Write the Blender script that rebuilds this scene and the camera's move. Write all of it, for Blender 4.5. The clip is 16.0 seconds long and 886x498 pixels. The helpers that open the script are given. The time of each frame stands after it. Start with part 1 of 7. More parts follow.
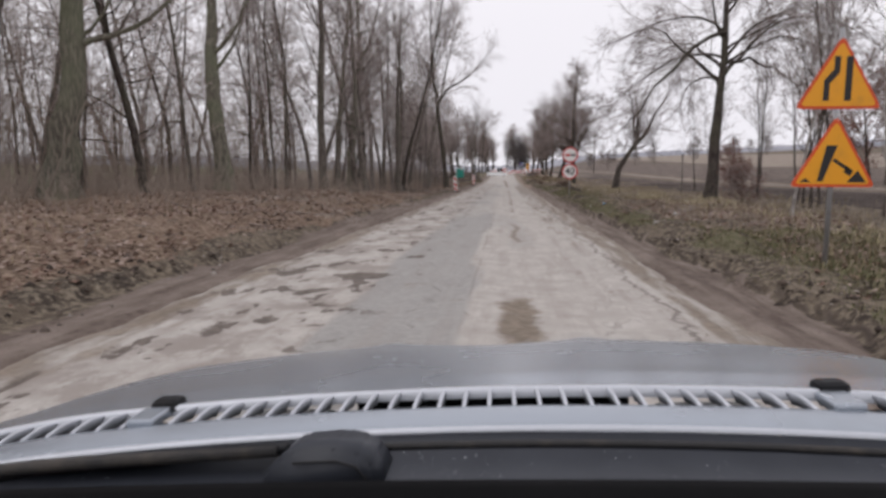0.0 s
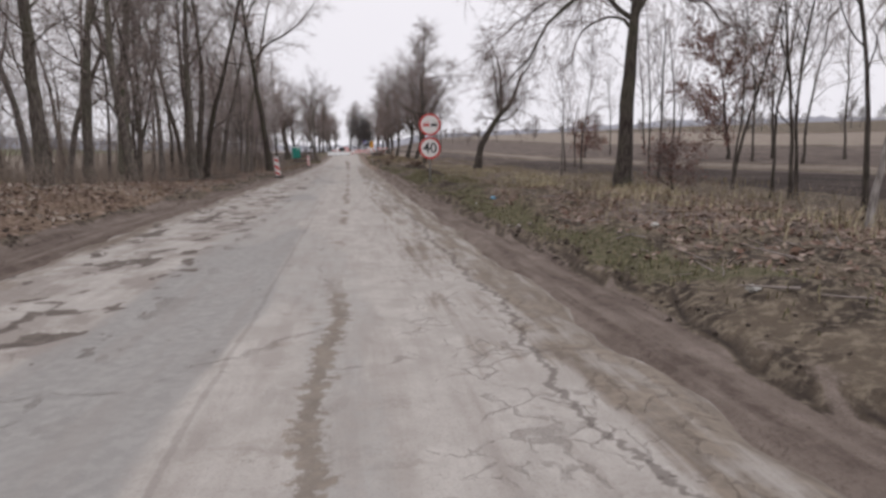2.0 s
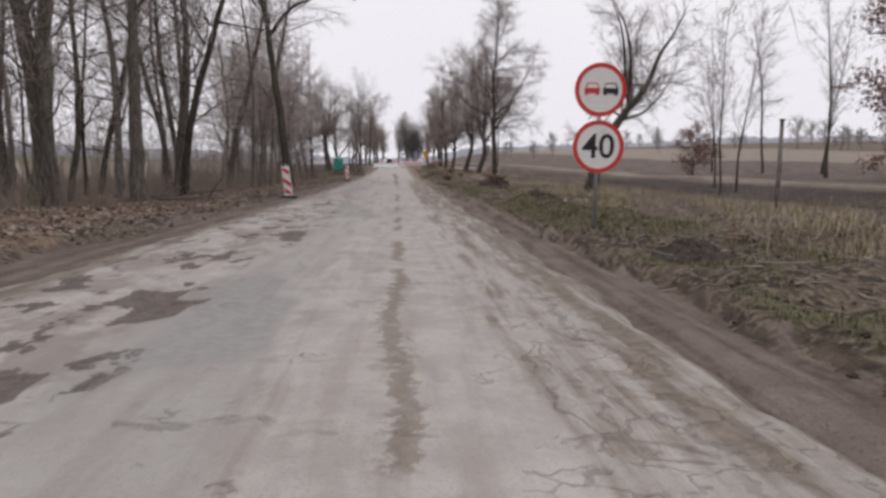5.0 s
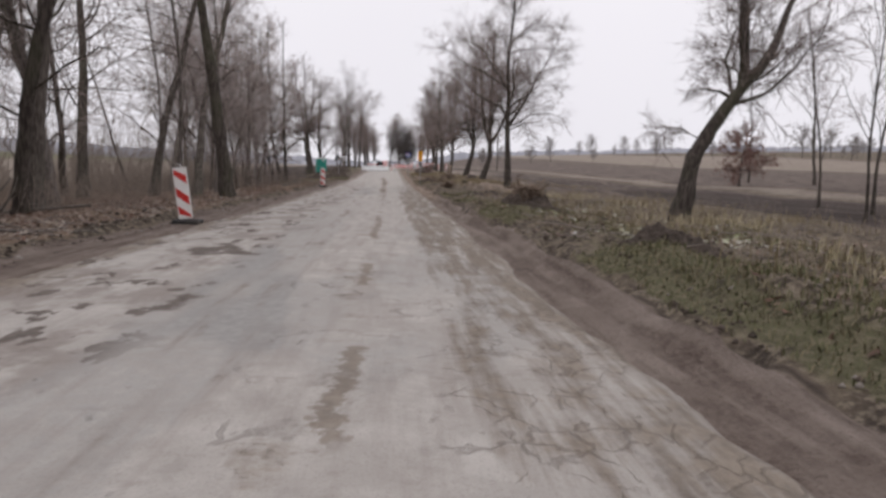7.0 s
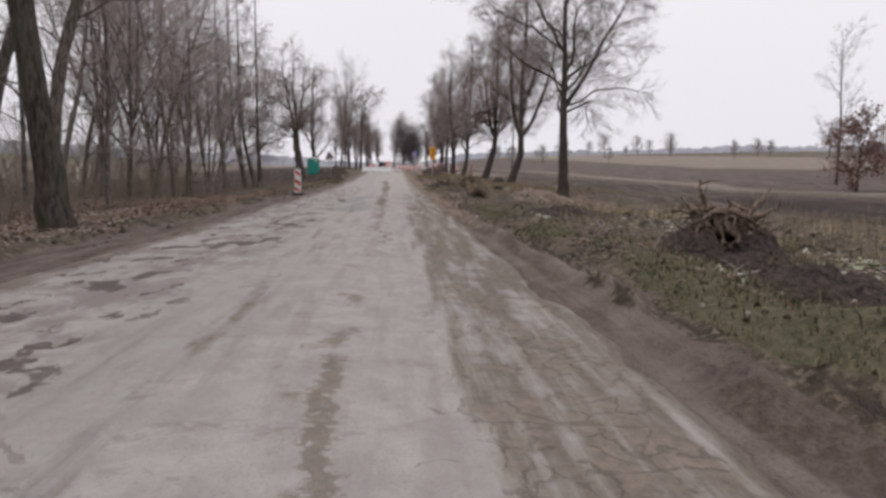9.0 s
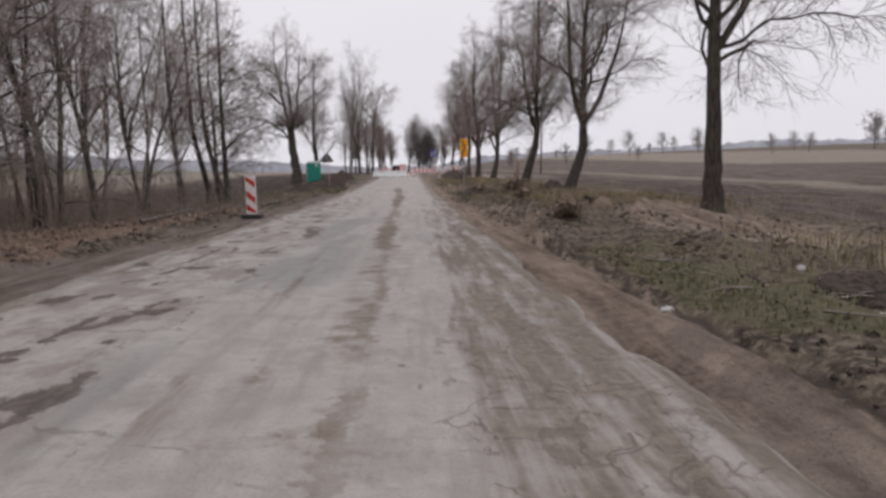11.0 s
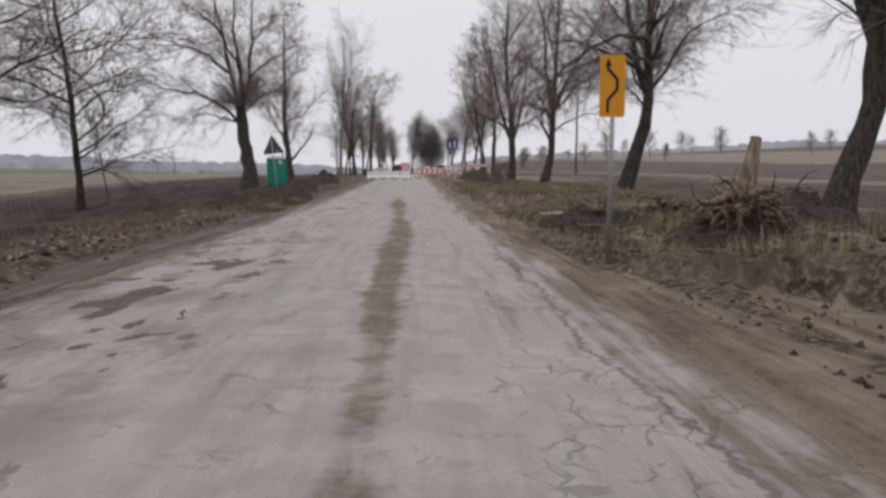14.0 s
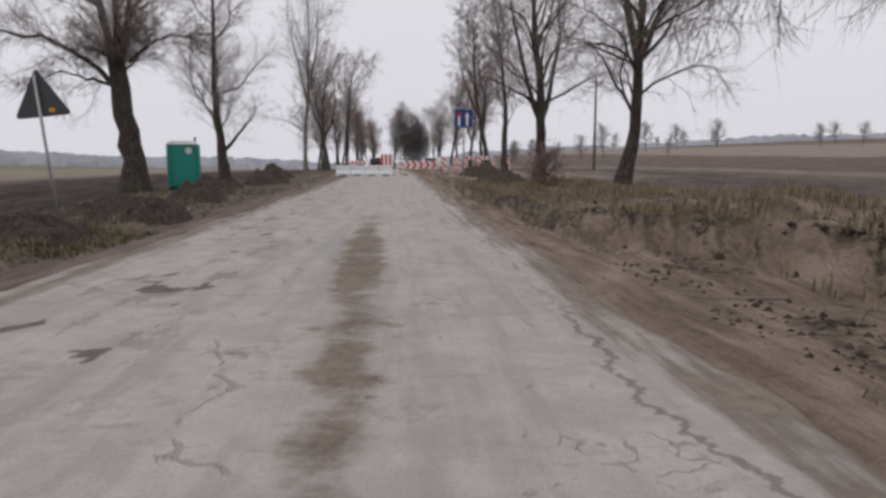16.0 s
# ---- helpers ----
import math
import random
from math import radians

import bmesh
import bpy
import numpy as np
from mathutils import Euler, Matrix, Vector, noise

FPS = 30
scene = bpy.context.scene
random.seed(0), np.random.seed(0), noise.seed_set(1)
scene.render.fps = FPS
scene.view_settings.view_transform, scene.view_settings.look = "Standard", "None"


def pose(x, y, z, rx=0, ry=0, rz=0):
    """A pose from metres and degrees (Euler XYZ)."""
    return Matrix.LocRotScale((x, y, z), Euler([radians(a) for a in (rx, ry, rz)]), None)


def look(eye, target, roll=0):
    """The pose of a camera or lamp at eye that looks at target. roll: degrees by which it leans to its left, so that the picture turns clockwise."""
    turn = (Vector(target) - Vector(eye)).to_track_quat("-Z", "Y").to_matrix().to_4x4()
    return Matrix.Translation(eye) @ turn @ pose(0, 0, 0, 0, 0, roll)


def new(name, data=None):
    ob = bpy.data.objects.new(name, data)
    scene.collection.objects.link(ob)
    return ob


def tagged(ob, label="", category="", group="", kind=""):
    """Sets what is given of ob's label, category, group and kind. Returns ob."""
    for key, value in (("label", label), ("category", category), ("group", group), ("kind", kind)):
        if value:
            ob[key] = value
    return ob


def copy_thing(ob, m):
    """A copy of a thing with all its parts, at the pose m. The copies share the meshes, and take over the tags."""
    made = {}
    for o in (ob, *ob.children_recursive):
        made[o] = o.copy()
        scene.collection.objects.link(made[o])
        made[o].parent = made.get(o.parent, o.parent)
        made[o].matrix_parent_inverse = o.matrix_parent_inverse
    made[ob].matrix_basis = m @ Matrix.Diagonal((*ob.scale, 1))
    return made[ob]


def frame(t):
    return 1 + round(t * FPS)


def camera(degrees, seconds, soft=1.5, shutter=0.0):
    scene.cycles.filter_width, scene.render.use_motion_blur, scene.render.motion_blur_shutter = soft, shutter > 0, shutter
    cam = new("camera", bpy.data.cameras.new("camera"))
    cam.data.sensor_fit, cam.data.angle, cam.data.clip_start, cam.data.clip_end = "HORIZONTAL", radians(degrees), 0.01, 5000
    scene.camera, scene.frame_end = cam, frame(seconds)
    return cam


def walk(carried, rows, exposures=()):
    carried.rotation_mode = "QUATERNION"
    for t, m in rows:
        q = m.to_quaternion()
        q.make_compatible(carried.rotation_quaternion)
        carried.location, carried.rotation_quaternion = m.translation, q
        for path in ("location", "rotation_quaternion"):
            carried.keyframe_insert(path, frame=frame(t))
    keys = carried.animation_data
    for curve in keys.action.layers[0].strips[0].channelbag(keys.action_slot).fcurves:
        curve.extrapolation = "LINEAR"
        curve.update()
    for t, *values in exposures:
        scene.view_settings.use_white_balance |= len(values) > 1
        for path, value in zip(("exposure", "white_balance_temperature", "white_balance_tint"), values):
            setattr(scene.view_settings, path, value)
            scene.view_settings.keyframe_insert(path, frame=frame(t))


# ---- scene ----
cam = camera(71.4, 16.0, soft=3.0, shutter=0.04)
PATH = [
    (0, look((0.172, 2.772, 1.241), (-0.027, 4.748, 1.001), 0.20)),
    (0.5, look((0.177, 5.218, 1.223), (0.256, 7.201, 0.976), 0.10)),
    (1, look((0.327, 7.644, 1.197), (0.572, 9.612, 0.935), 0.40)),
    (1.5, look((0.534, 10.027, 1.206), (0.834, 11.983, 0.920), -0.60)),
    (2, look((0.563, 12.445, 1.198), (0.851, 14.400, 0.894), -0.30)),
    (2.5, look((0.492, 14.919, 1.165), (0.743, 16.879, 0.860), 0.20)),
    (3, look((0.428, 17.286, 1.099), (0.646, 19.251, 0.796), 0.50)),
    (3.5, look((0.382, 19.404, 1.091), (0.571, 21.373, 0.793), 0.40)),
    (4, look((0.354, 21.400, 1.102), (0.518, 23.372, 0.813), 0.20)),
    (4.5, look((0.383, 23.479, 1.070), (0.527, 25.455, 0.800), 0.50)),
    (7, look((0.646, 35.018, 1.141), (0.821, 36.995, 0.893), 1.60)),
    (7.5, look((0.750, 37.610, 1.133), (0.922, 39.587, 0.887), 1.60)),
    (8, look((0.761, 40.497, 1.127), (0.930, 42.475, 0.882), 1.50)),
    (10.5, look((0.648, 54.550, 1.141), (0.774, 56.532, 0.903), 0.70)),
    (11, look((0.721, 57.185, 1.129), (0.828, 59.168, 0.895), 0.00)),
    (11.5, look((0.759, 59.856, 1.068), (0.852, 61.840, 0.832), -0.40)),
    (12, look((0.699, 62.839, 1.100), (0.796, 64.823, 0.866), 0.30)),
    (12.5, look((0.652, 66.121, 1.139), (0.742, 68.106, 0.905), 0.30)),
    (13, look((0.615, 69.242, 1.139), (0.703, 71.228, 0.911), 0.30)),
    (13.5, look((0.538, 72.035, 1.134), (0.632, 74.020, 0.908), 0.50)),
    (14, look((0.476, 74.886, 1.155), (0.576, 76.872, 0.926), 0.10)),
    (14.5, look((0.439, 78.138, 1.189), (0.554, 80.121, 0.953), 0.20)),
    (15, look((0.474, 81.628, 1.187), (0.599, 83.609, 0.946), 0.30)),
    (15.5, look((0.463, 85.271, 1.207), (0.601, 87.251, 0.963), 0.10)),
    (16, look((0.410, 88.670, 1.229), (0.566, 90.649, 0.985), 0.00)),
]
walk(cam, PATH, [(0, 0.04, 6390, 13), (3, -0.01, 6400, 13), (8, -0.02, 6400, 13), (11, -0.14, 6380, 13), (13.5, -0.19, 6350, 12), (16, -0.28, 6320, 12)])

# ---- world and light: a bright overcast winter sky ----
world = bpy.data.worlds.new("overcast_sky")
scene.world = world
world.use_nodes = True
wn, wl = world.node_tree.nodes, world.node_tree.links
bg = wn["Background"]
bg.inputs["Strength"].default_value = 0.95
w_co = wn.new("ShaderNodeTexCoord")
w_sep = wn.new("ShaderNodeSeparateXYZ")
wl.new(w_co.outputs["Generated"], w_sep.inputs[0])
w_noise = wn.new("ShaderNodeTexNoise")
w_noise.inputs["Scale"].default_value = 2.2
w_noise.inputs["Detail"].default_value = 3.0
wl.new(w_co.outputs["Generated"], w_noise.inputs["Vector"])
w_add = wn.new("ShaderNodeMath")
w_add.operation = "MULTIPLY_ADD"
wl.new(w_noise.outputs["Fac"], w_add.inputs[0])
w_add.inputs[1].default_value = 0.30
wl.new(w_sep.outputs["Z"], w_add.inputs[2])
w_ramp = wn.new("ShaderNodeValToRGB")
w_ramp.color_ramp.elements[0].position = 0.10
w_ramp.color_ramp.elements[0].color = (0.87, 0.855, 0.885, 1)
w_ramp.color_ramp.elements[1].position = 0.50
w_ramp.color_ramp.elements[1].color = (0.965, 0.945, 0.97, 1)
wl.new(w_add.outputs[0], w_ramp.inputs[0])
wl.new(w_ramp.outputs[0], bg.inputs["Color"])

sun_data = bpy.data.lights.new("sun", "SUN")
sun_data.energy = 0.7
sun_data.angle = radians(35)
sun_data.color = (1.0, 0.975, 0.95)
sun = new("sun", sun_data)
sun.matrix_world = look((0, 0, 60), (30, 25, 0))


# ---- materials ----
class Nodes:
    """Short hand for a node material."""

    def __init__(self, name, rough=0.8, metal=0.0, spec=0.3):
        self.m = bpy.data.materials.new(name)
        self.m.use_nodes = True
        self.t = self.m.node_tree
        self.b = self.t.nodes["Principled BSDF"]
        self.b.inputs["Roughness"].default_value = rough
        self.b.inputs["Metallic"].default_value = metal
        self.b.inputs["Specular IOR Level"].default_value = spec
        self.co = self.t.nodes.new("ShaderNodeTexCoord")

    def put(self, node, key, value):
        if hasattr(value, "is_output"):
            self.t.links.new(value, node.inputs[key])
        else:
            node.inputs[key].default_value = value

    def scaled(self, sx, sy, sz, where="Object"):
        n = self.t.nodes.new("ShaderNodeMapping")
        self.t.links.new(self.co.outputs[where], n.inputs["Vector"])
        n.inputs["Scale"].default_value = (sx, sy, sz)
        return n.outputs[0]

    def noise(self, scale, detail=4.0, rough=0.55, vec=None):
        n = self.t.nodes.new("ShaderNodeTexNoise")
        n.inputs["Scale"].default_value = scale
        n.inputs["Detail"].default_value = detail
        n.inputs["Roughness"].default_value = rough
        self.t.links.new(vec if vec is not None else self.co.outputs["Object"], n.inputs["Vector"])
        return n.outputs["Fac"]

    def cells(self, scale, vec=None, out="Color"):
        n = self.t.nodes.new("ShaderNodeTexVoronoi")
        n.inputs["Scale"].default_value = scale
        self.t.links.new(vec if vec is not None else self.co.outputs["Object"], n.inputs["Vector"])
        return n.outputs[out]

    def math(self, op, a, b=0.0):
        n = self.t.nodes.new("ShaderNodeMath")
        n.operation = op
        self.put(n, 0, a)
        self.put(n, 1, b)
        return n.outputs[0]

    def steps(self, fac, lo, hi):
        n = self.t.nodes.new("ShaderNodeMapRange")
        n.interpolation_type = "SMOOTHSTEP"
        self.put(n, 0, fac)
        n.inputs[1].default_value, n.inputs[2].default_value = lo, hi
        return n.outputs[0]

    def ramp(self, fac, *stops):
        n = self.t.nodes.new("ShaderNodeValToRGB")
        e = n.color_ramp.elements
        while len(e) < len(stops):
            e.new(0.5)
        for el, (p, c) in zip(e, stops):
            el.position, el.color = p, (*c, 1)
        self.t.links.new(fac, n.inputs[0])
        return n.outputs[0]

    def mix(self, fac, a, b):
        n = self.t.nodes.new("ShaderNodeMix")
        n.data_type = "RGBA"
        self.put(n, 0, fac)
        self.put(n, 6, a if hasattr(a, "is_output") else (*a, 1))
        self.put(n, 7, b if hasattr(b, "is_output") else (*b, 1))
        return n.outputs[2]

    def rand(self):
        return self.t.nodes.new("ShaderNodeObjectInfo").outputs["Random"]

    def island(self):
        return self.t.nodes.new("ShaderNodeNewGeometry").outputs["Random Per Island"]

    def attr(self, name):
        a = self.t.nodes.new("ShaderNodeAttribute")
        a.attribute_name = name
        s = self.t.nodes.new("ShaderNodeSeparateColor")
        self.t.links.new(a.outputs["Color"], s.inputs[0])
        return s.outputs[0], s.outputs[1], s.outputs[2]

    def bump(self, height, strength=0.5, dist=0.02):
        n = self.t.nodes.new("ShaderNodeBump")
        n.inputs["Strength"].default_value = strength
        n.inputs["Distance"].default_value = dist
        self.t.links.new(height, n.inputs["Height"])
        self.t.links.new(n.outputs[0], self.b.inputs["Normal"])

    def done(self, color, rough=None):
        self.put(self.b, "Base Color", color if hasattr(color, "is_output") else (*color, 1))
        if rough is not None:
            self.put(self.b, "Roughness", rough)
        return self.m


def plain(name, c, rough=0.5, metal=0.0, dirt=(0.12, 0.10, 0.08), amount=0.35, scale=6.0, spec=0.4):
    """A painted or moulded surface with dust and scuffs at two sizes."""
    k = Nodes(name, rough, metal, spec)
    big, fine = k.noise(scale, 4.0), k.noise(scale * 9, 3.0)
    soil = k.math("MULTIPLY", k.steps(k.math("ADD", k.math("MULTIPLY", big, 0.7), k.math("MULTIPLY", fine, 0.3)), 0.48, 0.72), amount)
    k.bump(fine, 0.15, 0.004)
    return k.done(k.mix(soil, c, dirt), k.math("ADD", k.math("MULTIPLY", big, 0.2), rough - 0.1))


def bark_material(name, dark, light, moss, moss_amount):
    k = Nodes(name, 0.92, spec=0.15)
    v = k.scaled(9, 9, 1.6)
    ridges, blotch, fine = k.noise(2.2, 5.0, 0.65, v), k.noise(0.7, 3.0), k.noise(30, 3.0)
    c = k.mix(k.steps(ridges, 0.36, 0.66), dark, light)
    c = k.mix(k.math("MULTIPLY", k.steps(blotch, 0.42, 0.62), moss_amount), c, moss)
    c = k.mix(k.math("MULTIPLY", k.rand(), 0.35), c, dark)
    k.bump(k.math("ADD", ridges, k.math("MULTIPLY", fine, 0.3)), 0.9, 0.03)
    return k.done(c)


BARK = bark_material("bark_brown", (0.034, 0.028, 0.025), (0.118, 0.098, 0.086), (0.110, 0.115, 0.070), 0.35)
BARK_MOSSY = bark_material("bark_mossy", (0.090, 0.081, 0.066), (0.290, 0.270, 0.215), (0.190, 0.205, 0.135), 0.7)
BARK_GREY = bark_material("bark_grey", (0.100, 0.086, 0.078), (0.300, 0.265, 0.240), (0.12, 0.125, 0.085), 0.25)
BARK_WOOD = bark_material("bark_wood", (0.070, 0.059, 0.052), (0.215, 0.186, 0.164), (0.130, 0.135, 0.088), 0.40)
BARK_BIRCH = bark_material("bark_birch", (0.16, 0.14, 0.13), (0.50, 0.47, 0.44), (0.10, 0.09, 0.08), 0.45)


def twig_material(name, a, b):
    k = Nodes(name, 0.9, spec=0.15)
    return k.done(k.mix(k.rand(), k.mix(k.noise(0.8), a, b), b))


TWIG = twig_material("twig_brown", (0.150, 0.118, 0.107), (0.270, 0.222, 0.203))
# twigs of the wood: paler than TWIG, pale haze put into the colour
TWIG_WOOD_HAZED = twig_material("twig_wood_hazed", (0.230, 0.188, 0.174), (0.390, 0.328, 0.304))
# far twigs: lightened in colour in place of distance haze
TWIG_FAR_HAZED = twig_material("twig_far_hazed", (0.20, 0.18, 0.175), (0.28, 0.255, 0.245))
TWIG_PALE = twig_material("twig_pale", (0.16, 0.14, 0.125), (0.26, 0.225, 0.205))
BRUSH = twig_material("brush_stems", (0.140, 0.112, 0.096), (0.300, 0.246, 0.204))


def leaf_material(name, *cols):
    k = Nodes(name, 0.85, spec=0.2)
    n = len(cols) - 1
    return k.done(k.ramp(k.island(), *[(i / n, c) for i, c in enumerate(cols)]))


LEAF_LITTER = leaf_material("dead_leaves", (0.090, 0.056, 0.042), (0.165, 0.100, 0.074), (0.250, 0.178, 0.142), (0.37, 0.295, 0.250), (0.125, 0.074, 0.056))
PALE_LEAF = leaf_material("bleached_leaves", (0.34, 0.33, 0.27), (0.52, 0.50, 0.45), (0.30, 0.32, 0.18), (0.44, 0.41, 0.35))
PALE_LITTER = leaf_material("buff_leaves", (0.30, 0.25, 0.20), (0.40, 0.35, 0.30), (0.24, 0.19, 0.15), (0.46, 0.41, 0.36))
LEAF_RUSSET = leaf_material("russet_leaves", (0.120, 0.062, 0.054), (0.205, 0.110, 0.092), (0.27, 0.165, 0.135))
GRASS_DRY = leaf_material("dry_grass", (0.16, 0.125, 0.075), (0.29, 0.235, 0.150), (0.22, 0.180, 0.105), (0.36, 0.305, 0.210))
GRASS_GREEN = leaf_material("green_grass", (0.098, 0.100, 0.050), (0.140, 0.140, 0.074), (0.225, 0.195, 0.120), (0.170, 0.142, 0.092), (0.112, 0.118, 0.056))
GRASS_STRAW = leaf_material("straw_grass", (0.26, 0.215, 0.130), (0.40, 0.345, 0.225), (0.32, 0.270, 0.165), (0.46, 0.405, 0.285), (0.22, 0.185, 0.110))
RUBBLE = leaf_material("rubble", (0.060, 0.046, 0.038), (0.11, 0.085, 0.068), (0.32, 0.29, 0.26), (0.085, 0.064, 0.052), (0.050, 0.040, 0.034))

k = Nodes("ground_cover", 0.95, spec=0.12)
n_big, n_mid, n_fine, n_grit = k.noise(0.35, 5.0), k.noise(2.3, 5.0, 0.6), k.noise(11, 4.0, 0.65), k.noise(45, 3.0)
leaf_m, mud_m, grass_m = k.attr("cover_a")
plough_m, tan_m, green_m = k.attr("cover_b")
dark_earth_m, bare_m, rest_m = k.attr("cover_c")


def edged(mask):
    wob = k.math("ADD", k.math("MULTIPLY", n_mid, 0.7), k.math("MULTIPLY", n_fine, 0.5))
    return k.steps(k.math("ADD", mask, k.math("SUBTRACT", wob, 0.60)), 0.35, 0.65)


base = k.mix(k.steps(n_fine, 0.44, 0.66), k.mix(k.steps(n_mid, 0.38, 0.60), (0.058, 0.046, 0.038), (0.145, 0.116, 0.088)), (0.250, 0.208, 0.158))
leaves = k.mix(k.steps(n_fine, 0.40, 0.62), k.mix(k.steps(n_mid, 0.35, 0.65), (0.105, 0.071, 0.053), (0.195, 0.136, 0.100)), (0.300, 0.228, 0.172))
track = k.noise(2.2, 5.0, 0.62, k.scaled(2.2, 0.22, 1.0))
mud = k.mix(k.steps(track, 0.36, 0.62), k.mix(k.steps(n_fine, 0.38, 0.64), (0.142, 0.104, 0.082), (0.214, 0.164, 0.130)), k.mix(k.steps(n_mid, 0.40, 0.62), (0.270, 0.212, 0.166), (0.350, 0.282, 0.224)))
clay = k.mix(k.steps(track, 0.36, 0.62), k.mix(k.steps(n_fine, 0.38, 0.64), (0.120, 0.092, 0.078), (0.180, 0.143, 0.122)), k.mix(k.steps(n_mid, 0.40, 0.62), (0.215, 0.175, 0.150), (0.270, 0.224, 0.194)))
mud = k.mix(edged(bare_m), clay, mud)
mud = k.mix(k.math("MULTIPLY", k.steps(n_grit, 0.52, 0.68), 0.4), mud, (0.110, 0.082, 0.068))
grass = k.mix(k.steps(n_fine, 0.38, 0.66), k.mix(k.steps(n_mid, 0.35, 0.65), (0.082, 0.078, 0.045), (0.116, 0.112, 0.064)), (0.180, 0.156, 0.106))
furrow_v = k.scaled(1.0, 0.12, 1.0)
furrow = k.noise(1.9, 3.0, 0.6, furrow_v)
plough = k.mix(k.steps(furrow, 0.38, 0.62), (0.098, 0.077, 0.067), (0.182, 0.148, 0.128))
tan = k.mix(k.steps(n_big, 0.35, 0.65), (0.225, 0.186, 0.154), (0.285, 0.242, 0.202))
green = k.mix(k.steps(n_big, 0.35, 0.65), (0.150, 0.165, 0.090), (0.215, 0.212, 0.135))
col = k.mix(edged(leaf_m), base, leaves)
col = k.mix(edged(plough_m), col, plough)
col = k.mix(edged(tan_m), col, tan)
col = k.mix(k.math("MULTIPLY", edged(dark_earth_m), 0.9), col, k.mix(k.steps(furrow, 0.38, 0.62), (0.048, 0.038, 0.034), (0.085, 0.067, 0.058)))
col = k.mix(edged(green_m), col, green)
col = k.mix(edged(grass_m), col, grass)
col = k.mix(edged(mud_m), col, mud)
k.bump(k.math("ADD", k.math("ADD", k.math("MULTIPLY", n_fine, 1.0), k.math("MULTIPLY", n_grit, 0.4)), k.math("MULTIPLY", track, 0.8)), 1.0, 0.07)
GROUND = k.done(col)

k = Nodes("worn_asphalt", 0.86, spec=0.25)
n_big, n_mid, n_fine, n_grit = k.noise(0.45, 4.0), k.noise(2.6, 6.0, 0.66), k.noise(14, 4.0, 0.65), k.noise(70, 2.0)
n_long = k.noise(1.6, 5.0, 0.62, k.scaled(3.2, 0.30, 1.0))
n_scuff = k.noise(1.3, 6.0, 0.7, k.scaled(0.8, 2.4, 1.0))
n_rib = k.noise(1.5, 5.0, 0.68, k.scaled(1.1, 1.9, 1.0))
n_pit = k.noise(2.0, 4.0, 0.6, k.scaled(1.25, 0.70, 1.0))
n_layer = k.noise(1.5, 6.0, 0.68, k.scaled(1.0, 0.7, 1.0))
hole_m, soil_m, smooth_m = k.attr("wear")
crack_m, rut_m, pit_m = k.attr("breaks")
edge_m, streak_m, seam_m = k.attr("lines")


def seams(scale, lo, hi):
    """Thin wandering cracks between cells."""
    w = k.t.nodes.new("ShaderNodeTexNoise")
    w.inputs["Scale"].default_value = 1.7
    w.inputs["Detail"].default_value = 5.0
    k.t.links.new(k.co.outputs["Object"], w.inputs["Vector"])
    m = k.t.nodes.new("ShaderNodeVectorMath")
    m.operation = "MULTIPLY_ADD"
    k.t.links.new(w.outputs["Color"], m.inputs[0])
    m.inputs[1].default_value = (0.9, 0.9, 0.0)
    k.t.links.new(k.co.outputs["Object"], m.inputs[2])
    n = k.t.nodes.new("ShaderNodeTexVoronoi")
    n.feature = "DISTANCE_TO_EDGE"
    n.inputs["Scale"].default_value = scale
    k.t.links.new(m.outputs[0], n.inputs["Vector"])
    return k.math("SUBTRACT", 1.0, k.steps(n.outputs["Distance"], lo, hi))


def line(x0, sway, fine_sway, width, ragged):
    """A wandering line along the road: one inside it, zero beyond its ragged width."""
    sep = k.t.nodes.new("ShaderNodeSeparateXYZ")
    k.t.links.new(k.co.outputs["Object"], sep.inputs[0])
    slow, quick = k.noise(0.55, 2.0, 0.5, k.scaled(0.0, 1.0, 0.0)), k.noise(4.0, 4.0, 0.65, k.scaled(0.35, 1.0, 0.0))
    off = k.math("ADD", k.math("MULTIPLY", k.math("SUBTRACT", slow, 0.5), sway), k.math("MULTIPLY", k.math("SUBTRACT", quick, 0.5), fine_sway))
    away = k.math("ABSOLUTE", k.math("SUBTRACT", k.math("SUBTRACT", sep.outputs["X"], x0), off))
    away = k.math("SUBTRACT", away, k.math("MULTIPLY", k.math("SUBTRACT", n_fine, 0.5), ragged))
    return k.math("SUBTRACT", 1.0, k.steps(away, width * 0.45, width))


dust = k.mix(k.steps(n_mid, 0.36, 0.66), (0.385, 0.356, 0.326), (0.485, 0.454, 0.420))
dust = k.mix(k.math("MULTIPLY", k.steps(n_long, 0.44, 0.64), 0.45), dust, (0.310, 0.274, 0.248))
dust = k.mix(k.math("MULTIPLY", k.steps(n_grit, 0.50, 0.72), 0.35), dust, (0.235, 0.208, 0.190))
dust = k.mix(k.math("MULTIPLY", k.math("MULTIPLY", k.steps(n_layer, 0.46, 0.58), pit_m), 0.62), dust, (0.225, 0.190, 0.168))
dust = k.mix(k.math("MULTIPLY", k.math("MULTIPLY", k.steps(n_scuff, 0.54, 0.66), k.steps(n_fine, 0.40, 0.60)), 0.42), dust, (0.205, 0.172, 0.146))
tar = k.mix(k.steps(n_fine, 0.35, 0.65), (0.262, 0.254, 0.243), (0.325, 0.315, 0.300))
tar = k.mix(k.math("MULTIPLY", k.steps(n_long, 0.46, 0.64), 0.5), tar, (0.285, 0.264, 0.246))
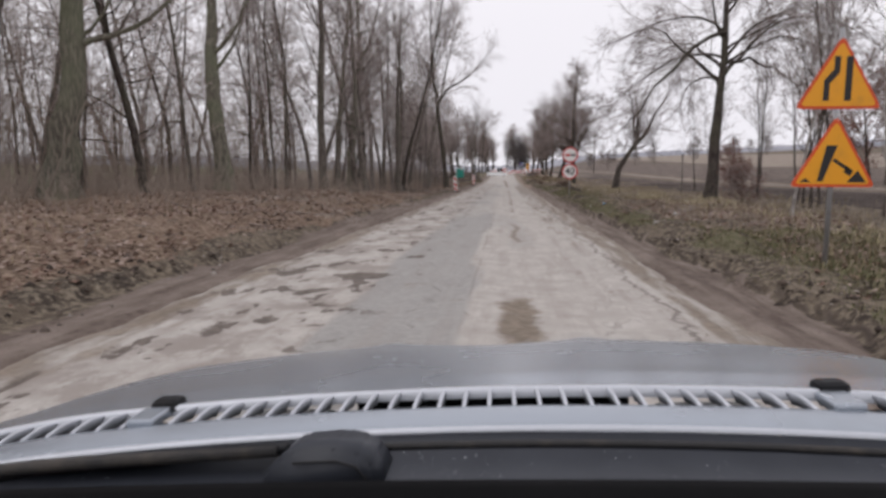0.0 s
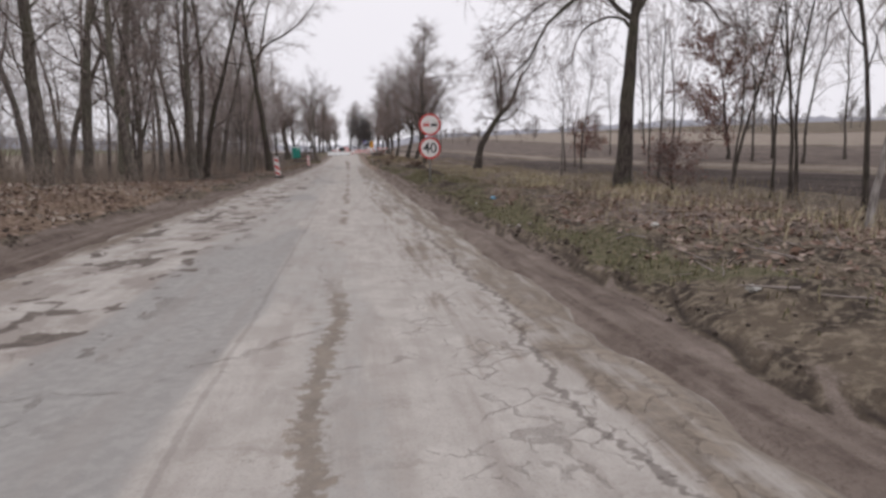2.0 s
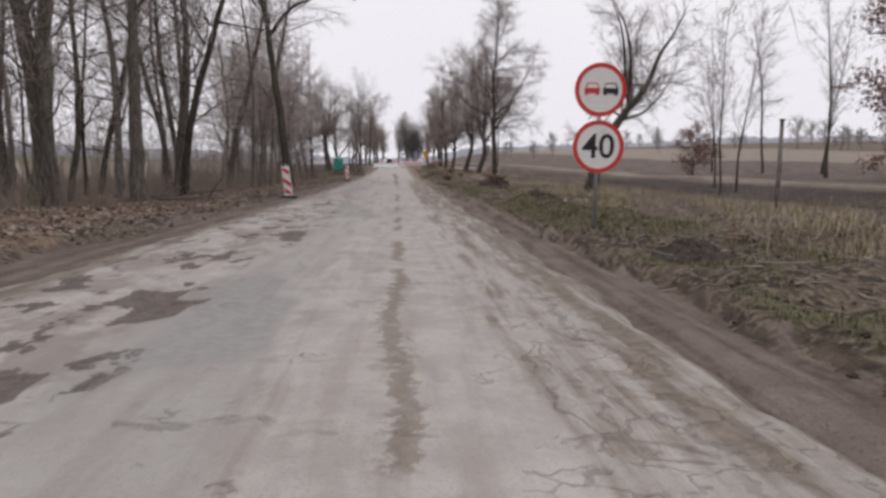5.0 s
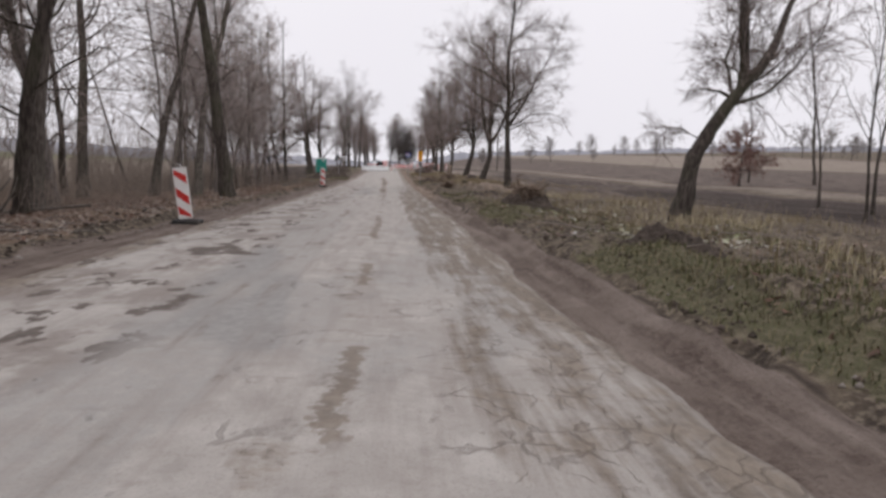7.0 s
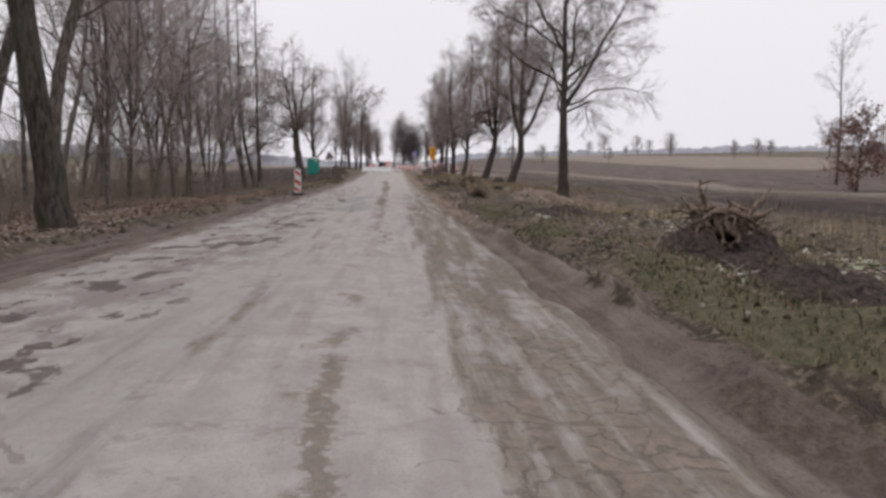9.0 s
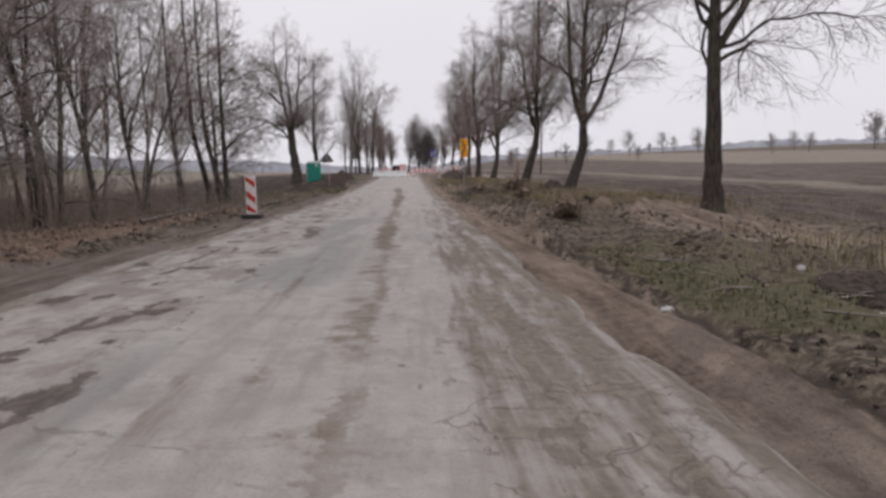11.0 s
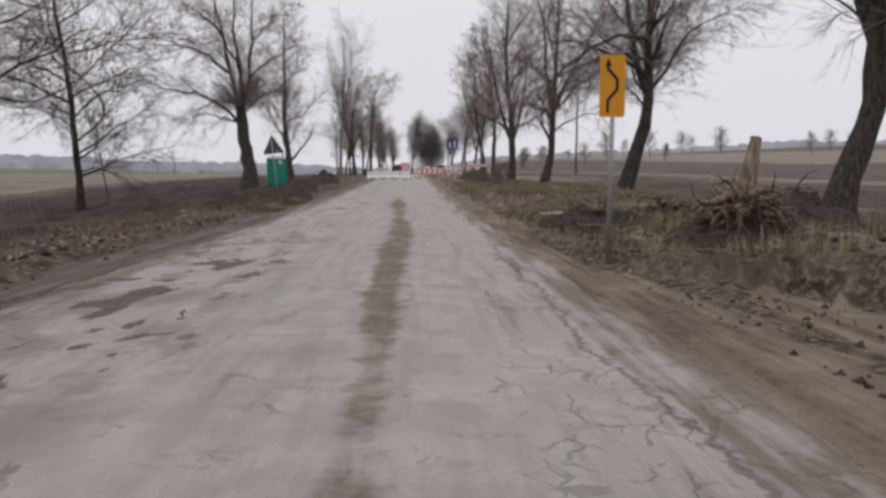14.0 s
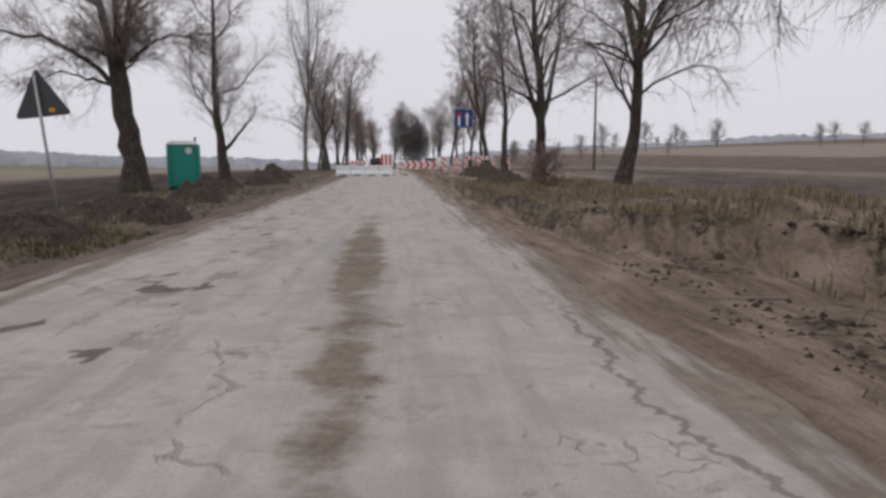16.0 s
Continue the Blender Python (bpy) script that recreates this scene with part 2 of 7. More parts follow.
soil = k.mix(k.steps(k.math("ADD", k.math("MULTIPLY", n_fine, 0.5), k.math("MULTIPLY", n_mid, 0.5)), 0.38, 0.64), (0.118, 0.090, 0.066), (0.232, 0.186, 0.140))
wob = k.math("SUBTRACT", k.math("ADD", k.math("MULTIPLY", n_fine, 0.6), k.math("MULTIPLY", n_mid, 0.5)), 0.55)
rib = k.math("MULTIPLY", k.math("SUBTRACT", k.math("ADD", k.math("MULTIPLY", n_rib, 0.5), k.math("MULTIPLY", n_mid, 0.5)), 0.5), 3.8)
streak = k.math("MULTIPLY", k.math("SUBTRACT", k.math("ADD", k.math("MULTIPLY", n_long, 0.6), k.math("MULTIPLY", n_mid, 0.4)), 0.5), 4.0)
col = k.mix(k.math("MULTIPLY", k.steps(k.math("ADD", smooth_m, wob), 0.22, 0.75), 0.85), dust, tar)
col = k.mix(k.math("MULTIPLY", k.steps(k.math("ADD", rut_m, streak), 0.45, 1.15), 0.80), col, soil)
col = k.mix(k.math("MULTIPLY", k.steps(k.math("ADD", soil_m, rib), 0.25, 0.95), 0.90), col, soil)
cr = k.math("MAXIMUM", k.math("MULTIPLY", seams(4.2, 0.010, 0.045), k.steps(k.math("ADD", crack_m, k.math("MULTIPLY", k.math("SUBTRACT", n_mid, 0.5), 4.5)), 0.65, 1.05)), k.math("MULTIPLY", seams(0.30, 0.002, 0.007), k.steps(n_mid, 0.48, 0.60)))
col = k.mix(k.math("MULTIPLY", cr, 0.36), col, (0.115, 0.092, 0.078))
col = k.mix(k.math("MULTIPLY", k.math("MULTIPLY", line(0.40, 0.35, 0.22, 0.085, 0.30), k.steps(k.math("ADD", streak_m, k.math("MULTIPLY", k.math("SUBTRACT", n_mid, 0.5), 1.6)), 0.45, 0.85)), 0.70), col, soil)
col = k.mix(k.math("MULTIPLY", k.math("MULTIPLY", line(-0.17, 0.08, 0.05, 0.022, 0.03), seam_m), 0.26), col, (0.150, 0.128, 0.112))
slit = k.math("MULTIPLY", line(1.68, 0.50, 0.42, 0.034, 0.07), edge_m)
col = k.mix(k.math("MULTIPLY", slit, 0.62), col, (0.095, 0.076, 0.065))
pits = k.math("MULTIPLY", k.steps(n_pit, 0.59, 0.62), pit_m)
hole = k.math("MAXIMUM", k.steps(k.math("ADD", hole_m, k.math("MULTIPLY", wob, 1.3)), 0.42, 0.62), pits)
col = k.mix(k.math("MULTIPLY", hole, 0.92), col, k.mix(k.steps(n_fine, 0.4, 0.6), (0.100, 0.082, 0.071), (0.150, 0.124, 0.107)))
k.bump(k.math("SUBTRACT", k.math("ADD", n_fine, k.math("MULTIPLY", n_grit, 0.5)), k.math("MULTIPLY", k.math("ADD", pits, cr), 1.2)), 0.6, 0.025)
ASPHALT = k.done(col, k.math("ADD", k.math("MULTIPLY", n_mid, 0.2), 0.74))

k = Nodes("loose_soil", 0.96, spec=0.1)
n_a, n_b = k.noise(3.0, 5.0, 0.65), k.noise(16, 4.0, 0.65)
k.bump(k.math("ADD", n_a, k.math("MULTIPLY", n_b, 0.6)), 1.0, 0.12)
SOIL = k.done(k.mix(k.steps(n_b, 0.36, 0.66), k.mix(k.steps(n_a, 0.35, 0.65), (0.038, 0.031, 0.027), (0.072, 0.058, 0.050)), (0.120, 0.096, 0.080)))
ROOT = bark_material("root_wood", (0.110, 0.078, 0.060), (0.400, 0.315, 0.245), (0.09, 0.065, 0.05), 0.5)

YELLOW = plain("sign_yellow", (0.78, 0.34, 0.012), 0.42, amount=0.18)
RED = plain("sign_red", (0.56, 0.035, 0.030), 0.42, amount=0.15)
ORANGE_RED = plain("sign_orange_red", (0.66, 0.085, 0.020), 0.42, amount=0.15)
WHITE = plain("sign_white", (0.76, 0.74, 0.72), 0.45, amount=0.18)
BLACK = plain("sign_black", (0.018, 0.017, 0.018), 0.5, amount=0.1)
BLUE = plain("sign_blue", (0.020, 0.060, 0.250), 0.42, amount=0.15)
SIGN_BACK = plain("sign_back_grey", (0.085, 0.085, 0.088), 0.5, 0.3, amount=0.3)
STEEL = plain("galvanised_steel", (0.34, 0.34, 0.345), 0.48, 0.55, amount=0.3, scale=12)
RUBBER = plain("black_rubber", (0.030, 0.029, 0.029), 0.75, amount=0.5)
TOILET_GREEN = plain("green_plastic", (0.020, 0.300, 0.235), 0.45, amount=0.22)
TOILET_WHITE = plain("white_plastic", (0.72, 0.73, 0.73), 0.45, amount=0.25)
CONCRETE = plain("concrete", (0.33, 0.32, 0.30), 0.85, amount=0.5, scale=4)
LITTER_BLUE = plain("blue_litter", (0.16, 0.36, 0.52), 0.4, amount=0.3, scale=20)
LITTER_WHITE = plain("white_litter", (0.46, 0.45, 0.42), 0.5, amount=0.3, scale=20)
CAR_SILVER = plain("silver_paint", (0.365, 0.400, 0.445), 0.26, 0.6, amount=0.12, scale=3, spec=0.5)
# lighter silver of slats and lip; also the painted glint on the cowl's edge
SILVER_GLINT = plain("bright_silver_glint", (0.52, 0.54, 0.58), 0.34, 0.25, amount=0.10, scale=8, spec=0.5)
DASH = plain("matt_black_dash", (0.004, 0.004, 0.0045), 0.8, amount=0.0, spec=0.05)
k = Nodes("scuttle_plastic", 0.42, spec=0.30)
speck = k.math("MULTIPLY", k.steps(k.noise(260, 2.0), 0.68, 0.74), k.steps(k.noise(9, 4.0, 0.65), 0.50, 0.58))
SCUTTLE = k.done(k.mix(speck, k.mix(k.noise(14, 4.0), (0.019, 0.022, 0.029), (0.040, 0.044, 0.055)), (0.42, 0.43, 0.44)))
CAR_PALE = plain("pale_paint", (0.62, 0.62, 0.63), 0.3, 0.1, amount=0.2, scale=3)
CAR_DARK = plain("dark_plastic", (0.012, 0.0125, 0.014), 0.5, amount=0.1, scale=9, spec=0.12)
CAR_GLASS = plain("dark_glass", (0.012, 0.014, 0.016), 0.08, amount=0.1, scale=3, spec=0.6)
LAMP_RED = plain("red_lens", (0.35, 0.015, 0.012), 0.2, amount=0.1)
LAMP_CLEAR = plain("clear_lens", (0.70, 0.70, 0.68), 0.15, amount=0.1)
# far woodland: distance haze is painted into the blue-grey colour
k = Nodes("far_woodland_hazed", 1.0, spec=0.0)
FAR_WOOD_HAZED = k.done(k.mix(k.steps(k.noise(0.05, 5.0, 0.7), 0.35, 0.65), (0.265, 0.268, 0.296), (0.345, 0.345, 0.372)))
DARK_FOLIAGE = leaf_material("dark_evergreen", (0.075, 0.068, 0.066), (0.115, 0.104, 0.100), (0.095, 0.086, 0.083))


# ---- mesh helpers ----
def numpy_mesh(name, verts, faces, mat, smooth=False):
    """A mesh from arrays: verts (n, 3), faces (m, 3) or (m, 4)."""
    verts, faces = np.asarray(verts, np.float32), np.asarray(faces, np.int32)
    me = bpy.data.meshes.new(name)
    m, c = faces.shape
    me.vertices.add(len(verts))
    me.vertices.foreach_set("co", verts.ravel())
    me.loops.add(m * c)
    me.loops.foreach_set("vertex_index", faces.ravel())
    me.polygons.add(m)
    me.polygons.foreach_set("loop_start", np.arange(m, dtype=np.int32) * c)
    me.polygons.foreach_set("loop_total", np.full(m, c, np.int32))
    if smooth:
        me.polygons.foreach_set("use_smooth", np.ones(m, bool))
    me.materials.append(mat)
    me.update(calc_edges=True)
    return me


def empty_thing(name, m, label, category, group="", kind=""):
    ob = new(name)
    ob.empty_display_size = 0.2
    ob.matrix_world = m
    return tagged(ob, label, category, group, kind)


def part(name, data, mat, parent, label=""):
    """Links a bmesh or a mesh as ONE object under a thing or a part."""
    if isinstance(data, bmesh.types.BMesh):
        me = bpy.data.meshes.new(name)
        data.to_mesh(me)
        data.free()
        me.materials.append(mat)
    else:
        me = data
    ob = new(name, me)
    ob.parent = parent
    return tagged(ob, label)


def b_box(x0, x1, y0, y1, z0, z1, bevel=0.0, bm=None):
    bm = bm or bmesh.new()
    r = bmesh.ops.create_cube(bm, size=1)
    vs = r["verts"]
    for v in vs:
        v.co = ((x0 + x1) / 2 + v.co.x * (x1 - x0), (y0 + y1) / 2 + v.co.y * (y1 - y0), (z0 + z1) / 2 + v.co.z * (z1 - z0))
    if bevel:
        es = list({e for v in vs for e in v.link_edges})
        bmesh.ops.bevel(bm, geom=es, offset=bevel, segments=2, affect="EDGES", profile=0.5)
    return bm


def b_tube(points, radii, sides=10, bm=None, caps=True):
    bm = bm or bmesh.new()
    rings = []
    pts = [Vector(p) for p in points]
    if isinstance(radii, (int, float)):
        radii = [radii] * len(pts)
    for i, p in enumerate(pts):
        d = (pts[min(i + 1, len(pts) - 1)] - pts[max(i - 1, 0)]).normalized()
        a = d.cross(Vector((0, 0, 1)) if abs(d.z) < 0.9 else Vector((1, 0, 0))).normalized()
        b = d.cross(a)
        rings.append([bm.verts.new(p + radii[i] * (math.cos(j * math.tau / sides) * a + math.sin(j * math.tau / sides) * b)) for j in range(sides)])
    for r0, r1 in zip(rings, rings[1:]):
        for j in range(sides):
            f = bm.faces.new((r0[j], r0[(j + 1) % sides], r1[(j + 1) % sides], r1[j]))
            f.smooth = True
    if caps:
        bm.faces.new(rings[0][::-1])
        bm.faces.new(rings[-1])
    return bm


def rounded(poly, r, n=4):
    """A polygon in the plane with rounded corners."""
    out = []
    for i, p in enumerate(poly):
        p, a, b = Vector(p), Vector(poly[i - 1]), Vector(poly[(i + 1) % len(poly)])
        u, v = (a - p).normalized(), (b - p).normalized()
        half = u.angle(v) / 2
        t = r / math.tan(half)
        s, e = p + u * t, p + v * t
        for k_ in range(n + 1):
            f = k_ / n
            out.append(tuple((1 - f) ** 2 * s + 2 * f * (1 - f) * p + f * f * e))
    return out


def b_plate(poly, y0, y1, bm=None):
    """A plate: a polygon of (x, z) from y0 to y1, facing -y."""
    bm = bm or bmesh.new()
    f = [bm.verts.new((x, y0, z)) for x, z in poly]
    b = [bm.verts.new((x, y1, z)) for x, z in poly]
    bm.faces.new(f)
    bm.faces.new(b[::-1])
    for i in range(len(poly)):
        j = (i + 1) % len(poly)
        bm.faces.new((f[j], f[i], b[i], b[j]))
    bmesh.ops.recalc_face_normals(bm, faces=bm.faces)
    return bm


def disc(r, n=32, cx=0.0, cz=0.0):
    return [(cx + r * math.cos(i * math.tau / n), cz + r * math.sin(i * math.tau / n)) for i in range(n)]


def b_ring(r0, r1, y0, y1, n=32):
    bm = bmesh.new()
    for i in range(n):
        a, b = i * math.tau / n, (i + 1) * math.tau / n
        q = [(r0 * math.cos(a), r0 * math.sin(a)), (r1 * math.cos(a), r1 * math.sin(a)), (r1 * math.cos(b), r1 * math.sin(b)), (r0 * math.cos(b), r0 * math.sin(b))]
        b_plate(q, y0, y1, bm)
    bmesh.ops.remove_doubles(bm, verts=bm.verts, dist=1e-5)
    return bm


# ---- smooth noise on the plan ----
_rng = np.random.default_rng(7)
_lattice = _rng.random((256, 256))


def vnoise(x, y):
    x, y = np.asarray(x, float), np.asarray(y, float)
    i, j = np.floor(x).astype(int), np.floor(y).astype(int)
    u, v = x - i, y - j
    u, v = u * u * (3 - 2 * u), v * v * (3 - 2 * v)
    g00, g10 = _lattice[i % 256, j % 256], _lattice[(i + 1) % 256, j % 256]
    g01, g11 = _lattice[i % 256, (j + 1) % 256], _lattice[(i + 1) % 256, (j + 1) % 256]
    return (g00 * (1 - u) + g10 * u) * (1 - v) + (g01 * (1 - u) + g11 * u) * v


def fbm(x, y, n=4):
    s, a, t = 0.0, 0.5, 0.0
    for o in range(n):
        s = s + a * vnoise(x * 2 ** o + 17.3 * o, y * 2 ** o + 9.1 * o)
        t += a
        a *= 0.5
    return s / t


def smooth(x, lo, hi):
    t = np.clip((np.asarray(x, float) - lo) / (hi - lo), 0, 1)
    return t * t * (3 - 2 * t)


# ---- the lie of the land ----
ROAD_Y = (-80, 60, 80, 90, 100, 110, 120, 130, 140, 160, 300, 2000)
ROAD_Z = (0, 0, 0.06, 0.13, 0.30, 0.50, 0.72, 0.95, 1.15, 1.45, 2.6, 4.0)


def road_z(y):
    return np.interp(y, ROAD_Y, ROAD_Z)


EDGE_L, EDGE_R = -3.05, 2.2      # asphalt
MUD_L, MUD_R = -3.95, 2.9        # trodden shoulders


def verge_foot(y):
    """Where the raised verge on the right begins."""
    return np.interp(y, (68, 72, 76, 80, 82.5, 91, 93, 95.5, 97, 98.5, 140), (2.9, 3.8, 4.0, 4.6, 2.8, 2.65, 4.5, 4.5, 3.5, 3.05, 2.95))


def foot_line(y):
    """The ragged cut edge of the turf on the right."""
    return verge_foot(y) - 0.5 * (fbm(y / 1.4, y * 0 + 5) - 0.5) - 0.25 * (fbm(y / 0.35, y * 0 + 15) - 0.5)


def land(x, y):
    """Height of the ground at (x, y)."""
    x, y = np.asarray(x, float), np.asarray(y, float)
    z = road_z(y) - 0.035
    under = smooth(x, EDGE_L - 0.25, EDGE_L + 0.15) * (1 - smooth(x, EDGE_R - 0.15, EDGE_R + 0.25))
    z = z - 0.10 * under
    rough = (fbm(x / 1.3, y / 1.3) - 0.5)
    fine = (fbm(x / 0.35 + 40, y / 0.35) - 0.5)
    # right: cut edge of the verge, hummocky strip, then the fields that climb to the skyline
    foot = foot_line(y)
    r = smooth(x, foot - 0.03, foot + 0.13)
    step = np.interp(y, (66, 72, 80, 83, 91, 93, 97, 99, 110), (0.13, 0.50, 0.44, 0.14, 0.12, 0.50, 0.46, 0.34, 0.26))
    z = z + r * (step * (1 - 0.5 * smooth(x, 7, 10)) + 0.46 * rough * smooth(x, foot, foot + 1.1) * (1 - 0.8 * smooth(x, 9, 16)) + 0.16 * fine * (1 - 0.8 * smooth(x, 9, 16)))
    z = z + (1 - r) * smooth(x, 2.4, 3.0) * (0.10 * rough + 0.07 * fine)
    z = z + 0.26 * np.exp(-((x - 3.75) / 0.38) ** 2) * (fbm(y / 1.1, y * 0 + 35) * 1.6 - 0.3) * smooth(y, 8, 13) * (1 - smooth(y, 58, 66))
    z = z + 0.17 * np.exp(-((x - 2.72 - 0.3 * (fbm(y / 1.7, y * 0 + 51) - 0.5)) / 0.13) ** 2) * smooth(y, 34, 40) * (1 - smooth(y, 60, 66)) * (0.4 + 0.9 * vnoise(y / 0.9, 8.0))
    z = z + 0.12 * np.exp(-((x - 6.2) / 1.3) ** 2) * smooth(y, 74, 84) * (0.6 + 0.8 * vnoise(y / 5, 3.0))
    z = z + 0.035 * np.clip(x - 14, 0, 60) + 0.045 * np.clip(x - 74, 0, 220)
    z = z + 0.028 * np.clip(y - 175, 0, 320) * smooth(x, 10, 80)
    z = z - 0.30 * np.exp(-((x - 4.95) / 0.50) ** 2 - ((y - 71.7) / 0.80) ** 2)
    # left: leaf bank by the wood, lower field further on
    l = smooth(-x + 0.5 * (fbm(y / 1.4, y * 0 + 25) - 0.5), -MUD_L - 0.05, -MUD_L + 0.22)
    bank = np.interp(y, (-80, 28, 42, 80, 100, 108, 140), (0.42, 0.38, -0.05, -0.15, -0.20, 0.05, 0.0))
    deep = np.interp(y, (-80, 28, 42, 85, 104, 115, 140), (0.55, 0.45, -0.30, -0.42, -0.45, -0.1, -0.1))
    out = smooth(-x, 4.2, 10.0)
    z = z + l * (0.12 + bank * smooth(-x, 3.9, 6.0) * (1 - out) + deep * out + 0.34 * rough * smooth(-x, 4.0, 5.2) * (1 - 0.6 * smooth(-x, 12, 20)) + 0.13 * fine * (1 - 0.8 * smooth(-x, 12, 20)))
    z = z + 0.019 * np.clip(-x - 60, 0, 260) * smooth(y, 40, 110)
    return z


def ground_at(x, y):
    return float(land(x, y))


# ---- ground: one sheet to the skyline ----
def spaced(stops):
    """Coordinates with a step of their own in each stretch: (start, step), ..., (end, None)."""
    out = []
    for (a, s), (b, _) in zip(stops, stops[1:]):
        out += list(np.arange(a, b - 1e-6, s))
    return np.array(out + [stops[-1][0]])


def grid_faces(nx, ny):
    i = np.arange(nx * ny).reshape(ny, nx)
    return np.stack([i[:-1, :-1], i[:-1, 1:], i[1:, 1:], i[1:, :-1]], -1).reshape(-1, 4)


gx = spaced([(-900, 60), (-300, 20), (-100, 6), (-40, 2), (-16, 0.45), (-9, 0.18), (-4.6, 0.10), (-2.8, 0.4), (1.8, 0.10), (4.4, 0.18), (9, 0.45), (16, 2), (40, 6), (100, 20), (400, 60), (1000, None)])
gy = spaced([(-120, 15), (-15, 2), (0, 0.26), (112, 0.8), (150, 4), (250, 12), (600, 60), (1600, None)])
X, Y = np.meshgrid(gx, gy)
Z = land(X, Y)
me = numpy_mesh("ground", np.stack([X, Y, Z], -1).reshape(-1, 3), grid_faces(len(gx), len(gy)), GROUND, True)
wob = fbm(X / 2.1, Y / 2.6) - 0.5
wide = fbm(X / 14, Y / 14) - 0.5
XW = X + 1.2 * wob
mud = smooth(-X - 0.7 * wob, -(EDGE_L + 0.3), -(EDGE_L + 0.2)) * (1 - smooth(-X + 0.9 * wob, 3.75, 4.15))
mud = mud + smooth(X - 0.6 * wob, 1.8, 2.0) * (1 - smooth(X + 0.8 * wob - verge_foot(Y), -0.12, 0.15))
mud = mud - 0.7 * smooth(fbm(X / 0.8 + 15, Y / 1.2), 0.50, 0.60) * smooth(X, 2.9, 3.3) * smooth(Y, 68, 72) * (X < verge_foot(Y))
mud = mud + 0.75 * smooth(fbm(X / 3.2 + 5, Y / 4.2) + 0.10 * smooth(Y, 50, 90), 0.54, 0.68) * smooth(X, 3.2, 4.2) * (1 - smooth(X, 7, 11))
leaf = smooth(-XW, 4.0, 4.5) * (1 - smooth(-X, 46, 60)) * (1 - smooth(Y, 70, 84))
grass_band = smooth(XW, 3.1, 3.5) * (1 - smooth(XW, 5.0, 6.6)) * smooth(fbm(X / 2.4 + 90, Y / 5 + 3), 0.40, 0.55) * (1 - 0.6 * smooth(Y, 14, 22) * (1 - smooth(Y, 26, 30))) * (1 - 0.85 * smooth(Y, 53, 56) * (1 - smooth(Y, 60.5, 62))) * (1 - 0.7 * smooth(Y, 66, 69))
grass_band = grass_band + 0.22 * smooth(X - verge_foot(Y) + 0.3 * wob, 0.15, 0.3) * (1 - smooth(X, 6.5, 8)) * smooth(Y, 70, 73) * (1 - 0.8 * smooth(Y, 80, 83) * (1 - smooth(Y, 90, 92)))
turf = smooth(X - foot_line(Y), 0.06, 0.16) * (1 - smooth(X - foot_line(Y) + 0.6 * wob, 0.7, 1.2)) * (1 - smooth(Y, 64, 68)) * smooth(fbm(X / 1.6 + 22, Y / 2.6 + 8), 0.36, 0.48)
grass_band = np.clip(0.48 * grass_band + 0.62 * turf, 0, 1)
grass_left = smooth(-XW, 4.3, 5.2) * (1 - smooth(-XW, 7, 9)) * smooth(Y, 84, 92) * 0.55
grass = np.clip(grass_band + grass_left, 0, 1)
right = smooth(X + 0.8 * wob, 13, 15)
plough = right * (1 - smooth(X + 5 * wide, 62, 70)) * (1 - smooth(X + 2 * wob, 21, 23) * (1 - smooth(X + 2 * wob, 26, 28)))
plough = plough + 0.8 * smooth(X + wob, 9, 11) * (1 - smooth(X, 13, 15)) * smooth(Y, 60, 75)
plough = plough + smooth(-X + wob, 4.6, 6.0) * smooth(Y, 82, 92) * (1 - smooth(-X, 12, 14)) + smooth(-X + wob, 9.5, 11.5) * (1 - smooth(-X + 4 * wide, 18, 21)) * smooth(Y, 58, 74)
tan = smooth(X + 5 * wide, 66, 72) * (1 - smooth(X + 20 * wide, 130, 150)) + 0.6 * smooth(X + 2 * wob, 21, 23) * (1 - smooth(X + 2 * wob, 26, 28))
tan = tan + smooth(-X + 4 * wide, 19, 22) * (1 - smooth(-X + 10 * wide, 60, 70)) * smooth(Y, 58, 74)
tan = tan + 0.9 * smooth(X + wob, 2.6, 3.6) * (1 - smooth(X + 2 * wob, 16, 20)) * smooth(Y + 2 * wob, 121, 125) * (1 - smooth(Y, 150, 156))
tan = tan + np.exp(-((Y - 90.8 - 0.15 * (X - 5)) / 0.8) ** 4) * smooth(X + wob, 4.2, 5.2) * (1 - smooth(X, 12, 15))
green = 0.12 * smooth(X + 20 * wide, 150, 190) + smooth(-X + 10 * wide, 62, 72) * (1 - smooth(-X + 20 * wide, 190, 220))
dark_earth = smooth(X + 0.8 * wob, 13, 14.5) * (1 - smooth(X + 1.5 * wob, 20, 22)) * (1 - 0.5 * smooth(Y, 60, 75)) + 0.8 * smooth(-X + wob, 4.4, 6.5) * (1 - smooth(-X + 4 * wide, 17, 20)) * smooth(Y, 84, 92)
dug = smooth(X - verge_foot(Y) + 0.5 * wob, -0.10, 0.02) * (1 - smooth(X - verge_foot(Y) + 0.8 * wob, 0.30, 0.60)) * smooth(Y, 64, 69)
dug = dug + 0.9 * smooth(fbm(X / 1.7 + 45, Y / 2.1 + 12), 0.54, 0.62) * smooth(X, 3.2, 3.8) * (1 - smooth(X, 8, 10)) * smooth(Y, 56, 62)
cut = smooth(X - foot_line(Y), -0.06, 0.0) * (1 - smooth(X - foot_line(Y), 0.05, 0.12)) * (1 - smooth(Y, 66, 70))
# darker earth in places on the dug bank and along the turf's cut edge
dark_earth = np.clip(dark_earth + 0.24 * dug + 0.62 * cut, 0, 1)
mud = mud * (1 - cut * (X > 2.4))
grass = grass * (1 - 0.9 * np.clip(dug, 0, 1))
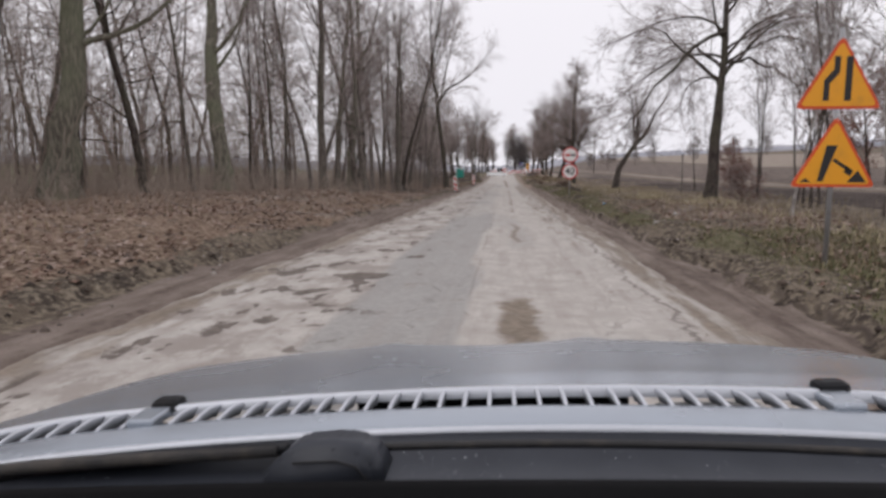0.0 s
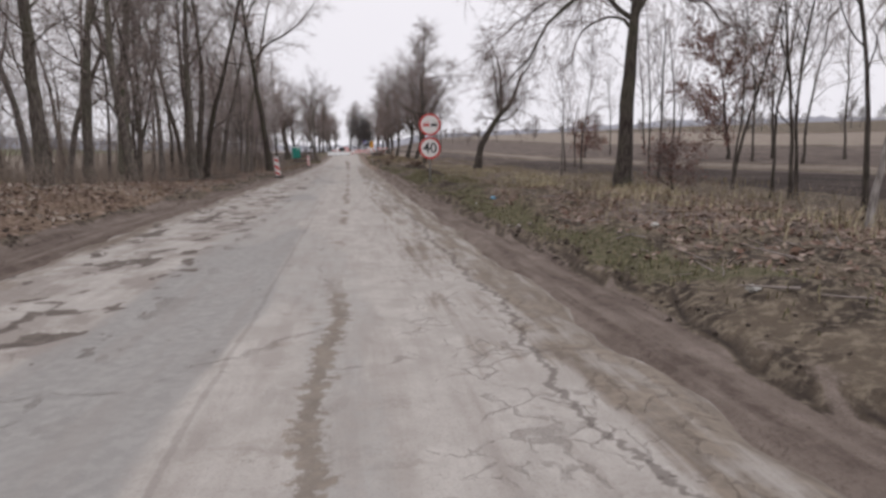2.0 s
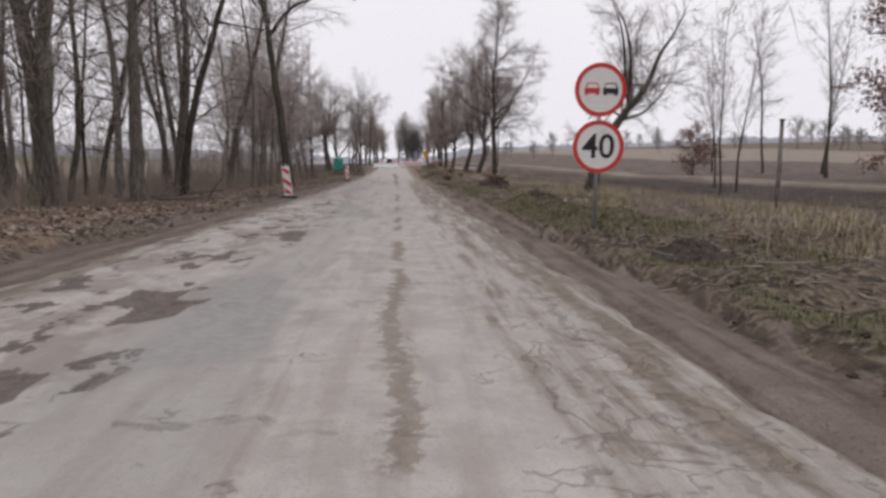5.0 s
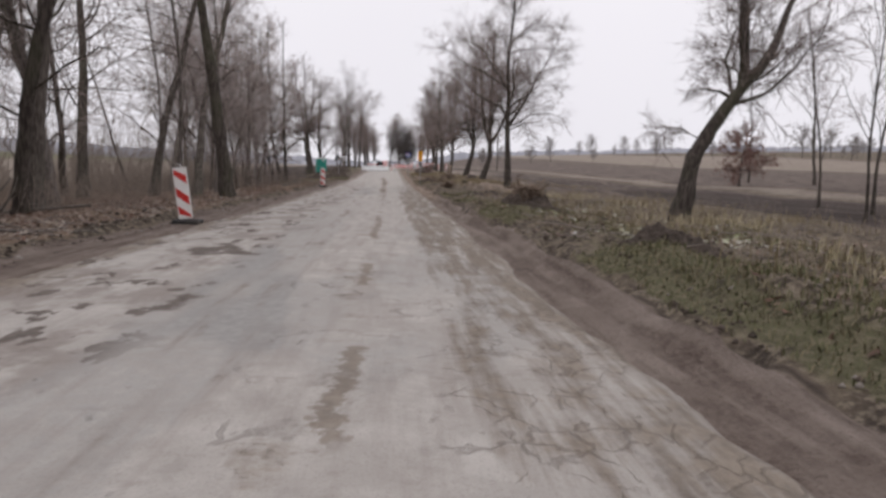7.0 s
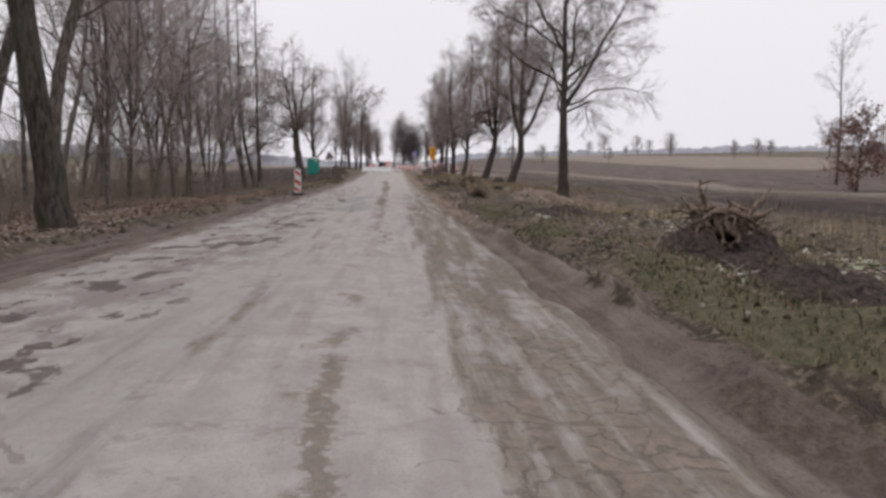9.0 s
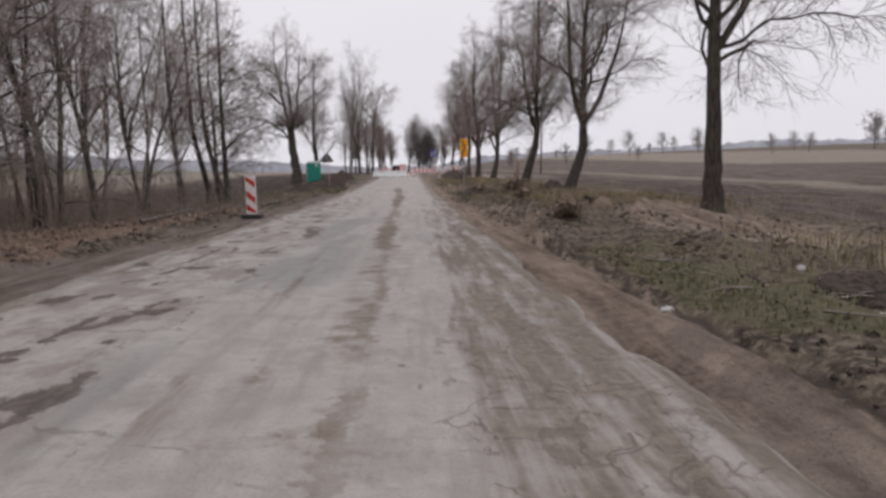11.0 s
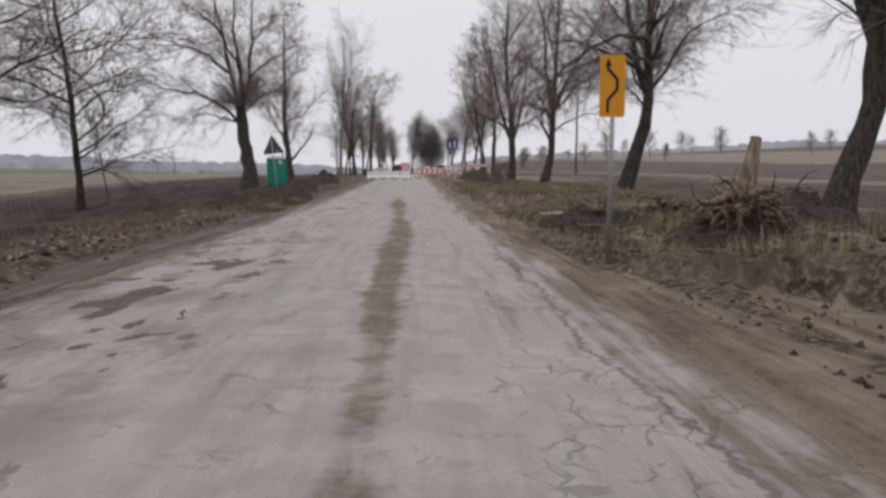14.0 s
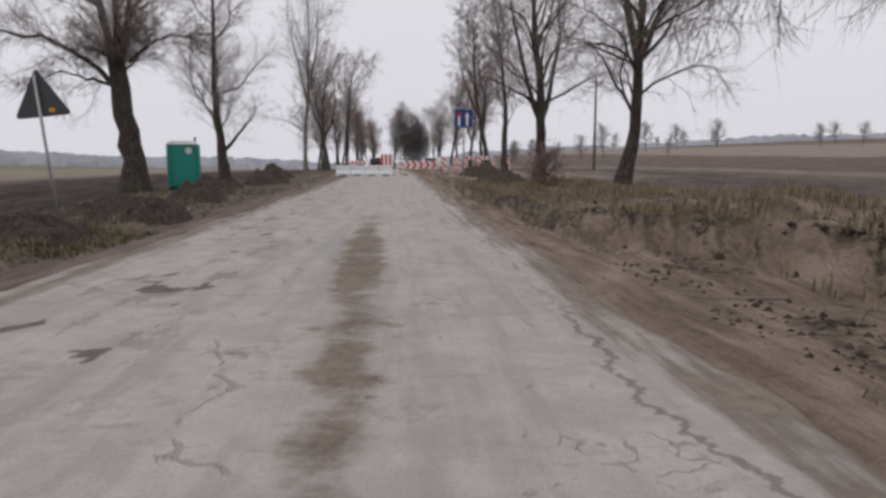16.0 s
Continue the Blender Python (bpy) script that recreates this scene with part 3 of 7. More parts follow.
for nm, cols in (("cover_a", (leaf, mud, grass)), ("cover_b", (plough, tan, green)), ("cover_c", (dark_earth, smooth(X, 0, 1) * (0.2 + 0.8 * smooth(Y, 52, 72)), dark_earth * 0))):
    a = me.color_attributes.new(nm, "FLOAT_COLOR", "POINT")
    rgba = np.ones((X.size, 4), np.float32)
    for c_, arr in enumerate(cols):
        rgba[:, c_] = np.clip(arr, 0, 1).ravel()
    a.data.foreach_set("color", rgba.ravel())
tagged(new("ground", me), "muddy verges, leaf litter and ploughed winter fields", "ground", kind="structure")

# ---- road: worn, patched asphalt with potholes and trodden-in soil ----
rx = np.concatenate([np.linspace(EDGE_L - 0.12, EDGE_L + 0.2, 5), np.linspace(EDGE_L + 0.28, EDGE_R - 0.28, 50), np.linspace(EDGE_R - 0.2, EDGE_R + 0.12, 5)])
ry = spaced([(-40, 1.0), (2, 0.11), (112, 0.4), (150, 3), (320, None)])
X, Y = np.meshgrid(rx, ry)
edge_wob_l = 0.45 * (fbm(Y / 1.7, Y * 0 + 3.3) - 0.5) + 0.2 * (fbm(Y / 0.4, Y * 0 + 8.3) - 0.5)
edge_wob_r = 0.40 * (fbm(Y / 1.5, Y * 0 + 13.3) - 0.5) + 0.2 * (fbm(Y / 0.4, Y * 0 + 18.3) - 0.5)
side = (X - EDGE_L) / (EDGE_R - EDGE_L)
XS = X + edge_wob_l * (1 - smooth(side, 0, 0.15)) + edge_wob_r * smooth(side, 0.85, 1)
left_lane = 1 - smooth(XS, -1.35, -0.75)
pit = fbm(XS / 0.36 + 31, Y / 0.60, 3) + 0.14 * (fbm(XS / 3 + 3, Y / 4, 2) - 0.5)
holes = smooth(pit, 0.63, 0.71) * (0.05 + 0.95 * left_lane) * (1 - 0.75 * smooth(Y, 80, 88)) * smooth(XS, EDGE_L + 0.1, EDGE_L + 0.4)
small = smooth(fbm(XS / 0.26 + 3, Y / 0.30 + 60, 2), 0.72, 0.80) * (0.15 + 0.85 * left_lane)
crack_x = np.where(Y < 55, 1.72, 1.38) + 0.22 * (fbm(Y / 1.9, Y * 0 + 4, 4) - 0.5) * 2
crack = 0.4 * np.exp(-((XS - crack_x) / 0.03) ** 2) * smooth(fbm(Y / 2.2, Y * 0 + 44), 0.40, 0.55)
crack2_x = 0.42 + 0.55 * (fbm(Y / 1.1, Y * 0 + 24, 4) - 0.5) * 2
crack2 = 0.75 * np.exp(-((XS - crack2_x) / np.where((Y > 46) & (Y < 60), 0.11, 0.05)) ** 2) * smooth(fbm(Y / 2.6, Y * 0 + 71), 0.52, 0.64) * np.interp(Y, (0, 40, 50, 60, 70), (0.5, 0.6, 1, 1, 0.3))
hole = np.clip(holes + 0.7 * small + 0.8 * crack + 0.8 * crack2, 0, 1)
stain_x = np.interp(Y, (0, 60, 82, 90, 100), (0.27, 0.27, 0.25, 0.16, -0.05))
stain_on = np.interp(Y, (0, 7.0, 7.4, 8.4, 9.2, 24, 56, 66, 78, 82.5, 84, 97, 100, 103), (0.1, 0.1, 1.3, 1.2, 0.1, 0.2, 0.25, 0.80, 1.0, 0.95, 0.95, 0.95, 0.45, 0.2))
middle = np.exp(-((XS - stain_x - 0.25 * (fbm(Y / 2.2, Y * 0 + 2) - 0.5)) / (0.12 + 0.14 * fbm(Y / 1.3, Y * 0 + 62) + 0.05 * smooth(Y, 82, 86))) ** 2) * stain_on * np.maximum(0.40 + 0.35 * smooth(Y, 66, 70) + 0.75 * smooth(fbm(Y / 2.4, Y * 0 + 82), 0.38, 0.55), smooth(Y, 83, 85) * (1 - smooth(Y, 97, 99)))
ruts = smooth(XS, 0.85, 1.25) * np.interp(Y, (0, 14, 20, 42, 48, 62, 74, 84, 110), (0.1, 0.35, 0.65, 0.75, 1.05, 1.05, 0.6, 0.25, 0.3))
rut_l = np.exp(-((XS + 0.55) / 0.35) ** 2) * np.interp(Y, (0, 30, 44, 60, 75, 84), (0, 0.15, 0.45, 0.45, 0.35, 0.1))
left_edge = smooth(-XS, 1.6, 2.9) * 0.35
edges = 1.2 * (1 - smooth(XS, EDGE_L, EDGE_L + 0.6)) + 1.2 * smooth(XS, EDGE_R - 0.6, EDGE_R - 0.05)
soil = np.clip(0.95 * middle, 0, 1)
rut = np.clip(ruts + rut_l + edges + left_edge, 0, 1)
broken = np.clip(smooth(XS, 0.7, 1.2) * np.interp(Y, (0, 15, 30, 75, 90), (0.5, 0.6, 0.75, 0.6, 0.35)) + 0.25, 0, 1)
pitted = np.clip(left_lane + 0.12, 0, 1) * (1 - 0.6 * smooth(Y, 80, 88))
band_x = XS + 0.30 * (fbm(Y / 3.0, Y * 0 + 91) - 0.5) + 0.35 * (fbm(XS / 0.5, Y / 0.9 + 55) - 0.5) * smooth(Y, 16, 24)
smooth_band = smooth(band_x, -1.45, -1.2) * (1 - smooth(band_x, -0.32, -0.14)) * (1 - 0.55 * smooth(Y, 12, 24) - 0.2 * smooth(Y, 45, 60))
smooth_band = np.clip(smooth_band + (0.45 - 0.2 * smooth(Y, 70, 85)) * smooth(fbm(XS / 1.2 + 8, Y / 5 + 66), 0.56, 0.64) * (1 - left_lane), 0, 1)
ridge = 0.012 * np.exp(-((XS + 0.17) / 0.05) ** 2) * (1 - smooth(Y, 45, 60))
Z = road_z(Y) + 0.02 * np.cos((XS + 0.4) / 2.65 * 1.5) - 0.045 * np.clip(holes + 0.4 * small, 0, 1) - 0.012 * crack + ridge
Z = Z + 0.012 * (fbm(XS / 0.5, Y / 0.7 + 31) - 0.5) - 0.05 * np.clip(np.abs(side - 0.5) * 2 - 0.97, 0, 1) / 0.03 * 0.9
me = numpy_mesh("road", np.stack([XS, Y, Z], -1).reshape(-1, 3), grid_faces(len(rx), len(ry)), ASPHALT, True)
a = me.color_attributes.new("wear", "FLOAT_COLOR", "POINT")
rgba = np.ones((X.size, 4), np.float32)
for c_, arr in enumerate((hole, soil, smooth_band)):
    rgba[:, c_] = arr.ravel()
a.data.foreach_set("color", rgba.ravel())
a = me.color_attributes.new("breaks", "FLOAT_COLOR", "POINT")
for c_, arr in enumerate((broken, rut, pitted)):
    rgba[:, c_] = arr.ravel()
a.data.foreach_set("color", rgba.ravel())
edge_gate = smooth(fbm(Y / 2.6, Y * 0 + 44), 0.36, 0.50) * np.interp(Y, (0, 24, 34, 64, 72, 100, 112), (1, 1, 0.35, 0.3, 0.9, 0.9, 0.2))
streak_gate = np.interp(Y, (0, 9, 11, 17, 19, 22, 27, 38, 50, 54, 60, 80, 84, 100), (0, 0, 1, 1, 0.3, 0.9, 0.8, 0.9, 0.9, 0.5, 0.7, 0.6, 0.2, 0.0)) * smooth(fbm(Y / 1.6, Y * 0 + 77), 0.38, 0.52)
seam_gate = (1 - smooth(Y, 22, 36)) * smooth(fbm(Y / 2.0, Y * 0 + 33), 0.25, 0.42)
a = me.color_attributes.new("lines", "FLOAT_COLOR", "POINT")
for c_, arr in enumerate((edge_gate, streak_gate, seam_gate)):
    rgba[:, c_] = arr.ravel()
a.data.foreach_set("color", rgba.ravel())
tagged(new("road", me), "pale worn country road with potholes and mud", "road", kind="structure")


# ---- bare trees ----
class Tubes:
    """Gathers tapered tubes into one array mesh."""

    def __init__(self):
        self.v, self.f, self.n, self.sp = [], [], 0, []

    def add(self, pts, rad, sides):
        p = np.asarray(pts, float)
        d = np.gradient(p, axis=0)
        d /= np.linalg.norm(d, axis=1, keepdims=True) + 1e-9
        ref = np.array([0.31, 0.95, 0.05]) if abs(d[0][2]) > 0.5 else np.array([0.0, 0.0, 1.0])
        a = np.cross(d, ref)
        a /= np.linalg.norm(a, axis=1, keepdims=True) + 1e-9
        b = np.cross(d, a)
        ang = np.arange(sides) * math.tau / sides
        ring = p[:, None, :] + np.asarray(rad)[:, None, None] * (np.cos(ang)[None, :, None] * a[:, None, :] + np.sin(ang)[None, :, None] * b[:, None, :])
        m = len(p)
        i = np.arange(m * sides).reshape(m, sides) + self.n
        j = np.roll(i, -1, axis=1)
        self.f.append(np.stack([i[:-1], j[:-1], j[1:], i[1:]], -1).reshape(-1, 4))
        self.v.append(ring.reshape(-1, 3))
        self.n += m * sides

    def spike(self, p0, p1, r):
        self.sp.append((*p0, *p1, r))

    def points(self):
        out = list(self.v)
        if self.sp:
            s = np.array(self.sp)
            out += [s[:, 0:3], s[:, 3:6]]
        return np.concatenate(out)

    def mesh(self, name, mat, boughs=None, bark=None):
        """One mesh; boughs, if given, join it with their own bark."""
        if boughs is not None and boughs.v:
            me = self.mesh(name, mat)
            v0, f0 = np.zeros(len(me.vertices) * 3, np.float32), np.zeros(len(me.loops), np.int32)
            me.vertices.foreach_get("co", v0)
            me.loops.foreach_get("vertex_index", f0)
            f0 = f0.reshape(len(me.polygons), -1)
            bpy.data.meshes.remove(me)
            b = np.concatenate(boughs.f) + len(v0) // 3
            if f0.shape[1] == 3:
                b = np.concatenate([b[:, [0, 1, 2]], b[:, [0, 2, 3]]])
            me = numpy_mesh(name, np.concatenate([v0.reshape(-1, 3)] + boughs.v), np.concatenate([f0, b]), mat, True)
            me.materials.append(bark)
            index = np.zeros(len(me.polygons), np.int32)
            index[len(f0):] = 1
            me.polygons.foreach_set("material_index", index)
            return me
        v, f = np.concatenate(self.v), np.concatenate(self.f)
        if not self.sp:
            return numpy_mesh(name, v, f, mat, True)
        s = np.array(self.sp)
        p0, p1, r = s[:, 0:3], s[:, 3:6], s[:, 6:7]
        d = p1 - p0
        d /= np.linalg.norm(d, axis=1, keepdims=True) + 1e-9
        a = np.cross(d, np.array([[0.31, 0.55, 0.77]]))
        a /= np.linalg.norm(a, axis=1, keepdims=True) + 1e-9
        b = np.cross(d, a)
        sv = np.stack([p0 + a * r, p0 + (-0.5 * a + 0.866 * b) * r, p0 + (-0.5 * a - 0.866 * b) * r, p1], 1).reshape(-1, 3)
        i = np.arange(len(s))[:, None] * 4 + len(v)
        tri = np.concatenate([f[:, [0, 1, 2]], f[:, [0, 2, 3]], i + [[0, 1, 3]], i + [[1, 2, 3]], i + [[2, 0, 3]]])
        return numpy_mesh(name, np.concatenate([v, sv]), tri, mat, True)


def unit(v):
    return v / (np.linalg.norm(v) + 1e-9)


def grow(rng, start, way, length, r0, r1, steps, wander, lift, arch=0.0):
    """The line of a limb: points and radii. lift bends it up, arch bends its far end down."""
    pts, p, d = [np.array(start, float)], np.array(start, float), unit(np.array(way, float))
    for q in range(steps):
        d = unit(d + rng.normal(0, wander, 3) + np.array([0, 0, lift - arch * q / steps]))
        p = p + d * (length / steps)
        pts.append(p)
    t = np.linspace(0, 1, steps + 1)
    return np.array(pts), r0 + (r1 - r0) * t ** 0.8


def at_line(pts, t):
    f = t * (len(pts) - 1)
    i = min(int(f), len(pts) - 2)
    return pts[i] + (pts[i + 1] - pts[i]) * (f - i), unit(pts[i + 1] - pts[i])


def side_way(rng, d, spread, flat=0.0):
    a = rng.normal(0, 1, 3)
    a = unit(a - d * (a @ d))
    w = unit(d * math.cos(spread) + a * math.sin(spread))
    w[2] *= 1 - flat
    return unit(w)


def tree_meshes(seed, H=12.0, r=0.22, bole=None, crown=0.35, limbs=12, spread=0.8, limb=0.42, sub=6, fine=5, hair=2, droop=0.0, fork=None, limb_list=None, wander=0.05, top=0.12, twig_r=0.008, lift=0.10, arms=(), long=2.4, gnarl=0.14, stout=0.0095):
    """Trunk mesh and crown mesh of a leafless tree, foot at the origin. bole: points of the trunk; fork: (height share, [directions])."""
    rng = np.random.default_rng(seed)
    wood, thin, big, boughs = Tubes(), Tubes(), [], Tubes()
    if bole is None:
        pts, rad = grow(rng, (0, 0, -0.25), (0, 0, 1), H * 0.92, r, r * top, 12, wander, 0.03)
    else:
        pts = np.array(bole, float)
        rad = r + (r * top * 1.2 - r) * np.linspace(0, 1, len(pts)) ** 0.9
    rad = np.array(rad)
    if pts[1][2] > 0.9:   # a flared foot
        foot = [pts[0] + (pts[1] - pts[0]) * q for q in (0, 0.25, 0.55)]
        pts_w, rad_w = np.concatenate([foot, pts[1:]]), np.concatenate([[r * 1.5, r * 1.2, r * 1.05], rad[1:]])
    else:
        pts_w, rad_w = pts, rad * (1 + 0.45 * np.clip(1 - (pts[:, 2] + 0.25) / 0.9, 0, 1))
    # knobbly trunk
    fine_t = np.linspace(0, len(pts_w) - 1, 2 * len(pts_w))
    pk = np.stack([np.interp(fine_t, np.arange(len(pts_w)), pts_w[:, c_]) for c_ in range(3)], -1)
    rk = np.interp(fine_t, np.arange(len(pts_w)), rad_w)
    pk[1:-1, :2] += rng.normal(0, 0.10, (len(pk) - 2, 2)) * rk[1:-1, None]
    wood.add(pk, rk * rng.uniform(0.93, 1.08, len(rk)), 10)
    first = []
    if fork:
        s, ways = fork
        p, _ = at_line(pts, s)
        for w, ln, rr in ways:
            lp, lr = grow(rng, p, w, ln, r * rr, r * 0.06, 10, 0.09, 0.07, 0.10 * droop)
            big.append(Tubes())
            big[-1].add(lp, lr, 7)
            first.append((lp, lr, ln))
    if limb_list:
        for s, w, ln, rr in limb_list:
            p, _ = at_line(pts, s)
            lp, lr = grow(rng, p, w, ln, r * rr * 0.78, 0.012, 10, 0.9 * gnarl, lift, 0.12 + 0.30 * droop)
            big.append(Tubes())
            big[-1].add(lp, lr, 6)
            first.append((lp, lr, ln))
    for line, r_a in arms:
        lp = np.array(line, float)
        lp = np.stack([np.interp(np.linspace(0, len(lp) - 1, 14), np.arange(len(lp)), lp[:, c_]) for c_ in range(3)], -1)
        ln = float(np.linalg.norm(np.diff(lp, axis=0), axis=1).sum())
        lp[1:] += rng.normal(0, 0.05, (13, 3))
        lr = r_a * (1 - 0.9 * np.linspace(0, 1, 14))
        big.append(Tubes())
        big[-1].add(lp, lr, 6)
        first.append((lp, lr, ln))
    for i in range(limbs):
        s = crown + (1 - crown) * ((i + rng.random()) / limbs) ** 0.9 * 0.97
        p, d = at_line(pts, s)
        here = np.interp(s, np.linspace(0, 1, len(rad)), rad)
        ln = H * limb * (0.30 + 0.75 * math.sin(math.pi * min(1.0, 0.24 + 0.70 * (s - crown) / (1 - crown)))) * rng.uniform(0.6, 1.15)
        w = side_way(rng, d, spread * rng.uniform(0.75, 1.2))
        w[2] = max(w[2], -0.1)
        lp, lr = grow(rng, p, w, ln, min(here * 0.55, 0.010 + ln * stout), 0.008, 9, gnarl, lift, 0.10 + 0.30 * droop)
        boughs.add(lp, lr, 4 if hair > 2 else 3)
        first.append((lp, lr, ln))
    first.append((pts, rad, H * 0.45))
    for lp, lr, ln in first:
        n = max(4, int(sub * (0.6 + ln / 2.6)))
        for q in range(n):
            s = 0.14 + 0.86 * (q + rng.random()) / n
            if lp is pts:
                s = crown + (1 - crown) * s
            p, d = at_line(lp, min(s, 0.999))
            l2 = min(0.35 + 0.32 * ln, long) * (1.15 - 0.6 * s) * rng.uniform(0.6, 1.25)
            w = side_way(rng, d, rng.uniform(0.45, 1.0))
            sp, sr = grow(rng, p, w, l2, 0.005 + 0.0055 * l2, twig_r * 0.8, 3, 0.17, 0.06, 0.15 + 0.35 * droop)
            thin.add(sp, sr, 3)
            for _ in range(fine):
                p3, d3 = at_line(sp, min(rng.uniform(0.15, 1.0), 0.999))
                l3 = (0.22 + 0.40 * l2) * rng.uniform(0.5, 1.2)
                w3 = unit(side_way(rng, d3, rng.uniform(0.35, 0.95)) + np.array([0, 0, 0.05 - 0.35 * droop * rng.random()]))
                m3 = p3 + w3 * l3
                thin.spike(p3, m3, twig_r)
                for _ in range(hair):
                    p4 = p3 + (m3 - p3) * rng.uniform(0.15, 0.9)
                    w4 = unit(side_way(rng, w3, rng.uniform(0.35, 0.9)) + np.array([0, 0, -0.35 * droop * rng.random()]))
                    thin.spike(p4, p4 + w4 * l3 * rng.uniform(0.4, 0.9), twig_r * 0.75)
    return wood, thin, big, boughs


def plant(name, x, y, meshes, label, category="tree", group="", turn=0.0, scale=1.0, bark=BARK, twig=TWIG, dz=0.0, lean=(0, 0)):
    wood, thin, big, boughs = meshes
    ob = empty_thing(name, pose(x, y, ground_at(x, y) + dz, lean[0], lean[1], turn), label, category, group)
    ob.scale = (scale, scale, scale)
    part("trunk", wood.mesh("trunk", bark), None, ob)
    for b in big:
        part("limb", b.mesh("limb", bark), None, ob)
    part("crown", thin.mesh("crown", twig, boughs, bark), None, ob)
    return ob


# large trees along the verge, each with its own shape
plant("oak_tree", 9.33, 31.7, tree_meshes(11, H=15, r=0.28, gnarl=0.2, stout=0.015, lift=0.06, crown=0.50, limbs=18, spread=0.85, limb=0.36, sub=9, fine=7, hair=3,
      bole=[(0, 0, -0.3), (0.05, 0, 1.5), (0.1, 0, 3.2), (0.2, 0, 4.9), (0.35, 0.1, 6.8), (0.3, 0.2, 9), (0.5, 0.2, 11.5), (0.4, 0.2, 14)],
      limb_list=[(0.46, (-0.8, 0.1, 0.8), 5.5, 0.42), (0.47, (0.7, 0.1, 1.0), 6.0, 0.45), (0.5, (-0.7, 0.3, 1.0), 5.5, 0.4), (0.52, (0.8, 0.4, 0.7), 5.0, 0.36), (0.44, (0.1, 1, 0.5), 4.5, 0.34)], droop=0.7,
      arms=[([(0.3, 0, 7.4), (-0.6, -0.1, 7.2), (-1.5, -0.2, 6.3), (-2.6, -0.3, 5.2), (-3.5, -0.4, 3.9), (-4.3, -0.4, 3.0)], 0.11), ([(0.3, 0, 6.3), (-0.8, 0.4, 6.6), (-2.0, 0.8, 6.2), (-3.2, 1.0, 5.4), (-4.2, 1.2, 4.6)], 0.07), ([(0.3, 0, 6.0), (1.2, -0.4, 6.2), (2.2, -0.8, 5.7), (3.2, -1.0, 4.8)], 0.08)]),
      "large bare oak with spreading limbs on the verge", bark=BARK)
plant("leaning_tree", 8.50, 51.0, tree_meshes(12, H=9, r=0.265, gnarl=0.2, stout=0.014, crown=0.8, limbs=5, spread=0.8, limb=0.42, sub=9, fine=7, hair=3, top=0.45,
      bole=[(-0.12, 0, -0.3), (-0.04, 0, 0.5), (0.08, 0, 1.0), (0.16, 0, 1.6), (0.42, 0, 2.15), (0.72, 0, 2.7), (1.15, 0, 3.3), (1.50, 0, 3.8)],
      fork=(0.98, [((0.85, 0.1, 0.80), 5.0, 0.62), ((-0.05, 0.2, 1.0), 4.8, 0.48), ((-0.35, -0.2, 1.0), 4.2, 0.36)]),
      limb_list=[(0.86, (-1, 0, 0.25), 1.3, 0.28), (0.6, (-1.0, 0.2, 0.25), 1.5, 0.10), (0.9, (0.4, 0.6, 0.9), 3.6, 0.35)], droop=0.5),
      "leaning bare tree with a crooked, forked trunk", bark=BARK)
row_label = "tall bare roadside tree with dark rough bark"
plant("roadside_tree", 7.43, 70.6, tree_meshes(13, H=13, r=0.21, gnarl=0.20, stout=0.0115, lift=0.06, long=2.1, twig_r=0.006, crown=0.36, limbs=24, spread=0.85, limb=0.32, sub=10, fine=8, hair=3, droop=0.35,
      bole=[(0, 0, -0.3), (0, 0, 1.0), (-0.06, 0, 2.2), (-0.14, 0, 3.4), (-0.10, 0.1, 5.0), (-0.2, 0.1, 7), (0.0, 0.1, 9.5), (0.1, 0.1, 12.2)],
      fork=(0.42, [((0.62, 0, 0.9), 6.5, 0.48)]), limb_list=[(0.5, (-0.8, 0.2, 0.7), 3.6, 0.32)]), row_label, group="trees along the verge")
plant("roadside_tree", 8.36, 85.8, tree_meshes(14, H=13, r=0.30, gnarl=0.20, stout=0.0115, lift=0.06, long=2.1, twig_r=0.006, crown=0.40, limbs=24, spread=0.80, limb=0.34, sub=10, fine=8, hair=3, droop=0.3,
      bole=[(-0.15, 0, -0.3), (-0.1, 0, 0.6), (0.22, 0, 1.6), (0.42, 0, 2.6), (0.40, 0, 3.8), (0.42, 0.1, 5.2), (0.35, 0.1, 7), (0.5, 0.1, 9.5), (0.5, 0.1, 12.5)],
      fork=(0.46, [((-0.32, 0.1, 1.0), 7.5, 0.52), ((0.62, 0.05, 0.9), 7.0, 0.50)]), limb_list=[(0.62, (0.9, 0.3, 0.6), 4.0, 0.26)]), row_label, group="trees along the verge")
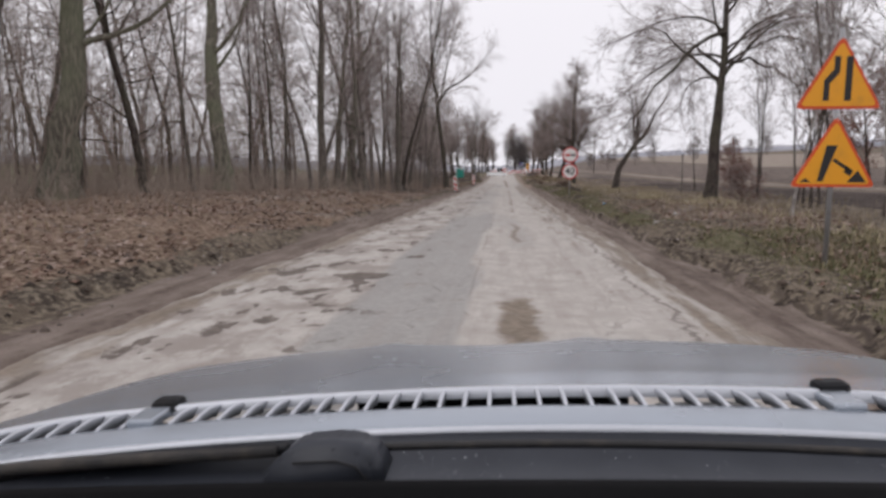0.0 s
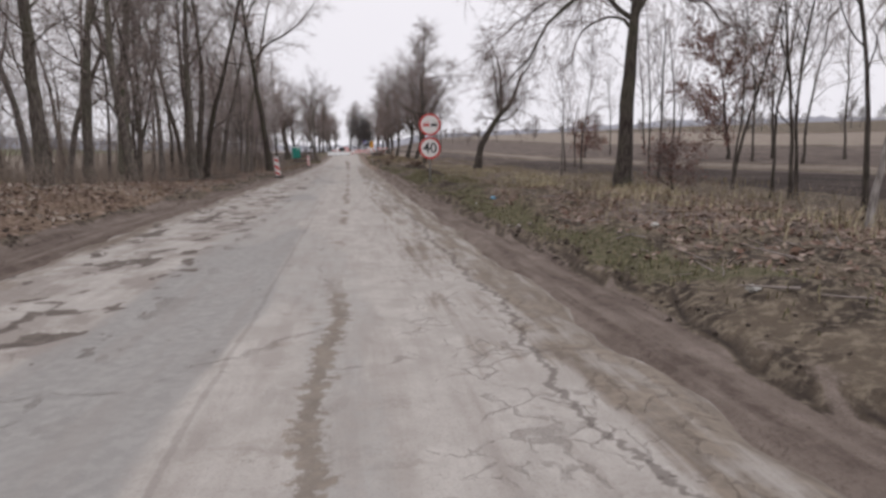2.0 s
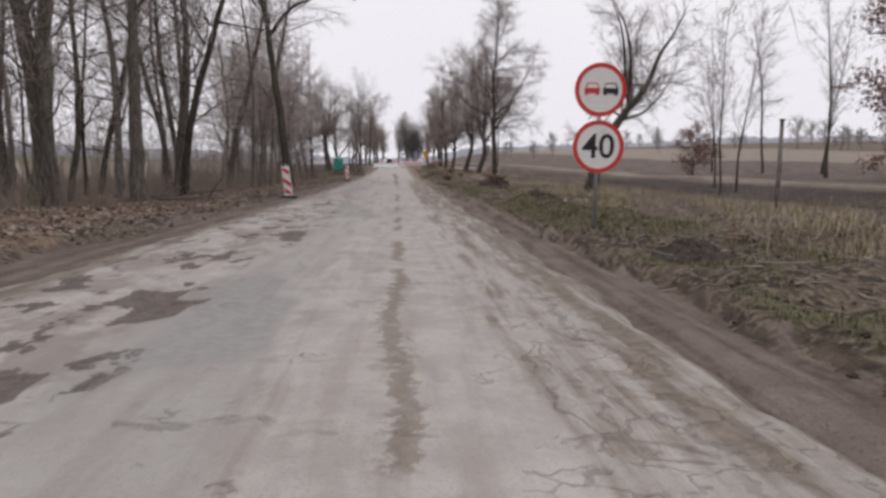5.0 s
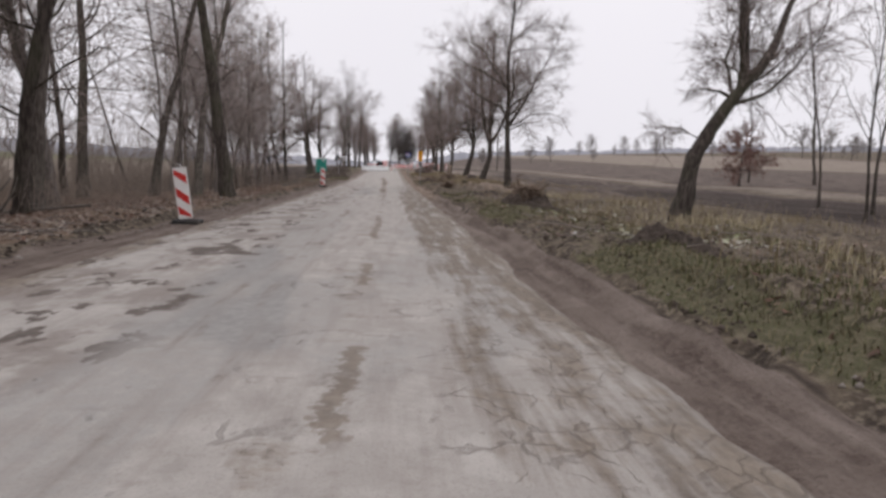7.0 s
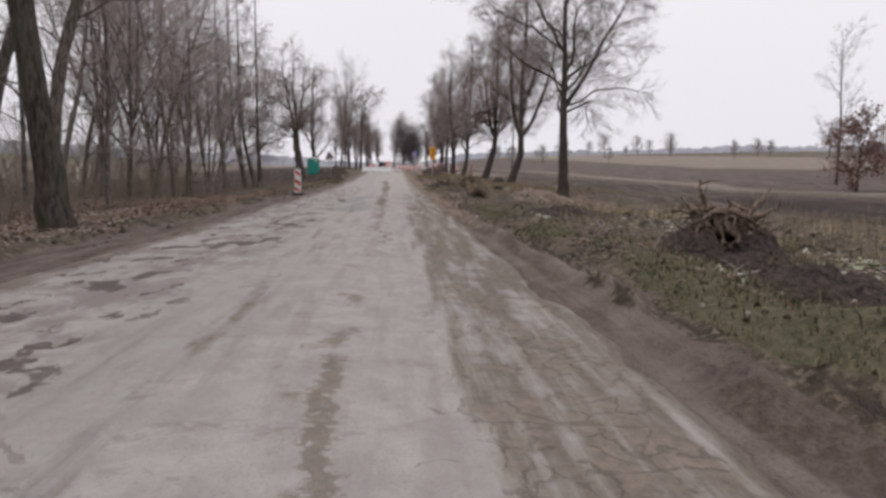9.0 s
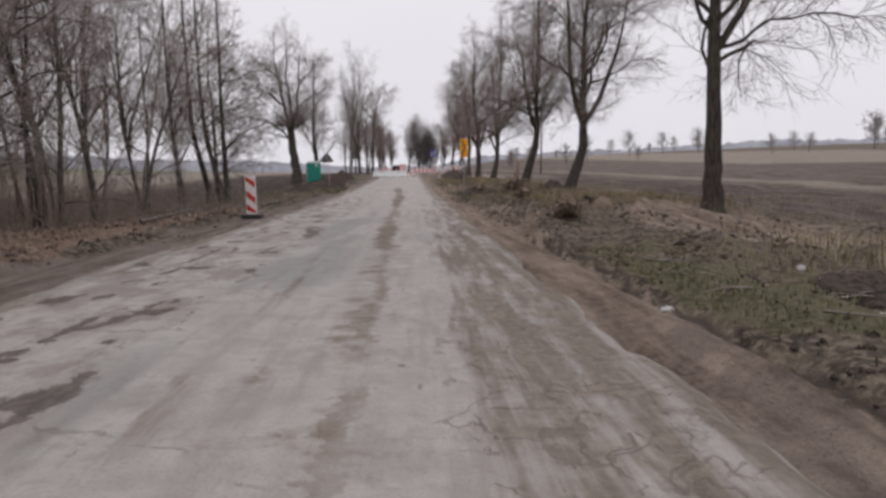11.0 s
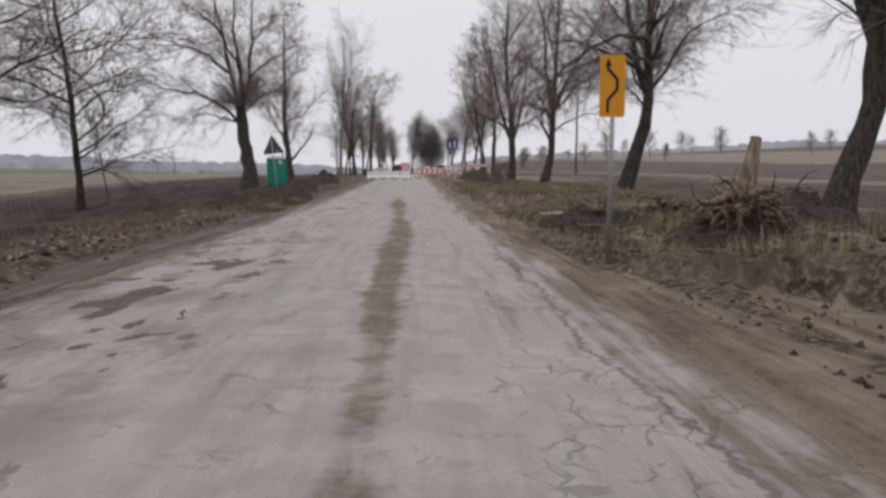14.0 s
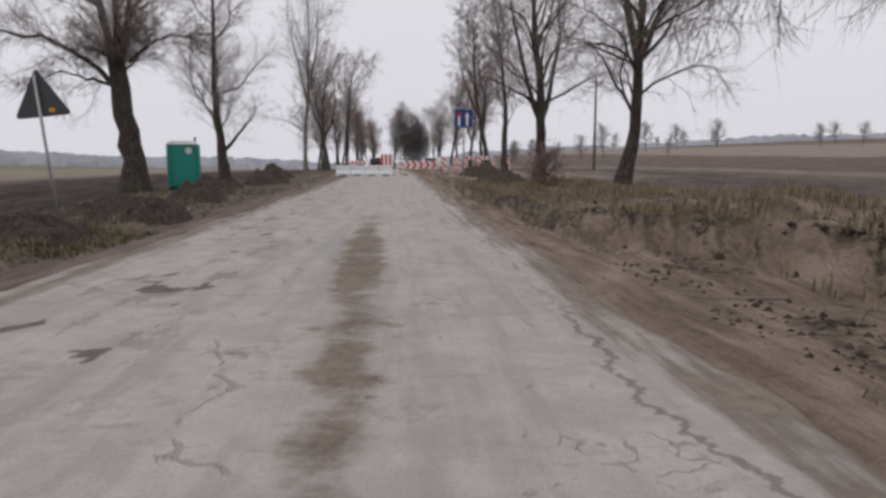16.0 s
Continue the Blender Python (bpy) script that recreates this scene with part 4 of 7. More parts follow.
plant("roadside_tree", 8.42, 96.9, tree_meshes(15, H=14, r=0.32, gnarl=0.20, stout=0.0115, lift=0.06, long=2.1, twig_r=0.006, crown=0.36, limbs=24, spread=0.66, limb=0.34, sub=14, fine=8, hair=3, droop=0.6,
      bole=[(-0.25, 0, -0.3), (-0.2, 0, 0.5), (0.15, 0, 1.5), (0.40, 0, 2.6), (0.50, 0, 3.6), (0.42, 0.1, 4.8), (0.45, 0.1, 6.5), (0.5, 0.1, 9.5), (0.4, 0.1, 13.2)],
      fork=(0.48, [((-0.50, 0, 1.0), 7.0, 0.50)]), limb_list=[(0.6, (0.9, 0.2, 0.6), 3.8, 0.3)],
      arms=[([(0.45, 0, 5.3), (-0.8, -0.3, 5.5), (-2.0, -0.6, 4.9), (-3.0, -0.8, 4.0), (-3.7, -0.9, 3.1)], 0.085), ([(0.42, 0, 4.7), (-0.6, 0.4, 5.0), (-1.8, 0.8, 4.7), (-3.0, 1.0, 4.1), (-3.9, 1.1, 3.3)], 0.075), ([(0.45, 0, 5.6), (0.2, -1.2, 5.9), (-0.6, -2.4, 5.4), (-1.5, -3.2, 4.4), (-2.0, -3.7, 3.6)], 0.07)]), row_label, group="trees along the verge")
plant("roadside_tree", 7.77, 107.5, tree_meshes(16, H=14, r=0.26, gnarl=0.20, stout=0.0115, lift=0.06, long=2.1, twig_r=0.006, crown=0.32, limbs=26, spread=0.78, limb=0.32, sub=8, fine=6, hair=3, droop=0.4,
      bole=[(-0.3, 0, -0.3), (-0.15, 0, 0.8), (0.1, 0, 2.0), (0.1, 0, 3.4), (0.15, 0, 5), (0.3, 0, 8), (0.3, 0, 13)],
      fork=(0.55, [((-0.38, 0.1, 1.0), 7.5, 0.55), ((0.55, 0.1, 0.9), 6.5, 0.48)]), limb_list=[(0.62, (0.85, 0.1, 0.6), 4.0, 0.32)]), row_label, group="trees along the verge")
plant("roadside_tree", 7.55, 118.9, tree_meshes(17, H=14, r=0.30, gnarl=0.20, stout=0.0115, lift=0.06, long=2.1, twig_r=0.006, crown=0.24, limbs=28, spread=0.72, limb=0.34, sub=7, fine=6, hair=3,
      fork=(0.24, [((-0.45, 0.1, 1.0), 8.0, 0.5), ((0.5, 0.1, 1.0), 8.0, 0.5), ((0.1, 0.5, 1.0), 8.0, 0.45)]), limb_list=[(0.28, (-0.85, 0, 0.7), 4.5, 0.34), (0.30, (0.85, 0.1, 0.6), 4.5, 0.34)]), row_label, group="trees along the verge")
plant("lime_tree", -9.3, 112.7, tree_meshes(18, H=13, r=0.46, crown=0.80, limbs=8, spread=0.8, limb=0.22, sub=15, fine=8, hair=3, gnarl=0.2, stout=0.015, long=2.1, twig_r=0.0075, top=0.5,
      bole=[(0.1, 0, -0.3), (0.05, 0, 0.9), (-0.1, 0, 2.0), (-0.25, 0, 3.2), (-0.32, 0, 4.2), (-0.36, 0, 4.9)],
      arms=[([(-0.32, 0, 4.4), (-0.75, 0.1, 6.2), (-1.1, 0.1, 8.2), (-1.5, 0, 10.5), (-1.6, 0, 13)], 0.17), ([(-0.3, 0, 4.5), (-0.3, 0.2, 6.6), (-0.6, 0.3, 9), (-0.6, 0.3, 13.4)], 0.18), ([(-0.25, 0, 4.5), (0.25, -0.2, 6.4), (0.5, -0.3, 9), (0.7, -0.3, 12.4)], 0.15),
            ([(-0.35, 0, 4.0), (-1.4, -0.1, 4.9), (-2.7, -0.2, 5.6), (-4.4, -0.3, 5.8), (-6.0, -0.2, 6.5)], 0.12), ([(-0.9, 0, 6.8), (-2.2, 0.2, 7.9), (-3.7, 0.3, 8.4), (-5.6, 0.4, 9.0)], 0.10), ([(-0.35, 0, 3.9), (-1.5, 0.5, 4.3), (-2.9, 0.9, 4.5), (-4.2, 1.2, 4.1)], 0.07),
            ([(0.3, -0.2, 6.4), (1.2, -0.3, 7.4), (2.2, -0.3, 7.9), (3.2, -0.2, 8.4)], 0.08), ([(0.1, 0, 4.8), (0.9, 0.3, 5.6), (1.7, 0.4, 5.9), (2.5, 0.5, 5.6)], 0.06), ([(-1.2, 0, 9.0), (-2.4, -0.4, 10.2), (-3.8, -0.6, 11.0)], 0.07), ([(-0.4, 0.2, 7.0), (-0.8, -1.4, 8.4), (-1.0, -2.8, 9.4)], 0.07), ([(0.5, -0.3, 8.6), (1.5, 0.4, 9.9), (2.4, 0.6, 11.0)], 0.06)], droop=0.4),
      "broad bare lime tree beside the portable toilet", bark=BARK)
plant("lime_tree", -9.1, 124.6, tree_meshes(19, H=13.5, r=0.32, gnarl=0.20, stout=0.0115, lift=0.06, long=2.1, twig_r=0.006, crown=0.30, limbs=20, spread=0.7, limb=0.34, sub=9, fine=7, hair=3,
      bole=[(0, 0, -0.3), (-0.1, 0, 1.4), (-0.25, 0, 3.0), (-0.4, 0, 5), (-0.3, 0, 8), (-0.2, 0, 12.6)],
      limb_list=[(0.22, (0.75, 0, 0.8), 3.6, 0.55), (0.3, (-0.6, 0.1, 0.9), 4.5, 0.4)]), "bare lime tree with a cut-back side limb", bark=BARK)
fork_tree = tree_meshes(20, H=17, r=0.26, crown=0.55, limbs=12, spread=0.6, limb=0.30, sub=9, fine=7, hair=3,
      bole=[(0.35, 0, -0.3), (0.25, 0, 1.2), (0.02, 0, 3.2), (-0.28, 0, 5.5), (-0.55, 0, 7.6), (-0.9, 0, 10), (-1.1, 0, 13), (-1.1, 0, 16)],
      limb_list=[(0.56, (0.45, 0, 0.9), 7.0, 0.6)])
plant("forked_tree", -5.35, 57.3, fork_tree, "tall forked tree at the edge of the wood", bark=BARK)
plant("old_beech", -11.6, 18.7, tree_meshes(21, H=20, r=0.50, crown=0.42, limbs=10, spread=0.9, limb=0.34, sub=6, fine=4,
      bole=[(-0.55, 0, -0.3), (-0.25, 0, 1.4), (0.05, 0, 3.0), (0.25, 0, 5.0), (0.35, 0, 8), (0.4, 0, 12), (0.4, 0, 19)],
      limb_list=[(0.42, (1, 0.2, 0.2), 5.5, 0.28)]), "thick mossy trunk of an old beech in leaf litter", bark=BARK_MOSSY)
plant("ivy_tree", -11.0, 26.6, tree_meshes(22, H=18, r=0.37, crown=0.28, limbs=13, spread=1.0, limb=0.30, sub=6, fine=4, limb_list=[(0.34, (0.9, -0.2, 0.45), 4.5, 0.3), (0.3, (1, 0.1, 0.6), 4.0, 0.28)]),
      "thick dark trunk with low side branches", bark=BARK_MOSSY)
for i, (x, y, r_, h_) in enumerate(((-11.0, 46.3, 0.36, 18), (-10.4, 45.6, 0.25, 17), (-6.9, 43.8, 0.22, 15), (-10.0, 39.6, 0.24, 16), (-9.2, 34.0, 0.26, 17), (-8.6, 51.9, 0.24, 16), (-11.2, 60.2, 0.24, 16))):
    plant("wood_tree", x, y, tree_meshes(30 + i, H=h_, r=r_, crown=0.20, limbs=20, spread=0.9, limb=0.24, sub=6, fine=4), "stout bare tree in the roadside wood", group="trees of the wood", bark=(BARK_MOSSY if i == 0 else BARK_WOOD), turn=i * 50)

# the wood: a few growth forms, planted many times
forms = []
for i in range(7):
    slim = i >= 4
    three = tree_meshes(60 + i, H=(13.5 if slim else 17) + 0.6 * i, r=0.085 if slim else 0.135 + 0.014 * i, crown=0.12, limbs=22 if slim else 26, spread=1.12, limb=0.15 if slim else 0.18, sub=5, fine=3, hair=2, wander=0.06, twig_r=0.008, lift=0.05, gnarl=0.2)
    b = (BARK_WOOD, BARK, BARK_GREY)[i % 3]
    forms.append(plant("wood_tree", -14 - 2.7 * i, 8 + 6.1 * i, three, "slim bare young tree in the roadside wood" if slim else "tall bare tree in the roadside wood", group="trees of the wood", bark=b, twig=TWIG_WOOD_HAZED))
rng = random.Random(5)
taken = [(-11.6, 18.7), (-11, 26.6), (-11, 46.3), (-6.9, 43.8), (-10, 39.6), (-9.2, 34), (-8.6, 51.9), (-5.75, 57.3), (-11.2, 60.2)] + [(-14 - 2.7 * i, 8 + 6.1 * i) for i in range(7)]
made = 0
while made < 106:
    y = rng.uniform(12, 63)
    x = -rng.uniform(7.2, 11) if rng.random() < 0.22 and y > 28 else -rng.uniform(10, 40)
    if y > 58 and x < -30:
        continue
    if any((x - a) ** 2 + (y - b) ** 2 < 2.2 for a, b in taken):
        continue
    taken.append((x, y))
    f = forms[rng.randrange(7)]
    o = copy_thing(f, pose(x, y, ground_at(x, y), rng.uniform(-3, 3), rng.uniform(-4, 4), rng.uniform(0, 360)))
    o.scale = [rng.uniform(0.78, 1.12)] * 3
    made += 1
haze = [plant("wood_tree", x, y, tree_meshes(68 + i, H=12.5 + i, r=0.10, crown=0.07, limbs=30, spread=0.95, limb=0.20, sub=6, fine=6, hair=3, lift=0.06, gnarl=0.2, wander=0.06, twig_r=0.0065), "fine-twigged bare tree crowded at the edge of the wood", group="trees of the wood", bark=BARK_WOOD, twig=TWIG_WOOD_HAZED) for i, (x, y) in enumerate(((-12.4, 73.4), (-11.4, 81.4)))]
for i, (x, y, s) in enumerate(((-8.0, 69.6, 0.85), (-7.9, 73.0, 0.8), (-10.6, 77.6, 0.85), (-13.4, 37.6, 1.1), (-8.6, 79.4, 0.75))):
    o = copy_thing(haze[i % 2], pose(x, y, ground_at(x, y), rng.uniform(-3, 3), rng.uniform(-3, 3), 83 * i))
    o.scale = (s, s, s)
TWINS = ((-9.2, 88.4, 1.0), (-8.6, 88.2, 0.9), (-7.9, 87.0, 0.15), (-10.2, 87.4, 0.4))
# the thin strip of trees further on, with the field behind
strip = [(-8.5, 73.2, 4, 0.85), (-12.5, 79.0, 4, 0.9), (-12.2, 101.5, 5, 0.5), (-7.4, 64.6, 5, 0.95), (-10.8, 68.6, 2, 0.7), (-9.8, 75.0, 4, 0.85), (-13.2, 76.2, 3, 0.6), (-10.0, 83.2, 4, 0.75), (-14.0, 71.0, 5, 0.9), (-18.5, 69.0, 1, 0.75), (-10.4, 66.0, 5, 0.95)]
for i, (x, y, f, s) in enumerate(strip):
    o = copy_thing(forms[f], pose(x, y, ground_at(x, y), rng.uniform(-3, 3), rng.uniform(-7, 3), 47 * i))
    o.scale = (s, s, s)
bushy = [plant("strip_tree", x, y, tree_meshes(76 + i, H=11.5, r=0.11, crown=0.10, limbs=25, spread=0.75, limb=0.32, sub=5, fine=5, hair=2, fork=(0.30, [((0.35, 0.2, 1), 7.0, 0.7), ((-0.4, -0.1, 1), 6.5, 0.65)])), "many-stemmed bare tree in the roadside strip", group="trees of the strip", bark=BARK_WOOD, twig=TWIG_WOOD_HAZED) for i, (x, y) in enumerate(((-9.2, 70.4), (-11.2, 78.0)))]
for i, (x, y, s) in enumerate(((-11.5, 73.5, 1.05), (-8.9, 76.6, 0.9), (-9.4, 81.0, 0.8), (-14.6, 80.5, 0.9), (-12.4, 84.5, 0.75), (-10.0, 86.8, 0.6))):
    o = copy_thing(bushy[i % 2], pose(x, y, ground_at(x, y), rng.uniform(-3, 3), rng.uniform(-4, 4), 67 * i))
    o.scale = (s, s, s)
side_tree = tree_meshes(80, H=12, r=0.15, crown=0.10, limbs=32, spread=1.25, limb=0.38, sub=10, fine=6, hair=3, lift=0.01, droop=0.2)
plant("bushy_tree", -11.9, 98.6, side_tree, "low-branched bare tree at the field edge", bark=BARK)
for i, (x, y, bend) in enumerate(TWINS):
    plant("twin_trunk_tree", x, y, tree_meshes(84 + i, H=14, r=0.17, crown=0.26, limbs=11, spread=0.9, limb=0.22, sub=5, fine=5, hair=2, gnarl=0.2, stout=0.012,
          bole=[(0.15 * bend, 0, -0.3), (0.0, 0, 0.9), (-0.35 * bend, 0, 2.2), (-0.65 * bend, 0, 3.6), (-0.8 * bend, 0.1, 5.4), (-0.9 * bend, 0.2, 8), (-1.0 * bend, 0.2, 13)]), "dark slender tree of a close group at the field edge", group="trees of the strip", bark=BARK, turn=8 * i)
plant("pale_birch", -9.0, 80.3, tree_meshes(81, H=11, r=0.075, crown=0.4, limbs=10, spread=0.6, limb=0.22, sub=5, fine=4), "young birch with pale bark", bark=BARK_BIRCH)

# right: saplings and thin trees by the oak and the leaning tree
for i, (x, y, h_, r_) in enumerate(((7.8, 20.2, 8, 0.05), (9.9, 22.5, 10, 0.06), (11.2, 22.0, 10, 0.06), (10.9, 25.8, 8, 0.055), (11.4, 26.2, 9, 0.05), (11.0, 26.6, 8, 0.045), (12.6, 30.7, 9, 0.06), (13.6, 37.5, 9, 0.07), (15.0, 41.0, 9, 0.06), (14.6, 52.0, 9, 0.05), (16.5, 54.0, 9, 0.06), (14.5, 33.5, 8, 0.05), (8.8, 17.6, 8, 0.06), (10.5, 16.0, 9, 0.05), (17.5, 58.0, 8, 0.06), (18.8, 29.0, 10, 0.07), (20.5, 33.0, 10, 0.07), (36, 84, 16, 0.14), (31, 68, 14, 0.12), (33.5, 72, 13, 0.10), (35, 92, 13, 0.10), (29.5, 54, 13, 0.10), (33.5, 50, 12, 0.10), (28, 47, 12, 0.10), (34, 58, 13, 0.11))):
    plant("young_tree", x, y, tree_meshes(90 + i, H=h_, r=r_, crown=0.25, limbs=12, spread=0.6, limb=0.24, sub=4, fine=4), "thin bare young tree on the verge", group="young trees by the field", bark=(BARK_BIRCH if i in (0, 12) else BARK), twig=TWIG_PALE if i % 4 == 0 else TWIG, turn=i * 31)


def leafy(name, x, y, seed, h, r, wide, count, label, mat, size=0.055):
    """A small tree that still holds its brown leaves."""
    meshes = tree_meshes(seed, H=h, r=r, crown=0.06, limbs=26, spread=1.15, limb=wide, sub=6, fine=3, lift=0.05)
    ob = plant(name, x, y, meshes, label, "tree")
    g_ = np.random.default_rng(seed)
    v = meshes[1].points()
    p = v[g_.integers(0, len(v), count)] + g_.normal(0, 0.06, (count, 3))
    leaf_cloud("leaves", p, size, g_, mat, ob)
    return ob


def leaf_cloud(name, p, size, g_, mat, parent, flat=False):
    """Small bent leaves at the points p, as one mesh."""
    n = len(p)
    a = g_.normal(0, 1, (n, 3))
    if flat:
        a[:, 2] *= 0.25
    a /= np.linalg.norm(a, axis=1, keepdims=True)
    b = np.cross(a, g_.normal(0, 1, (n, 3)) if not flat else np.tile([0.0, 0.0, 1.0], (n, 1)) + g_.normal(0, 0.35, (n, 3)))
    b /= np.linalg.norm(b, axis=1, keepdims=True) + 1e-9
    c = np.cross(a, b)
    s = size * g_.uniform(0.6, 1.4, (n, 1))
    v = np.stack([p - a * s, p + b * s * 0.55 + c * s * 0.2, p + a * s, p - b * s * 0.55 + c * s * 0.2], 1).reshape(-1, 3)
    i = np.arange(n)[:, None] * 4
    f = np.concatenate([i + [[0, 1, 2]], i + [[0, 2, 3]]])
    return part(name, numpy_mesh(name, v, f, mat), None, parent)


leafy("brown_leaved_tree", 31.5, 60.0, 120, 11.5, 0.15, 0.46, 17000, "broad tree still holding russet winter leaves", LEAF_RUSSET, 0.07)
leafy("russet_bush", 26.5, 79.0, 122, 4.6, 0.07, 0.44, 6500, "round bush with russet leaves in the field", LEAF_RUSSET, 0.055)
leafy("russet_bush", 5.25, 108.5, 126, 1.35, 0.02, 0.40, 420, "small sapling with withered red-brown leaves on the bank", LEAF_RUSSET, 0.045)
leafy("low_bush", 10.0, 29.6, 124, 1.7, 0.03, 0.45, 900, "low dark bush at the foot of the oak", LEAF_RUSSET, 0.04)


# ---- far trees and skyline ----
def far_copy(src, x, y, s, turn, name, label, group):
    o = copy_thing(src, pose(x, y, ground_at(x, y), 0, 0, turn))
    o.scale = (s, s, s)
    o.name = name
    return tagged(o, label, "tree", group)


far_rng = random.Random(9)
row_a = plant("avenue_tree", 7.6, 129.0, tree_meshes(130, H=14, r=0.24, crown=0.22, limbs=28, spread=0.65, limb=0.30, sub=5, fine=4, hair=2, twig_r=0.016), "bare avenue tree beyond the road works", group="avenue beyond the road works")
row_b = plant("avenue_tree", -7.6, 162.0, tree_meshes(131, H=15, r=0.26, crown=0.20, limbs=28, spread=0.75, limb=0.32, sub=5, fine=4, hair=2, twig_r=0.016, fork=(0.3, [((-0.4, 0.1, 1.0), 8.0, 0.5), ((0.45, 0.1, 1.0), 8.0, 0.5)])), "bare avenue tree beyond the road works", group="avenue beyond the road works")
pale = plant("poplar_tree", -7.6, 146.0, tree_meshes(132, H=17, r=0.22, crown=0.25, limbs=16, spread=0.42, limb=0.40, sub=5, fine=4, fork=(0.42, [((0.25, 0, 1), 9.0, 0.6), ((-0.3, 0.1, 1), 8.5, 0.55)]), limb_list=[(0.25, (-0.8, 0, 0.75), 4.5, 0.35)]), "tall pale bare poplar by the road", twig=TWIG_FAR_HAZED, bark=BARK_GREY)
for i, y in enumerate((139, 147, 158, 171, 186, 204, 226, 252)):
    far_copy(row_a if i % 2 else row_b, 7.9 + 0.02 * (y - 130) + far_rng.uniform(-0.5, 0.5), y, far_rng.uniform(0.8, 1.05), far_rng.uniform(0, 360), "avenue_tree", "bare avenue tree beyond the road works", "avenue beyond the road works")
for i, (x, y, s) in enumerate(((-6.9, 170, 0.75), (-8.6, 176, 1.05), (-6.8, 185, 1.35), (-8.4, 196, 0.9), (-6.4, 206, 0.8), (-6.9, 222, 1.0), (-7.4, 240, 1.0), (-6.8, 262, 1.05), (-10.5, 168, 0.6), (-11.5, 188, 0.8), (-5.8, 300, 1.1), (0.4, 292, 1.45), (8.5, 285, 1.25), (4.6, 310, 1.5), (-7.6, 181, 0.62), (-9.2, 173, 0.7), (-5.9, 214, 0.85), (-6.6, 232, 0.8), (-5.2, 252, 0.95), (-4.9, 276, 1.0))):
    far_copy(row_b if i % 2 else row_a, x, y, s, far_rng.uniform(0, 360), "avenue_tree", "bare avenue tree beyond the road works", "avenue beyond the road works")
field = plant("field_tree", 60.0, 262.0, tree_meshes(133, H=9, r=0.20, crown=0.14, limbs=26, spread=0.85, limb=0.42, sub=4, fine=4, hair=2, twig_r=0.035), "small bare tree on the field skyline", group="trees on the skyline", twig=TWIG_FAR_HAZED, bark=BARK_GREY)
for i in range(34):
    az = radians(far_rng.uniform(8, 62))
    d = far_rng.uniform(210, 380)
    x, y = d * math.sin(az), 40 + d * math.cos(az)
    far_copy(field, x, y, far_rng.uniform(0.45, 0.95), far_rng.uniform(0, 360), "field_tree", "small bare tree on the field skyline", "trees on the skyline")
for x, y, s in ((150, 250, 1.3), (158, 246, 1.1), (190, 300, 1.2), (175, 210, 1.2), (130, 330, 1.2), (120, 345, 1.1), (88, 300, 1.1)):
    far_copy(field, x, y, s, 40 * s, "field_tree", "bare tree standing alone in the fields", "trees on the skyline")


def evergreen(x, y, seed, h, w, label):
    """A dense grey-dark crown with a soft, uneven outline."""
    g_ = np.random.default_rng(seed)
    ob = plant("dense_tree", x, y, tree_meshes(seed, H=h, r=0.25, crown=0.12, limbs=30, spread=0.85, limb=0.26, sub=4, fine=3, twig_r=0.02), label, "tree")
    n = 11000
    d = g_.normal(0, 1, (n, 3))
    d /= np.linalg.norm(d, axis=1, keepdims=True)
    lump = 0.72 + 0.55 * fbm(np.arctan2(d[:, 1], d[:, 0]) * 1.6 + seed, d[:, 2] * 3.0 + 9, 3)
    rad = (g_.random(n) ** 0.42 * lump + np.abs(g_.normal(0, 0.05, n)))[:, None]
    p = d * rad * np.array([[w / 2, w / 2, h * 0.46]]) + np.array([[0, 0, h * 0.52]])
    leaf_cloud("foliage", p[p[:, 2] > 0.4], 0.13, g_, DARK_FOLIAGE, ob)


evergreen(3.9, 246.0, 140, 15.0, 9.6, "dense dark evergreen tree beside the far road")
evergreen(6.6, 252.0, 141, 12.0, 7.0, "dense dark evergreen tree beside the far road")

# a line of distant woodland: a lumpy ridge of crowns, haze painted in its colour
az = np.linspace(-1.35, 1.40, 1500)
lev = np.linspace(0, 1, 7)
A, L = np.meshgrid(az, lev)
top = (6.0 + 4.0 * fbm(A * 11 + 3, A * 0 + 1.0, 3)) * (0.75 + 0.5 * fbm(A * 130, A * 0 + 7, 3))
dist = 560 + 40 * fbm(A * 9, A * 0 + 3) + 30 * L ** 2 + 8 * fbm(A * 150, L * 6)
px, py = dist * np.sin(A), 60 + dist * np.cos(A)
pz = land(px, py) - 2.0 + (top + 2.0 + 2.2 * smooth(-A, 0.0, 0.3)) * L
woods = new("far_woods")
tagged(woods, "line of distant woodland, tinted blue-grey for haze", "woodland", kind="stuff")
part("woodland", numpy_mesh("woodland", np.stack([px, py, pz], -1).reshape(-1, 3), grid_faces(len(az), len(lev)), FAR_WOOD_HAZED, True), None, woods)


# ---- undergrowth, grass, leaves and clods ----
def stuff(name, mesh, label, category):
    return tagged(new(name, mesh), label, category, kind="stuff")


def scatter(n, x0, x1, y0, y1, seed, keep=None):
    g_ = np.random.default_rng(seed)
    x, y = g_.uniform(x0, x1, n), g_.uniform(y0, y1, n)
    if keep is not None:
        k_ = g_.random(n) < keep(x, y)
        x, y = x[k_], y[k_]
    return np.stack([x, y, land(x, y)], -1), g_


